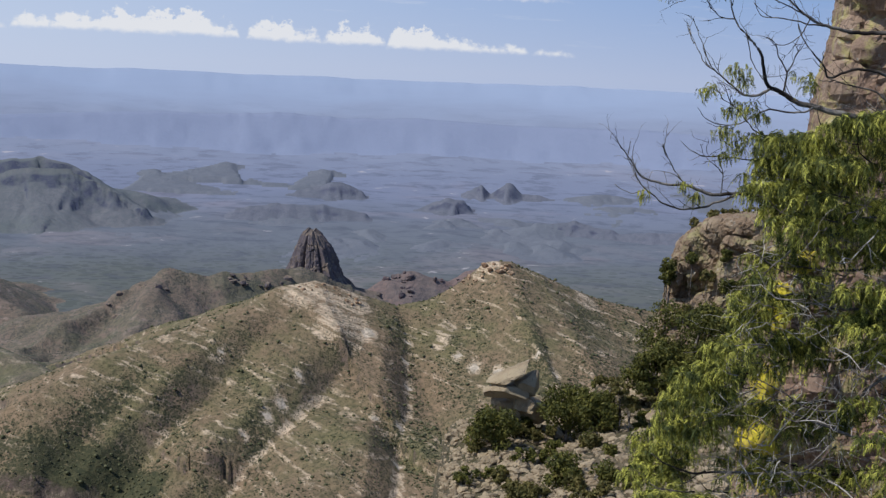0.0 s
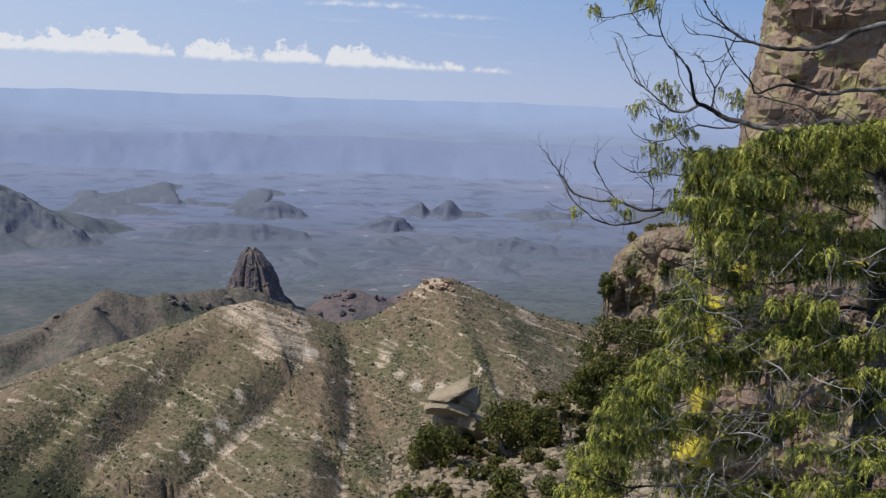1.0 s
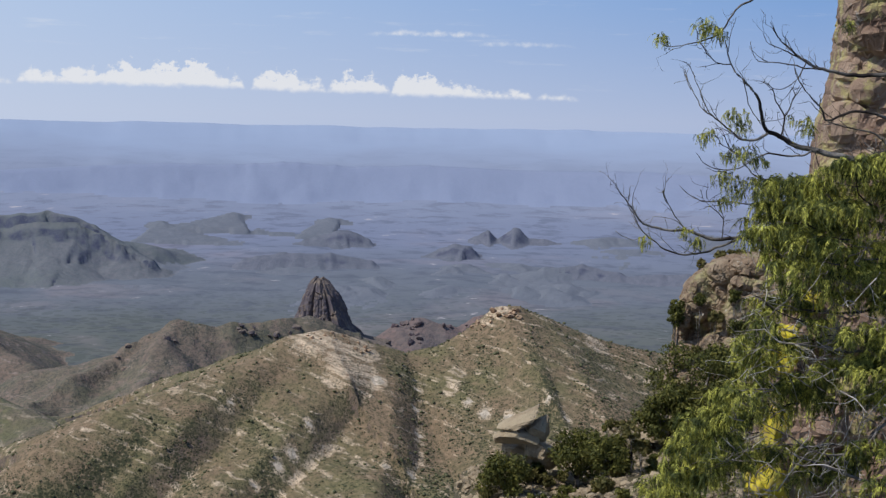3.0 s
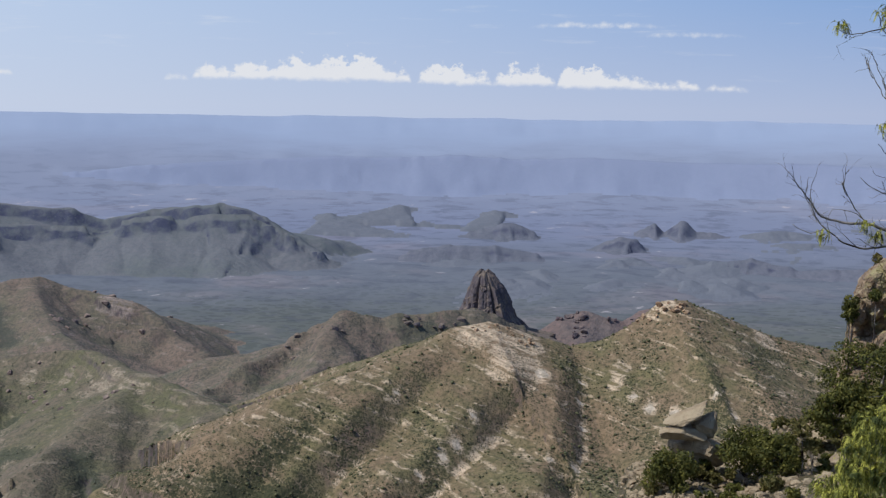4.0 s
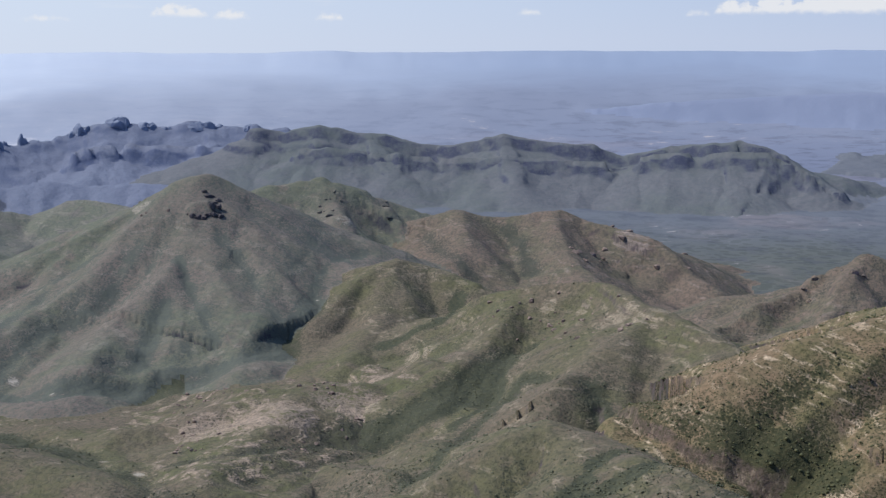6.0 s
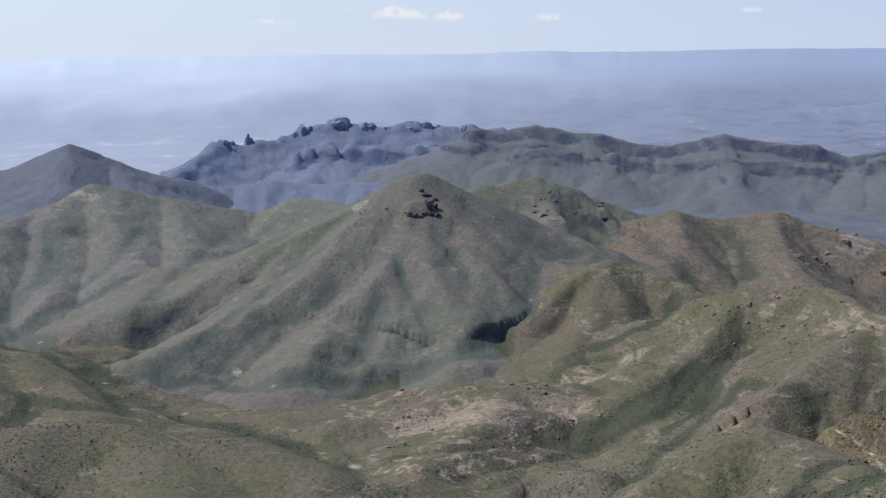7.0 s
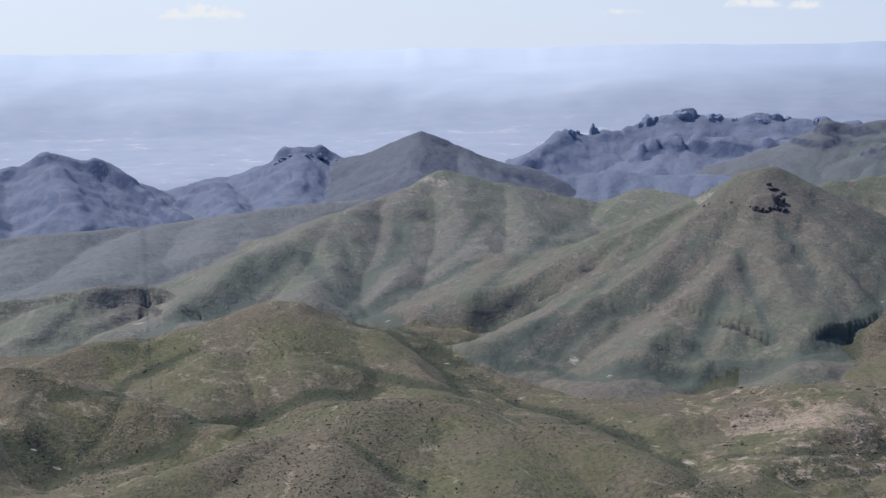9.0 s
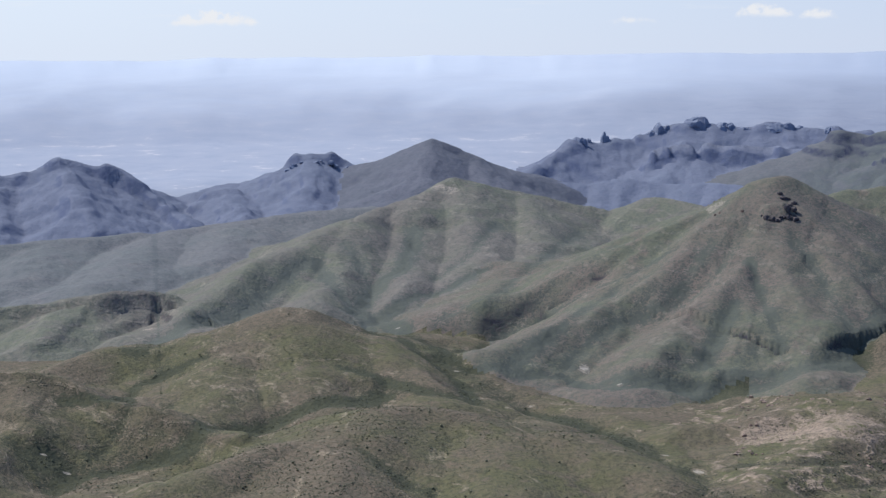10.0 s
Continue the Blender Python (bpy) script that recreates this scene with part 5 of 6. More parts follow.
# ---- the spire behind the ridge ----
def build_spire():
    rng = np.random.default_rng(5)
    base = spot(-5.35, -9.6, 1600)
    tall = spot(0, -6.70, 1600)[2] - base[2]
    na, nh = 120, 70
    heap, co = Heap(), []
    for j in range(nh + 1):
        v = j / nh
        for i in range(na):
            a = 2 * math.pi * i / na
            block = 0.6 * noise.cell(Vector((a * 2.2 + 0.4 * v, v * 2.2 + 0.3 * math.sin(3 * a), 3))) + 0.4 * noise.cell(Vector((a * 5.1, v * 4.0 + 0.2 * math.sin(7 * a), 8)))
            flute = noise.fractal(Vector((math.cos(a) * 2.2, math.sin(a) * 2.2, v * 0.6)), 0.9, 2.1, 4)
            r = np.interp(v, (0, 0.12, 0.3, 0.5, 0.7, 0.84, 0.93, 1.0), (80, 47, 33.5, 27, 21.5, 15.5, 11, 4.5))
            r *= 1 + 0.16 * block + 0.10 * flute + 0.04 * noise.noise(Vector((a * 9, v * 22, 2)))
            notch = 1 - 0.35 * math.exp(-((a - 4.3) / 0.10) ** 2) * smooth(np.array(v), 0.25, 0.5) - 0.25 * math.exp(-((a - 5.2) / 0.08) ** 2)
            r *= notch
            lean = -5 * v
            top = v * tall * (1 - 0.07 * max(0.0, v - 0.7) / 0.3 * (0.5 + 0.5 * noise.cell(Vector((a * 1.6, 0.0, 5)))))
            co.append((base[0] + lean + r * math.cos(a), base[1] + r * math.sin(a), base[2] + top))
    faces = [(j * na + i, j * na + (i + 1) % na, (j + 1) * na + (i + 1) % na, (j + 1) * na + i) for j in range(nh) for i in range(na)]
    faces.append(tuple(nh * na + i for i in range(na)))
    heap.add(co, faces)
    tagged(heap.thing("rock_spire", LAND_SPIRE, flat=True), "tall dark rock spire rising behind the ridge", "rock spire", kind="structure")


build_spire()


# Towers along the crown of the haze-blue mountain.
def build_towers():
    rng = np.random.default_rng(21)
    crown = [(-47.25, -3.83, 0.62, 0.55), (-46.75, -3.87, 0.30, 0.4), (-46.1, -3.65, 0.40, 0.6), (-45.55, -3.85, 0.3, 0.4), (-43.75, -3.26, 0.8, 0.6), (-44.2, -3.5, 0.5, 0.4), (-45.1, -3.9, 0.35, 0.35),
             (-42.4, -2.95, 0.85, 0.45), (-41.2, -3.22, 0.8, 0.3), (-40.4, -3.38, 0.6, 0.25), (-39.1, -3.14, 1.05, 0.4), (-38.2, -3.36, 0.6, 0.3), (-36.95, -3.36, 0.9, 0.35)]
    for n, (az, el, w, h) in enumerate(crown):
        far = float(np.interp(az, (-48.2, -46.5, -43.8, -38, -34.4), (3450, 3545, 3592, 3590, 3540)))
        at = spot(az, el, far)
        half, tall = radians(w) * far * 0.5, radians(h) * far * 1.1
        heap = Heap()
        for k in range(4):
            co, faces = angular(300 + 9 * n + k, 4, 7, 0.12, 0.35)
            side = (k - 1.5) * 0.42 * half if k else 0.0
            heap.add(turned(co, (half * (0.95 if k == 0 else 0.5), half * 0.9, tall * (1.0 if k == 0 else rng.uniform(0.72, 0.98))), 0, 0, rng.uniform(0, 360)) + (side * math.cos(radians(az)), -side * math.sin(radians(az)), 0), faces)
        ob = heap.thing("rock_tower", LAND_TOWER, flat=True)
        ob.location = (at[0], at[1], at[2] - tall * 0.97)
        tagged(ob, "hazy blue rock tower on the mountain crest", "rock tower", "towers on the mountain crest", kind="structure")


build_towers()


# Broken rocks along the crests.
def crest_rocks(name, mat, label, line, far, count, size, seed):
    """Angular outcrops standing along a crest, given by bearing and height angle."""
    rng = np.random.default_rng(seed)
    azs, els = [q[0] for q in line], [q[1] for q in line]
    for n in range(count):
        az = rng.uniform(azs[0], azs[-1])
        at = spot(az, float(np.interp(az, azs, els)) - rng.random() ** 2 * 0.45, far + rng.uniform(-12, 6))
        a = size * (0.45 + 0.8 * rng.random() ** 2)
        boulder(name, label, (at[0], at[1], min(at[2], ground_z(at[0], at[1]) + 0.25 * a) - 0.45 * a), (a * rng.uniform(0.8, 1.5), a, a * rng.uniform(0.6, 1.1)), (rng.uniform(-15, 15), rng.uniform(-15, 15), rng.uniform(0, 360)), seed * 50 + n, mat,
                "rock outcrop", label, level=3, cuts=16, rough=0.06, boxy=0.6)


crest_rocks("rock_outcrop", LAND_SPIRE, "dark rock tooth on the crest of the spur", [(-13.2, -9.3), (-11.7, -8.6), (-10.7, -8.85), (-9.5, -8.5), (-8.1, -8.4), (-6.8, -8.2)], 1512, 30, 3.6, 3)
crest_rocks("rock_outcrop", LAND_RED, "reddish rock outcrop on the low knolls", [(-3.3, -9.0), (-2.5, -8.6), (-1.4, -8.25), (-0.4, -8.55), (0.31, -8.57), (1.02, -8.1), (1.9, -8.25)], 1668, 26, 4.0, 4)
crest_rocks("rock_outcrop", LAND_TAN, "pale tan rock outcrop on the ridge top", [(-6.4, -9.15), (-5.3, -8.88), (-4.2, -9.2), (-3.4, -9.45)], 906, 34, 1.7, 5)
crest_rocks("rock_outcrop", LAND_TAN, "orange rock outcrop on the knoll top", [(0.9, -8.6), (1.5, -8.2), (1.97, -7.85), (2.5, -7.82), (3.0, -7.95)], 943, 44, 2.3, 6)
crest_rocks("rock_outcrop", LAND_BENCH, "pale rock outcrop near the peak", [(-42.2, -6.75), (-40.97, -5.98), (-40.3, -5.7)], 1712, 16, 2.6, 7)

crest_rocks("rock_outcrop", LAND_TOWER, "hazy blue crag on the rounded mountain", [(-71.5, -5.2), (-69.8, -4.87), (-68.7, -4.36), (-67.7, -4.58), (-66.4, -4.9)], 2925, 16, 9.0, 8)
crest_rocks("rock_outcrop", LAND_TOWER, "hazy blue crag on the flat-topped mountain", [(-62.7, -5.95), (-61.98, -5.74), (-61.1, -6.0), (-60.1, -5.35), (-59.13, -4.53), (-57.5, -4.46), (-56.8, -4.82)], 2985, 18, 8.0, 9)


def strewn(mat, label, home, azs, els, count, size, seed, joined=False):
    """Broken crags set into a hill's own slope, within a stretch of bearings and height angles."""
    rng = np.random.default_rng(seed)
    s = SURFACE
    n = next(k for k, h in enumerate(HILLS) if h["name"] == home)
    az, el = np.degrees(np.arctan2(s["x"], s["y"])), np.degrees(np.arctan2(s["z"], np.hypot(s["x"], s["y"])))
    fits = np.nonzero((s["owner"] == n) & (az > azs[0]) & (az < azs[1]) & (el > els[0]) & (el < els[1]) & (fbm(s["x"] / 45, s["y"] / 45, 3, seed) > 0.05))[0]
    if not len(fits):
        return
    heap = Heap()
    for k, p in enumerate(rng.choice(fits, count)):
        a = size * (0.4 + 0.9 * rng.random() ** 2)
        at = np.array((s["x"][p], s["y"][p], s["z"][p] - 0.12 * a))
        scale, turn = (a * rng.uniform(0.9, 1.8), a, a * rng.uniform(0.6, 1.2)), (rng.uniform(-15, 15), rng.uniform(-15, 15), rng.uniform(0, 360))
        if joined:
            co, faces = angular(seed * 70 + k, 2, 12, 0.07, 0.6)
            heap.add(turned(co, scale, *turn) + at, faces)
        else:
            boulder("rock_outcrop", label, at, scale, turn, seed * 70 + k, mat, "rock outcrop", label, level=2, cuts=12, rough=0.07, boxy=0.6)
    if joined:
        tagged(heap.thing("rubble", mat, flat=True), label, "rock", kind="stuff")


strewn(LAND_SCAR, "pinkish crag on the scarred hillside", "scarred_hill", (-23.5, -18.5), (-9.6, -7.4), 60, 5.6, 31)
strewn(LAND_SPIRE, "brown crags strewn over the side of the spur", "rocky_spur", (-16.5, -5.0), (-10.6, -8.6), 110, 3.8, 32, True)
strewn(LAND_SCAR, "pale crag below the dark peak", "dark_peak", (-42.6, -40.2), (-7.6, -6.2), 34, 3.0, 33)
strewn(LAND_PEAK, "dark crag on the shoulder hill", "dark_shoulder", (-34.2, -31.0), (-7.6, -5.9), 34, 5.0, 34)
strewn(LAND_SCAR, "pale broken rock strewn over the low bench", "pale_bench", (-40.5, -30.0), (-17.0, -14.0), 140, 2.0, 35, True)
strewn(LAND_CAP, "dark cliff rocks under the top of the peak", "dark_peak", (-39.75, -38.25), (-7.2, -6.7), 80, 3.6, 38, True)
strewn(LAND_CAP, "dark cliff rocks beside the top of the peak", "dark_peak", (-38.95, -38.3), (-6.7, -5.5), 70, 3.4, 39, True)
strewn(LAND_CAP, "dark cliff rocks on the ledge of the peak", "peak_cliff", (-39.8, -38.2), (-7.2, -6.6), 50, 3.4, 40, True)
strewn(LAND_RED, "reddish crags strewn over the low knolls", "red_knoll", (-3.8, 2.2), (-9.6, -8.2), 60, 3.6, 36, True)
strewn(LAND_SCAR, "pale broken rock strewn over the knobby ridge", "knob_ridge", (-27.0, -16.0), (-12.6, -9.9), 110, 2.2, 37, True)


# ---- the rim and the rocky knoll ----
KNOLL = dict(lines=[np.array([spot(*q) for q in line]) for line in (
    [(-0.6, -20.5, 62), (0.41, -17.9, 65), (1.5, -15.4, 67), (2.7, -14.5, 69), (5.6, -14.9, 70), (8.0, -14.2, 72), (9.1, -13.2, 74), (9.9, -11.9, 76), (12.0, -11.2, 78), (16, -10, 80), (24, -8, 82)],
    [(3.0, -14.8, 69), (4.5, -17.5, 60), (6, -21, 50)], [(8, -14.4, 72), (9.0, -17, 58), (12, -20, 40)], [(13, -11.4, 78), (14.0, -15, 55), (17, -19, 34)])],
    k=0.75, ease=60.0, cliff=0.0, edge=3.0, gully=0.8, every=7.0, skew=0.0, reach=60.0, rough=0.5, knobs=0.0, side=0.5, round=2.0)


def rim_z(x, y):
    """The rim underfoot, the drop before it and the rocky knoll beyond."""
    x, y = np.asarray(x, float), np.asarray(y, float)
    r, az = np.hypot(x, y), np.degrees(np.arctan2(x, y))
    drop = np.maximum(0, r - 2.2)
    front, right = -1.65 - 1.6 * drop, -1.65 - 0.42 * drop
    side = smooth(az, 2, 22)
    z = front * (1 - side) + right * side
    back = smooth(np.abs(az + 25), 75, 110)
    z = z * (1 - back) + (-1.65 + 0.03 * r) * back
    best = np.full_like(x, -999.0)
    for n, line in enumerate(KNOLL["lines"]):
        near, top = np.full_like(x, 1e9), np.zeros_like(x)
        for a, b in zip(line[:-1], line[1:]):
            d = b[:2] - a[:2]
            t = np.clip(((x - a[0]) * d[0] + (y - a[1]) * d[1]) / (d @ d), 0, 1)
            q = np.hypot(x - a[0] - t * d[0], y - a[1] - t * d[1])
            hit = q < near
            near, top = np.where(hit, q, near), np.where(hit, a[2] + t * (b[2] - a[2]), top)
        best = np.maximum(best, top - (np.sqrt(near**2 + 1.5) - 1.2) * (0.55 if n == 0 else 0.4))
    best = best + 1.0 * fbm(x / 4, y / 4, 4, 6) - 40 * smooth(az, 0.9, -3.0)
    z = np.maximum(z, best) * (1 - back) + z * back
    z = z + 0.35 * fbm(x / 2.2, y / 2.2, 4, 2) * smooth(r, 2, 8)
    return z - smooth(r, 92, 125) * 60 * (1 - back)


def on_ground(az, el, lo=28.0, hi=90.0):
    """Where the sight line at this bearing and height angle meets the rim's ground."""
    r = np.linspace(lo, hi, 160)
    a = radians(az)
    z = rim_z(r * math.sin(a), r * math.cos(a))
    hit = np.nonzero(z >= r * math.tan(radians(el)))[0]
    k = hit[0] if len(hit) else int(np.argmax(z - r * math.tan(radians(el))))
    return np.array([r[k] * math.sin(a), r[k] * math.cos(a), z[k]])


def on_ground_many(az, el, lo, hi):
    """As on_ground, for many sight lines; also which of them meet the ground."""
    r, a = np.linspace(lo, hi, 180)[None], np.radians(az)[:, None]
    x, y = r * np.sin(a), r * np.cos(a)
    z = rim_z(x.ravel(), y.ravel()).reshape(x.shape)
    over = z >= r * np.tan(np.radians(el))[:, None]
    k, row = over.argmax(1), np.arange(len(az))
    at = np.stack([x[row, k], y[row, k], z[row, k]], -1)
    return at, over.any(1) & (k > 0)


def build_rim():
    azs = np.r_[np.arange(-3, 24, 0.1), np.arange(24.5, 357, 2.5)]
    rs = np.r_[np.linspace(0.02, 25, 40)[:-1], np.linspace(25, 50, 60)[:-1], np.linspace(50, 92, 190)[:-1], np.linspace(92, 125, 24)]
    x, y, z = polar_sheet(azs, rs, rim_z)
    co = np.stack([x.ravel(), y.ravel(), z.ravel()], -1)
    tagged(sheet_mesh("rim_ground", co, grid_faces(len(azs), len(rs), True), RIM_GROUND), "stony rim slope with dry grass and loose rock", "ground", kind="structure")


build_rim()

# Split boulders on the knoll.
for label, az, el, r, size, turn, seed in (
        ("thin pale slab of rock tilted on top of split boulders", 3.12, -12.45, 69.0, (1.3, 0.85, 0.27), (8, -25, 4), 11),
        ("grey angular block leaning under a tilted slab", 4.0, -12.85, 69.4, (0.72, 0.8, 0.55), (6, -28, 12), 12),
        ("broad pale boulder under the tilted slab", 3.0, -13.15, 69.0, (1.2, 1.0, 0.42), (6, -6, 5), 13),
        ("grey boulder in shade below the slab", 4.05, -13.85, 70.2, (1.3, 1.1, 0.95), (4, 5, 50), 14),
        ("dark broken boulder beneath the slabs", 3.2, -14.1, 70.2, (1.3, 1.0, 0.8), (0, 8, 20), 17),
        ("grey boulder half buried on the knoll", 8.7, -12.75, 74, (0.9, 0.9, 0.5), (0, 10, 20), 15),
        ("grey boulder half buried on the knoll", 9.4, -14.0, 68, (0.8, 0.8, 0.45), (0, -6, 60), 16)):
    boulder("split_boulder" if seed in (11, 12, 13, 14, 17) else "boulder", label, spot(az, el, r), size, turn, seed, ROCK_GREY, cuts=9, rough=0.07, boxy=0.8)


def mosaic(x, y, seed):
    """Random cells: a value for each cell and the closeness to its edge (0 at the joint)."""
    ix, iy = np.floor(x), np.floor(y)
    best, second, value = np.full_like(x, 9.0), np.full_like(x, 9.0), np.zeros_like(x)
    for dx in (-1, 0, 1):
        for dy in (-1, 0, 1):
            cx, cy = ix + dx, iy + dy
            d = np.hypot(x - cx - 0.5 - 0.42 * lattice(cx, cy, seed), y - cy - 0.5 - 0.42 * lattice(cx, cy, seed + 1))
            hit = d < best
            second = np.where(hit, best, np.minimum(second, d))
            value = np.where(hit, lattice(cx, cy, seed + 2), value)
            best = np.where(hit, d, best)
    return value, second - best


def rock_face(name, label, mat, far, bottom, top, left, right, cells, sizes, turn, seed):
    """A jointed rock face: blocks at several sizes stand out or lie back, with open joints. top: height angle by bearing; left: edge by height angle."""
    na, ne = cells
    u, v = np.meshgrid(np.linspace(0, 1, na), np.linspace(0, 1, ne), indexing="ij")
    el = bottom + (float(np.mean(top[1])) - bottom) * v
    edge = np.interp(el, left[0], left[1])
    az = edge + (right - edge) * u
    el = bottom + (np.interp(az, top[0], top[1]) - bottom) * v
    x, z = np.radians(az) * far, np.tan(np.radians(el)) * far
    wx, wz = x + 0.35 * sizes[0][0] * fbm(x / sizes[0][0], z / sizes[0][0], 3, seed), z + 0.35 * sizes[0][0] * fbm(x / sizes[0][0], z / sizes[0][0], 3, seed + 4)
    r = np.full_like(x, far)
    for n, (wide, tall, out) in enumerate(sizes):
        value, joint = mosaic(wx / wide, wz / tall, seed + 11 * n)
        r -= out * value
        r += out * 0.9 * smooth(joint, 0.09, 0.0)
    r -= sizes[-1][2] * 1.2 * fbm(x / sizes[-1][0] * 2, z / sizes[-1][0] * 2, 4, seed + 77)
    r += turn * ((1 - smooth(u, 0, 0.05)) ** 2 + (1 - smooth(1 - v, 0, 0.05)) ** 2)
    a = np.radians(az)
    co = np.stack([r * np.sin(a), r * np.cos(a), r * np.tan(np.radians(el))], -1).reshape(-1, 3)
    ob = sheet_mesh(name, co, grid_faces(na, ne)[:, ::-1], mat)
    ob.data.polygons.foreach_set("use_smooth", np.zeros(len(ob.data.polygons), dtype=bool))
    ob.modifiers.new("depth", "SOLIDIFY").thickness = turn * 0.4
    ob.modifiers["depth"].offset = 0.0
    tagged(ob, label, "rock face", kind="structure")


rock_face("cliff", "brown jointed rock cliff with pale lichen", ROCK_CLIFF, 80.0, -12.5, ((9, 9.4, 9.8, 10.3, 10.8, 11.3, 11.9, 13, 14, 17, 20), (-9.2, -8.6, -6.9, -6.35, -5.9, -5.6, -5.4, -5.3, -5.2, -5.0, -4.8)),
          ((-12.5, -10.5, -9.4, -8, -6.8, -5), (8.9, 9.1, 9.25, 9.55, 9.8, 10.4)), 19.0, (300, 240), ((2.8, 3.2, 1.0), (1.2, 0.9, 0.55), (0.45, 0.34, 0.25), (0.18, 0.14, 0.09)), 1.6, 41)
rock_face("rock_wall", "red-brown cracked rock wall grown with lichen", ROCK_RIM, 14.2, -26.0, ((12, 30), (12.0, 12.0)),
          ((-26, -16, -14, -11, -9, -7, -5, -3, 0, 2, 4, 8, 12), (12.9, 13.2, 13.35, 13.45, 13.5, 14.0, 14.7, 15.05, 15.35, 15.75, 15.95, 16.2, 16.4)), 31.0, (300, 520), ((1.3, 0.85, 0.24), (0.62, 0.24, 0.13), (0.17, 0.075, 0.05), (0.06, 0.04, 0.018)), 0.7, 57)
for az, el, w, h in ((14.06, -9.16, 0.10, 0.19), (13.73, -12.3, 0.11, 0.24), (13.61, -14.4, 0.19, 0.17), (14.93, -7.0, 0.14, 0.12), (14.2, -8.3, 0.07, 0.08), (19.94, -11.2, 0.08, 0.12), (19.8, -6.4, 0.12, 0.06), (14.1, -16.2, 0.1, 0.08)):
    boulder("lichen_patch", "bright yellow lichen crust on red rock", spot(az, el, 14.0), (w, 0.16, h), (0, 8 * w, 20), int(abs(az * el * 7)), LICHEN, "lichen", "lichen patches", level=4, flat=False, cuts=4, rough=0.28, boxy=0.5)["kind"] = "structure"


# ---- loose stones ----
def build_stones():
    rng = np.random.default_rng(8)
    shapes = []
    for k in range(6):
        heap = Heap()
        heap.add(*angular(200 + k, 2, 9, 0.06, 0.6))
        shapes.append(heap.mesh("loose_stone", ROCK_GREY, True))
    heap, made = Heap(), 0
    az, el = rng.uniform(0.2, 12.5, 9000), rng.uniform(-19, -11.5, 9000)
    keep = rng.random(9000) < np.where(az < 6.5, 1.0, 0.5)
    places, met = on_ground_many(az[keep], el[keep], 40, 84)
    for at in places[met]:
        size = 0.05 + 0.24 * rng.random() ** 3
        scale = np.array([size * rng.uniform(0.8, 1.4), size * rng.uniform(0.8, 1.3), size * rng.uniform(0.5, 0.9)])
        if size > 0.17 and made < 220:
            ob = new("loose_stone", shapes[made % 6])
            ob.matrix_world = pose(at[0], at[1], at[2] + size * 0.15, rng.uniform(-20, 20), rng.uniform(-20, 20), rng.uniform(0, 360)) @ Matrix.Diagonal((*scale, 1))
            tagged(ob, "pale grey angular stone lying on the knoll", "stone", "stones on the knoll")
            made += 1
        else:
            co, faces = angular(int(rng.integers(1, 9999)), 1, 5, 0.0, 0.5)
            heap.add(turned(co, scale, rng.uniform(-20, 20), rng.uniform(-20, 20), rng.uniform(0, 360)) + at + (0, 0, size * 0.1), faces)
    tagged(heap.thing("scree", ROCK_GREY, flat=True), "pale grey scree of small broken stones", "scree", kind="stuff")


build_stones()


# ---- bushes and small trees on the knoll ----
def leaves(rng, heap, blobs, count, size):
    """Small bent leaf clumps over the skins of several rounded masses."""
    blobs = np.array(blobs, float)
    weight = blobs[:, 3] ** 2
    pick = rng.choice(len(blobs), count, p=weight / weight.sum())
    d = rng.normal(size=(count, 3))
    d /= np.linalg.norm(d, axis=1, keepdims=True)
    at = blobs[pick, :3] + d * (blobs[pick, 3] * rng.uniform(0.55, 1.08, count))[:, None] * (1, 1, 0.85)
    u = rng.normal(size=(count, 3))
    u /= np.linalg.norm(u, axis=1, keepdims=True)
    v = np.cross(u, d)
    v /= np.linalg.norm(v, axis=1, keepdims=True) + 1e-9
    s = (size * rng.uniform(0.5, 1.3, count))[:, None]
    w = np.cross(u, v)
    co = np.stack([at - u * s, at - v * s * 0.6 + w * s * 0.25, at + u * s, at + v * s * 0.6 + w * s * 0.25], 1).reshape(-1, 3)
    heap.add(co, np.arange(count * 4).reshape(-1, 4))


def bush(label, az, el, r, wide, tall, mat, seed, name="bush", category="bush", count=2600, leaf=0.085):
    """A bush or small tree: stems, limbs and a crown of many small leaf clumps. az, el: the middle of its crown."""
    rng = np.random.default_rng(seed)
    mid = spot(az, el, r)
    foot = np.array([mid[0], mid[1], min(float(rim_z(mid[0], mid[1])), mid[2] - tall * 0.3)])
    ob = new(name)
    ob.location = foot
    tagged(ob, label, category)
    up = mid[2] - foot[2]
    blobs = []
    for k in range(26):
        a, q = rng.uniform(0, 2 * math.pi), math.sqrt(rng.random())
        h = rng.uniform(-0.42, 0.42)
        s = math.sqrt(max(0.05, 1 - (h / 0.5) ** 2 * 0.8))
        size = rng.uniform(0.13, 0.24) * min(wide, tall)
        blobs.append((q * s * (wide / 2 - size * 0.6) * math.cos(a), q * s * (wide / 2 - size * 0.6) * math.sin(a), up + h * (tall - size), size))
    stem = Heap()
    stem.tube([(0, 0, -0.3), (0.05, 0, up * 0.35), (0.0, 0.05, up * 0.7)], 0.05 * tall, 0.025 * tall)
    stem.thing("trunk", BARK, ob)
    for b in blobs[:6]:
        limb = Heap()
        limb.tube([(0, 0, up * 0.3), (b[0] * 0.5, b[1] * 0.5, up * 0.3 + (b[2] - up * 0.3) * 0.6), b[:3]], 0.022 * tall, 0.008 * tall, 5)
        limb.thing("limb", BARK, ob)
    crown = Heap()
    leaves(rng, crown, blobs, count, leaf)
    crown.thing("crown", mat, ob, flat=True)
    return ob


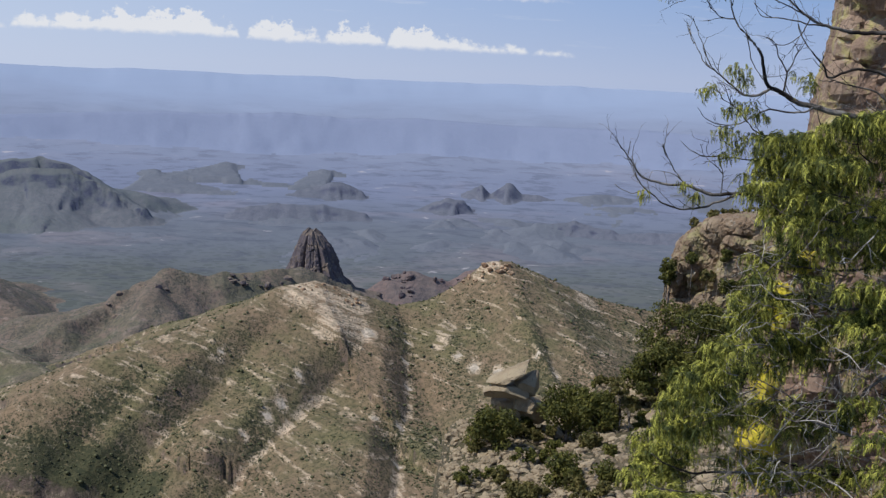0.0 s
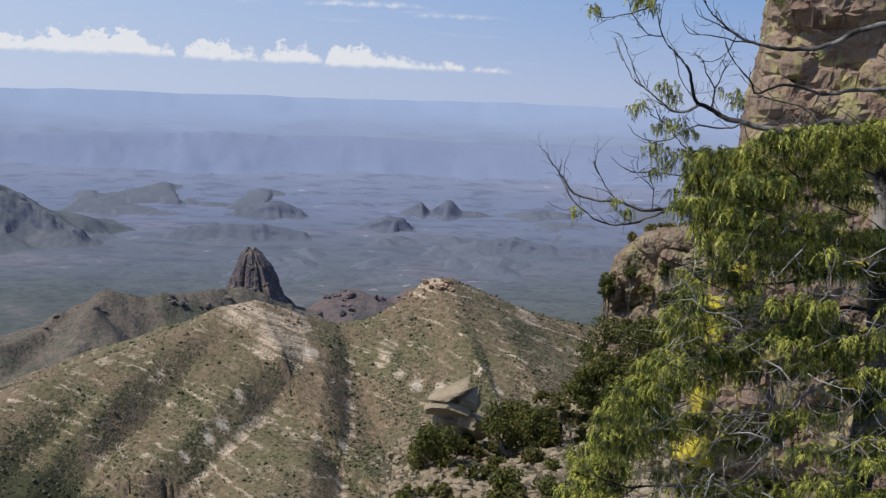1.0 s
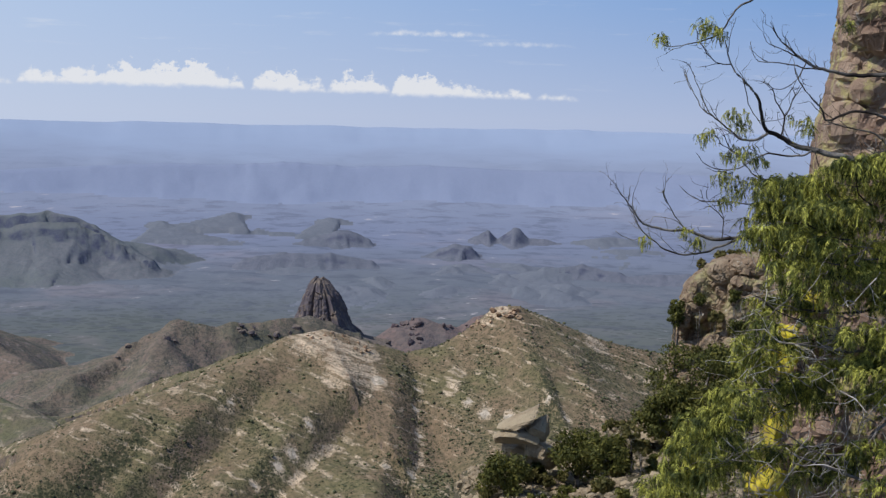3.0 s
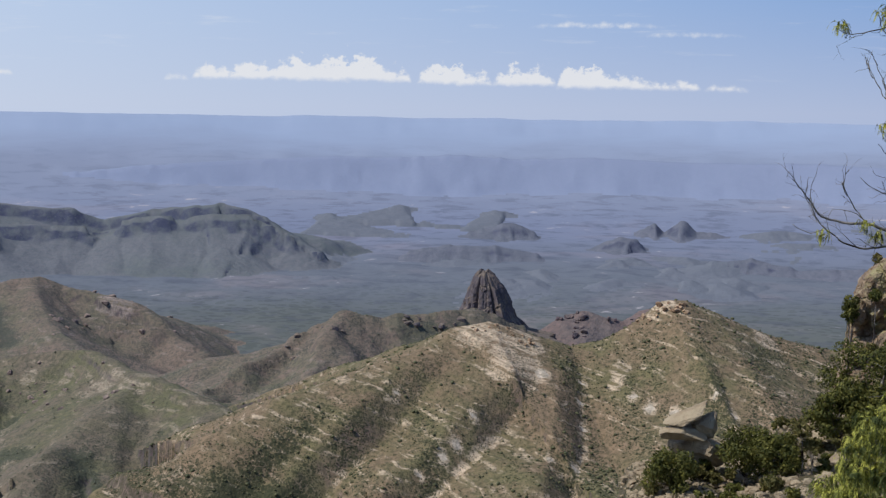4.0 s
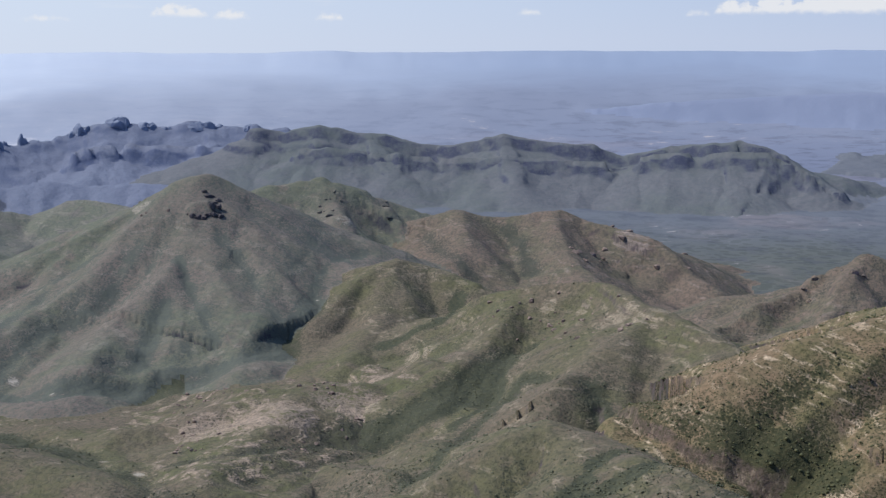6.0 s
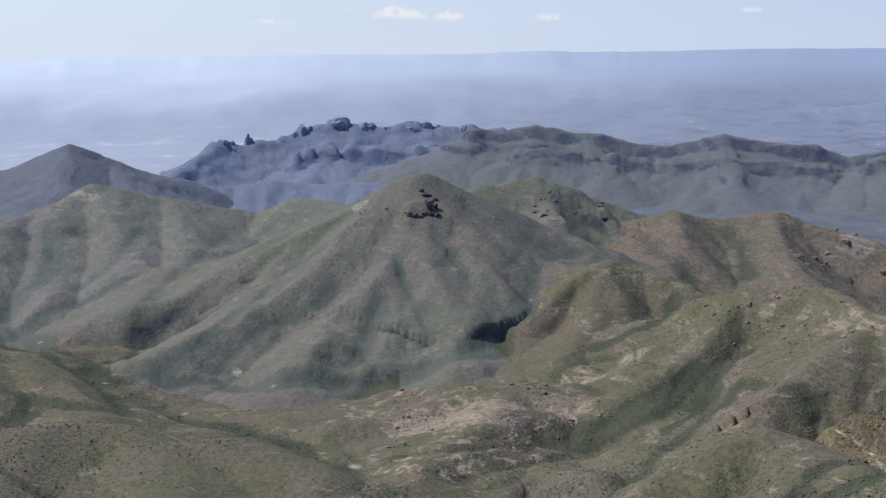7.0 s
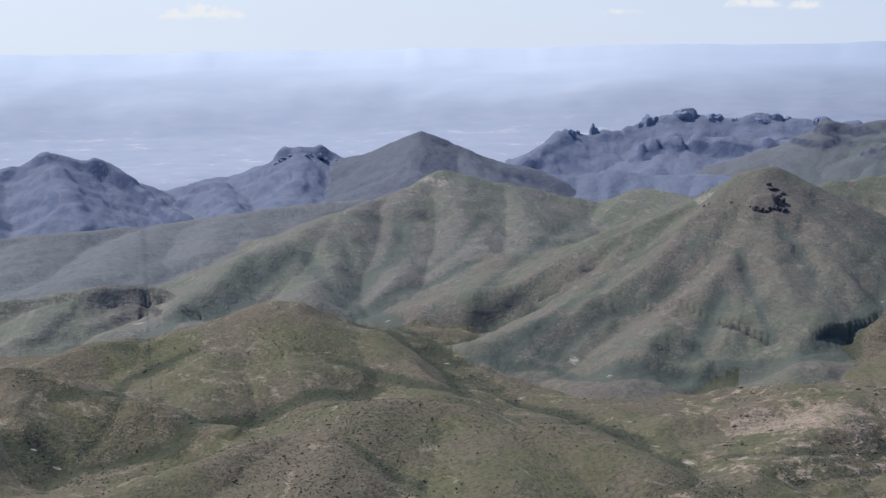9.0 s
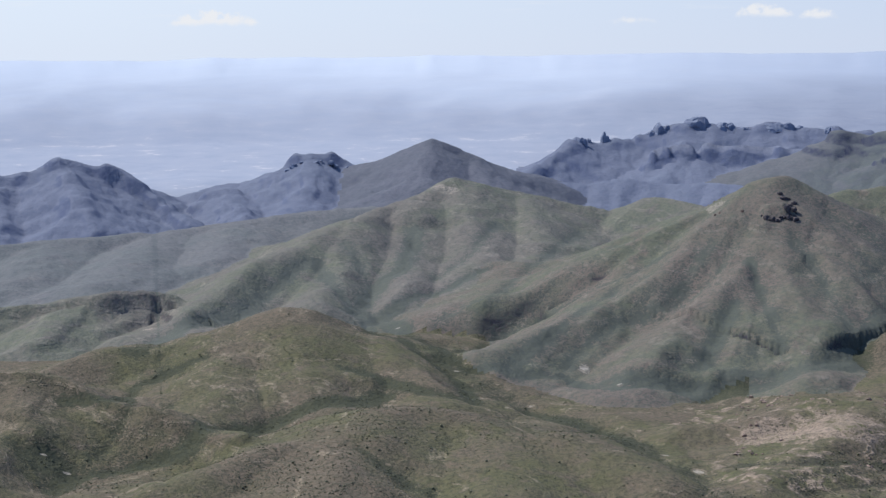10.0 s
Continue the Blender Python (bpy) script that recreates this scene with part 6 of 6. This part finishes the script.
DARK = "dark green evergreen bush growing among rocks"
bush("round dark green bush beside the split boulders", 2.55, -14.75, 66, 3.1, 2.7, OAK, 1, count=4200)
bush(DARK, 5.65, -13.85, 68, 3.0, 2.8, OAK, 2, count=4200)
bush("tall dark green juniper bush on the knoll", 7.0, -14.1, 66.5, 2.6, 4.2, OAK, 3, count=4600)
bush("low olive bush on the stony slope", 6.6, -16.7, 58, 4.2, 2.4, OAK, 4, count=4600)
bush("low olive bush on the stony slope", 4.2, -17.5, 56, 2.0, 1.2, SCRUB, 5)
bush("broad dark green oak below the cliff", 10.6, -10.6, 73, 5.6, 4.8, OAK, 6, "oak_tree", "tree", 11000, 0.10)
bush("dark green oak leaning against the cliff foot", 9.3, -11.9, 72, 3.6, 3.2, OAK, 7, "oak_tree", "tree", 6000, 0.10)
bush("dark green oak with open crown below the cliff", 12.2, -11.8, 70, 3.6, 3.6, OAK, 8, "oak_tree", "tree", 6000, 0.10)
bush("small dark tree clinging to the cliff edge", 9.55, -7.85, 79, 1.15, 1.7, OAK, 9, count=1400)
bush("dark bush in a crack of the cliff", 12.3, -8.3, 77.5, 1.9, 1.3, OAK, 10, count=1500)
bush("dark bush in a crack of the cliff", 12.9, -9.0, 76.5, 1.6, 1.3, OAK, 11, count=1500)
for k, (az, el, w) in enumerate(((10.6, -5.75, 0.9), (11.3, -5.4, 1.1), (12.0, -5.3, 1.4), (12.9, -5.15, 1.6), (13.8, -5.1, 1.6), (11.9, -6.3, 0.9))):
    bush("low brownish scrub on top of the cliff", az, el, 82, w, 0.7, SCRUB, 20 + k, count=700)
for k, (az, el, w) in enumerate(((7.9, -12.8, 1.3), (8.3, -13.4, 1.2), (8.9, -14.6, 1.5), (7.9, -15.4, 1.2), (9.6, -13.2, 1.4), (9.9, -15.2, 1.6), (3.9, -16.3, 0.8), (5.3, -15.8, 0.9), (2.2, -16.6, 0.7))):
    bush("small yellow-green scrub between the stones", az, el, 66, w, 0.8, SCRUB, 40 + k, count=800)


for k, (az, el, w) in enumerate(((10.5, -7.2, 0.8), (11.2, -7.9, 1.0), (11.9, -7.0, 0.8), (10.3, -9.4, 1.0), (11.6, -9.6, 1.2), (13.2, -6.6, 1.0))):
    bush("dry brown scrub rooted in the cliff", az, el, 78.8, w, 0.8, SCRUB if k % 2 else OAK, 70 + k, count=700)
rng_scrub = np.random.default_rng(404)
for k in range(52):
    az, el = rng_scrub.uniform(5.2, 11.0) if k < 30 else rng_scrub.uniform(1.4, 7.0), rng_scrub.uniform(-17.6, -12.6) if k < 30 else rng_scrub.uniform(-18.0, -14.8)
    at = on_ground(az, el, 45, 80)
    far = math.hypot(at[0], at[1])
    bush("small olive scrub growing between the stones" if k % 3 else "dry yellowish scrub on the stony slope", az, math.degrees(math.atan2(at[2] + 0.3, far)), far, rng_scrub.uniform(0.7, 1.6), rng_scrub.uniform(0.6, 1.0), OAK if k % 3 == 1 else SCRUB, 500 + k, count=700)


# ---- the juniper at the rim ----
def bent(rng, a, b, n=6, sag=0.06):
    a, b = np.array(a), np.array(b)
    size = np.linalg.norm(b - a)
    mid = [a + (b - a) * t + (rng.normal(size=3) * sag * size * math.sin(math.pi * t) if 0 < t < 1 else 0) for t in np.linspace(0, 1, n)]
    return mid


def through_points(points, r, n=8):
    """A limb through places given as bearing and height angle, at a distance that eases from r[0] to r[1]."""
    far = np.linspace(r[0], r[1], len(points))
    fix = np.array([spot(a, e, q) for (a, e), q in zip(points, far)])
    t = np.linspace(0, len(fix) - 1, (len(fix) - 1) * n + 1)
    out = []
    for v in t:
        i = min(int(v), len(fix) - 2)
        p0, p1, p2, p3 = fix[max(i - 1, 0)], fix[i], fix[i + 1], fix[min(i + 2, len(fix) - 1)]
        s = v - i
        out.append(0.5 * (2 * p1 + (p2 - p0) * s + (2 * p0 - 5 * p1 + 4 * p2 - p3) * s**2 + (3 * p1 - p0 - 3 * p2 + p3) * s**3))
    return np.array(out)


def sprays(kind, count=5):
    """Drooping tassels: each of several feathery fronds, with scale leaves on both sides of an arching stalk."""
    rng = np.random.default_rng(kind)
    made = []
    for _ in range(count):
        co, faces = [], []

        def strip(points, wide):
            base = len(co)
            for p, (ux, uy, uz) in points:
                co.extend([(p[0] - ux * wide, p[1] - uy * wide, p[2] - uz * wide), (p[0] + ux * wide, p[1] + uy * wide, p[2] + uz * wide)])
            faces.extend([(base + 2 * m, base + 2 * m + 1, base + 2 * m + 3, base + 2 * m + 2) for m in range(len(points) - 1)])

        for k in range(3):
            a = rng.uniform(0, 2 * math.pi)
            size, lean = rng.uniform(0.07, 0.14), rng.uniform(0.35, 0.95)
            roll = rng.normal() * 0.5
            side = np.array([-math.sin(a) * math.cos(roll), math.cos(a) * math.cos(roll), math.sin(roll)])
            place = lambda t: np.array([size * lean * math.sin(t * 1.3) * math.cos(a) - 0.012 * k, size * lean * math.sin(t * 1.3) * math.sin(a), 0.006 * k + size * (0.22 * math.sin(t * 2.6) - (1 - math.cos(t * 1.75)) * 0.95)])
            strip([(place(t), side) for t in (0.0, 0.35, 0.7, 1.0)], 0.002)
            for t in np.linspace(0.12, 1.0, 8):
                along = place(t + 0.05) - place(t - 0.05)
                along /= np.linalg.norm(along) + 1e-9
                for sgn in (-1, 1):
                    way = along * 0.8 + side * sgn * 0.7 + rng.normal(size=3) * 0.15
                    way = way / np.linalg.norm(way) * rng.uniform(0.020, 0.042) * (1.2 - 0.5 * t)
                    wide = np.cross(way, np.cross(side, along) + rng.normal(size=3) * 0.5)
                    wide = wide / (np.linalg.norm(wide) + 1e-9) * 0.0036
                    droop = np.array((0, 0, -np.linalg.norm(way) * rng.uniform(0.3, 0.9)))
                    base, p = len(co), place(t)
                    mid, tip = p + way * 0.55 + droop * 0.2, p + way + droop
                    co.extend([tuple(p - wide * 0.6), tuple(p + wide * 0.6), tuple(mid + wide), tuple(mid - wide), tuple(tip)])
                    faces.extend([(base, base + 1, base + 2, base + 3), (base + 3, base + 2, base + 4, base + 4)])
        made.append((np.array(co), [f[:3] if f[2] == f[3] else f for f in faces]))
    return made


def build_juniper():
    rng = np.random.default_rng(77)
    foot = spot(20.6, 0, 9.6)
    foot[2] = float(rim_z(foot[0], foot[1]))
    tree = new("juniper_tree")
    tagged(tree, "weeping juniper with drooping yellow-green foliage and bare grey branches", "tree")
    trunk = Heap()
    trunk.tube([foot + (0, 0, -0.3), foot + (0.05, 0, 0.9), foot + (-0.05, 0.05, 1.9), foot + (0.05, 0, 3.0), foot + (0.0, 0.0, 4.6)], 0.17, 0.06, 10)
    trunk.thing("trunk", BARK, tree)
    lines, twigs = [], Heap()

    def branch(far, r0, r1, *points):
        """A limb by bearing and height angle along it, its distance and thickness at both ends."""
        line = through_points(points, far)
        lines.append((line, r0))
        limb = Heap()
        wob = np.array([[0.014 * noise.noise(Vector(p * 7 + k)) + 0.007 * noise.noise(Vector(p * 21 + k)) for k in (0, 7, 19)] for p in line])
        limb.tube(line + wob, r0 * 0.6, r1 * 0.85, 7)
        limb.thing("branch", BARK, tree)

    branch((9.8, 9.2), 0.036, 0.004, (21.39, 3.61), (20.31, 3.33), (19.3, 3.03), (18.25, 2.49), (17.61, 2.32), (16.29, 2.29), (15.61, 2.38), (15.04, 2.55), (14.58, 2.81), (14.0, 3.14), (13.52, 3.58), (13.17, 4.14))
    branch((9.3, 9.1), 0.01, 0.002, (15.16, 2.46), (14.48, 2.54), (13.34, 2.74), (12.6, 2.85), (12.27, 3.55))
    branch((9.25, 9.1), 0.009, 0.002, (14.58, 2.77), (13.77, 3.13), (13.07, 3.46), (12.77, 3.95))
    branch((9.25, 9.1), 0.007, 0.002, (14.53, 2.77), (14.28, 2.12), (13.74, 1.72), (13.06, 1.59))
    branch((9.5, 8.9), 0.05, 0.004, (22.28, -3.0), (20.67, -1.96), (19.58, -1.11), (19.0, -0.64), (18.02, -0.76), (16.93, -1.08), (15.81, -0.92), (14.9, -0.79), (14.2, -0.52), (13.5, -0.2), (13.12, -0.03), (12.92, 0.36), (12.79, 1.05), (12.49, 1.61), (12.12, 2.02), (11.63, 2.62), (11.35, 3.6))
    branch((8.95, 8.85), 0.008, 0.002, (11.63, 2.62), (11.06, 2.68), (10.45, 3.17))
    branch((9.0, 8.8), 0.016, 0.002, (13.13, -0.09), (12.71, -0.34), (12.13, -0.36), (11.53, 0.08), (10.93, 0.53), (10.48, 1.28), (10.11, 2.28))
    branch((8.85, 8.8), 0.008, 0.002, (10.98, 0.48), (10.45, 0.86), (10.02, 1.59), (9.73, 2.41))
    branch((9.0, 8.9), 0.011, 0.002, (13.68, -0.19), (13.78, 0.5), (13.54, 1.07), (13.31, 1.59), (13.07, 1.91))
    branch((8.95, 9.1), 0.006, 0.002, (13.78, 0.46), (14.1, 1.2), (14.43, 1.9))
    branch((8.9, 8.95), 0.006, 0.003, (12.12, 2.02), (12.41, 0.92), (12.88, 0.2))
    branch((9.1, 8.8), 0.012, 0.002, (14.9, -0.84), (14.46, -1.04), (13.31, -0.94), (12.75, -1.15), (12.19, -1.52), (11.51, -1.67), (10.68, -1.42), (10.36, -1.01))
    branch((9.0, 8.8), 0.012, 0.002, (14.52, -2.12), (13.37, -2.1), (12.79, -1.89), (12.3, -1.4), (11.81, -0.84), (11.22, -0.63))
    branch((9.9, 9.4), 0.026, 0.003, (22.0, 0.99), (20.48, 0.81), (19.24, 0.68), (18.16, 0.47), (17.27, 0.73), (16.38, 0.77), (15.5, 0.45), (15.26, 0.78), (14.77, 1.34), (14.28, 2.01), (14.1, 2.53))
    branch((9.6, 9.4), 0.016, 0.004, (19.11, -0.56), (18.01, -0.61), (17.32, -0.06), (16.42, 0.13), (15.51, 0.33))
    branch((9.3, 8.8), 0.028, 0.003, (15.58, -4.74), (14.65, -4.44), (13.26, -4.3), (12.11, -4.45), (11.19, -4.56), (10.24, -4.25), (9.3, -4.22), (8.34, -4.03), (7.85, -3.46), (7.47, -3.0), (7.05, -2.49))
    branch((9.0, 8.8), 0.014, 0.003, (12.23, -4.44), (11.44, -4.83), (10.75, -5.13), (10.05, -5.21), (9.33, -5.05), (8.61, -4.61), (8.11, -4.16), (7.86, -3.69), (7.76, -3.18))
    branch((8.9, 8.8), 0.008, 0.002, (10.0, -4.22), (9.63, -3.74), (9.37, -3.28), (9.12, -2.93), (9.03, -2.65))
    branch((8.9, 8.85), 0.007, 0.002, (11.47, -4.53), (11.57, -3.89), (11.35, -3.12))
    branch((8.85, 8.8), 0.006, 0.002, (8.41, -4.52), (7.9, -4.68), (7.13, -4.38))
    branch((9.0, 8.8), 0.008, 0.002, (13.19, -3.0), (11.46, -3.02), (10.4, -2.88), (9.75, -2.39))
    branch((9.2, 8.9), 0.012, 0.002, (12.73, 5.48), (11.63, 4.79), (11.0, 3.82), (10.09, 3.5), (9.29, 3.36), (8.71, 3.46))
    branch((9.6, 8.9), 0.026, 0.004, (21.79, -8.21), (19.6, -8.05), (18.29, -8.49), (16.96, -8.82), (15.35, -8.7), (14.43, -8.65))
    branch((9.6, 8.7), 0.026, 0.004, (21.98, -10.89), (20.21, -10.61), (18.48, -11.45), (17.41, -12.46), (16.07, -13.04), (13.45, -11.86))
    branch((9.6, 8.7), 0.026, 0.004, (22.15, -13.33), (19.98, -13.79), (17.97, -14.0), (16.1, -13.49), (14.22, -13.08), (11.86, -13.02))
    branch((9.6, 8.7), 0.028, 0.004, (22.3, -15.3), (19.65, -15.4), (16.69, -15.48), (13.9, -15.74), (10.82, -15.98), (9.35, -15.39))
    branch((9.6, 8.9), 0.022, 0.003, (21.65, -6.19), (19.5, -6.57), (17.31, -7.18), (15.73, -7.29), (13.89, -7.28), (12.7, -6.65))

    # Bare twigs, which fork and bend upwards, away from the trunk.
    def twig(a, way, size, r, depth):
        nonlocal twigs
        line = [np.array(a)]
        for _ in range(5):
            way = way + rng.normal(size=3) * 0.22 + (0, 0, 0.05)
            way /= np.linalg.norm(way)
            line.append(line[-1] + way * size / 5)
        twigs.tube(line, r, r * 0.35, 4)
        if depth:
            for k in rng.integers(1, 6, 2 if depth > 1 else 1):
                twig(line[k], way + rng.normal(size=3) * 0.7, size * 0.55, r * 0.55, depth - 1)
    for line, r0 in lines[:22]:
        for k in range(4, len(line) - 1, 3):
            if rng.random() < 0.42:
                out = line[min(k + 2, len(line) - 1)] - line[k - 2]
                out = out / (np.linalg.norm(out) + 1e-6)
                twig(line[k], out * 0.9 + np.array([rng.uniform(-0.5, 0.2), rng.uniform(-0.5, 0.4), rng.uniform(-0.5, 0.9)]), rng.uniform(0.06, 0.24), rng.uniform(0.0025, 0.0045), 2)
    # Dead grey twigs inside the crown.
    live, twigs = twigs, Heap()
    for _ in range(300):
        a = spot(rng.uniform(12.5, 21), rng.uniform(-17, -5), rng.uniform(8.3, 9.5))
        twig(a, np.array([rng.uniform(-1, 0.6), -0.3, rng.uniform(-0.6, 0.4)]), rng.uniform(0.10, 0.42), rng.uniform(0.003, 0.006), 2)
    tagged(twigs.thing("dead_twigs", BARK_PALE, tree), "bleached bare twigs", kind="stuff")
    twigs = live
    # The weeping crown.
    shapes, crown = sprays(3, 8), Heap()

    def tassel(at, big=1.0):
        co, faces = shapes[int(rng.integers(len(shapes)))]
        s = big * rng.uniform(0.45, 0.9)
        crown.add(turned(co, (s, s, s), rng.uniform(-18, 18), rng.uniform(-18, 18), rng.uniform(0, 360)) + at, faces)

    edge_el = (-18.5, -17.0, -15.9, -14.7, -13.5, -12.3, -11.2, -9.8, -7.5, -6.3, -5.5, -4.4, -3.5, -2.8, -1.7, -1.2)
    edge_az = (9.2, 9.2, 9.1, 9.3, 10.4, 10.6, 11.8, 12.7, 12.8, 14.1, 14.6, 13.3, 12.8, 13.1, 13.7, 14.5)
    holes = ((15.46, -6.61), (14.39, -7.95), (16.03, -8.54), (19.13, -7.74), (18.72, -11.66), (15.99, -11.66), (16.17, -14.63), (19.68, -12.58), (14.1, -9.02), (13.75, -12.19), (13.71, -14.38), (17.02, -9.74), (20.49, -8.32), (18.25, -14.87))
    for n in range(250):
        el = rng.uniform(-18.5, -1.5)
        left = float(np.interp(el, edge_el, edge_az))
        az = left + 0.3 + (22.0 - left) * rng.random()
        if n > 228:
            az, el = rng.uniform(16.0, 21.5), rng.uniform(-1.6, -0.5)
        if n < 34:
            el = -18.0 + 16.4 * n / 34
            az = float(np.interp(el, edge_el, edge_az)) + rng.uniform(0.2, 0.7)
        if min(math.hypot(az - a, el - e) for a, e in holes) < 0.78:
            continue
        mid, pad = spot(az, el, rng.uniform(8.3, 9.6)), rng.uniform(0.05, 0.15)
        for _ in range(int(30 * pad / 0.10)):
            d = rng.normal(size=3)
            d /= np.linalg.norm(d)
            d[2] = abs(d[2]) * 0.6 - 0.15
            tassel(mid + d * (pad * 1.5, pad, pad * 0.6) + (0, 0, -0.3 * pad * rng.random()))
        twig(mid + (0.25, 0.1, 0.0), np.array([-1.0, -0.2, rng.uniform(-0.2, 0.3)]), 0.3, 0.006, 1)
    for _ in range(420):
        el = rng.uniform(-18.5, -2.2)
        left = float(np.interp(el, edge_el, edge_az))
        az = rng.uniform(left + 0.5, 22.0)
        if min(math.hypot(az - a, el - e) for a, e in holes) > 0.5:
            tassel(spot(az, el, rng.uniform(9.5, 10.3)), 1.2)
    # Thin tufts on the bare limbs.
    for az, el, w, n in ((11.01, 3.68, 0.3, 9), (10.54, 3.9, 0.3, 9), (8.71, 3.46, 0.2, 6), (11.75, 0.32, 0.3, 9), (12.12, -0.1, 0.25, 6), (10.75, -0.41, 0.3, 8), (11.61, -1.31, 0.3, 8), (12.17, -1.06, 0.35, 10), (11.54, -2.25, 0.35, 12), (12.14, -2.69, 0.35, 12),
                         (11.5, -3.1, 0.25, 6), (14.4, 0.11, 0.25, 6), (14.75, -0.15, 0.2, 4), (8.39, -4.97, 0.22, 5), (10.39, -4.88, 0.2, 5), (10.0, -4.4, 0.2, 4), (12.76, -1.4, 0.3, 7), (16.07, 4.08, 0.2, 4), (12.8, -2.3, 0.3, 8)):
        for _ in range(n * 2):
            tassel(spot(az + rng.normal() * w * 0.7, el + 0.25 + rng.normal() * w * 0.5, rng.uniform(8.7, 9.0)), 0.62)
    tagged(twigs.thing("twigs", BARK, tree), kind="stuff")
    tagged(crown.thing("foliage", JUNIPER, tree, flat=True), "drooping yellow-green scale leaves", kind="stuff")


build_juniper()


# ---- shrubs on the banded ridge ----
def build_shrubs():
    rng = np.random.default_rng(14)
    s = SURFACE
    n = next(k for k, h in enumerate(HILLS) if h["name"] == "banded_ridge")
    az = np.degrees(np.arctan2(s["x"], s["y"]))
    at = np.nonzero((s["owner"] == n) & (az > -24) & (az < 12) & (s["pale"] < 0.5))[0]
    odds = 0.12 + s["veg"][at] * 0.9 + 0.5 * smooth(fbm(s["x"][at] / 60, s["y"][at] / 60, 3, 5), -0.1, 0.4)
    odds *= (0.25 + 0.75 * smooth(az[at], -19, -8)) * (1 - 0.9 * s["crag"][at])
    pick = rng.choice(at, 20000, p=odds / odds.sum())
    ico, faces = BALLS[1]
    faces = np.array(faces)
    count = len(pick)
    size = rng.uniform(0.32, 0.72, count) + 0.7 * (rng.random(count) < 0.08)
    mid = np.stack([s["x"][pick], s["y"][pick], s["z"][pick]], -1) + rng.normal(size=(count, 3)) * (0.8, 0.8, 0.0)
    co = mid[:, None] + ico[None] * (size[:, None, None] * rng.uniform(0.7, 1.25, (count, 12 if len(ico) == 12 else len(ico), 1))) * (1, 1, 0.8) + (0, 0, 0.3)
    me = bpy.data.meshes.new("slope_shrubs")
    allf = (faces[None] + (np.arange(count) * len(ico))[:, None, None]).reshape(-1, 3)
    me.vertices.add(co.shape[0] * co.shape[1])
    me.vertices.foreach_set("co", co.astype(np.float32).ravel())
    me.loops.add(allf.size)
    me.loops.foreach_set("vertex_index", allf.astype(np.int32).ravel())
    me.polygons.add(len(allf))
    me.polygons.foreach_set("loop_start", np.arange(0, allf.size, 3, dtype=np.int32))
    me.update(calc_edges=True)
    me.materials.append(SHRUB)
    tagged(new("slope_shrubs", me), "scattered dark green shrubs on the dry ridge", "shrubs", kind="stuff")


def hillside_shrubs():
    """Low shrubs over the nearer hills, thicker along the hollows."""
    rng = np.random.default_rng(27)
    s = SURFACE
    homes = [k for k, h in enumerate(HILLS) if h["name"] in ("knob_ridge", "gorge_rim", "pale_bench", "front_hill", "central_hill", "west_hill", "rocky_spur")]
    az, out = np.degrees(np.arctan2(s["x"], s["y"])), np.hypot(s["x"], s["y"])
    at = np.nonzero((np.isin(s["owner"], homes) | ((s["owner"] < 0) & (out < 1500))) & (az > -74) & (az < -8) & (out > 560) & (out < 2050) & (s["pale"] < 0.5))[0]
    odds = (0.10 + 0.9 * s["veg"][at] + 0.8 * smooth(fbm(s["x"][at] / 90, s["y"][at] / 90, 4, 15), 0.0, 0.35)) 
    pick = rng.choice(at, 46000, p=odds / odds.sum())
    shape = np.array([(1, 0, 0), (0, 1, 0), (-1, 0, 0), (0, -1, 0), (0, 0, 1.0), (0, 0, -0.6)])
    faces = np.array([(0, 1, 4), (1, 2, 4), (2, 3, 4), (3, 0, 4), (1, 0, 5), (2, 1, 5), (3, 2, 5), (0, 3, 5)])
    count = len(pick)
    size = rng.uniform(0.25, 0.65, count) + 0.6 * (rng.random(count) < 0.06)
    mid = np.stack([s["x"][pick], s["y"][pick], s["z"][pick]], -1) + rng.normal(size=(count, 3)) * (1.5, 1.5, 0.0)
    co = mid[:, None] + shape[None] * (size[:, None] * rng.uniform(0.7, 1.3, (count, 6)))[..., None] * (1, 1, 0.8) + (0, 0, 0.2)
    me = bpy.data.meshes.new("hillside_shrubs")
    allf = (faces[None] + (np.arange(count) * 6)[:, None, None]).reshape(-1, 3)
    me.vertices.add(count * 6)
    me.vertices.foreach_set("co", co.astype(np.float32).ravel())
    me.loops.add(allf.size)
    me.loops.foreach_set("vertex_index", allf.astype(np.int32).ravel())
    me.polygons.add(len(allf))
    me.polygons.foreach_set("loop_start", np.arange(0, allf.size, 3, dtype=np.int32))
    me.polygons.foreach_set("use_smooth", np.ones(len(allf), dtype=bool))
    me.update(calc_edges=True)
    me.materials.append(SHRUB_FAR)
    tagged(new("hillside_shrubs", me), "scattered olive shrubs over the valley hills", "shrubs", kind="stuff")


build_shrubs()
hillside_shrubs()
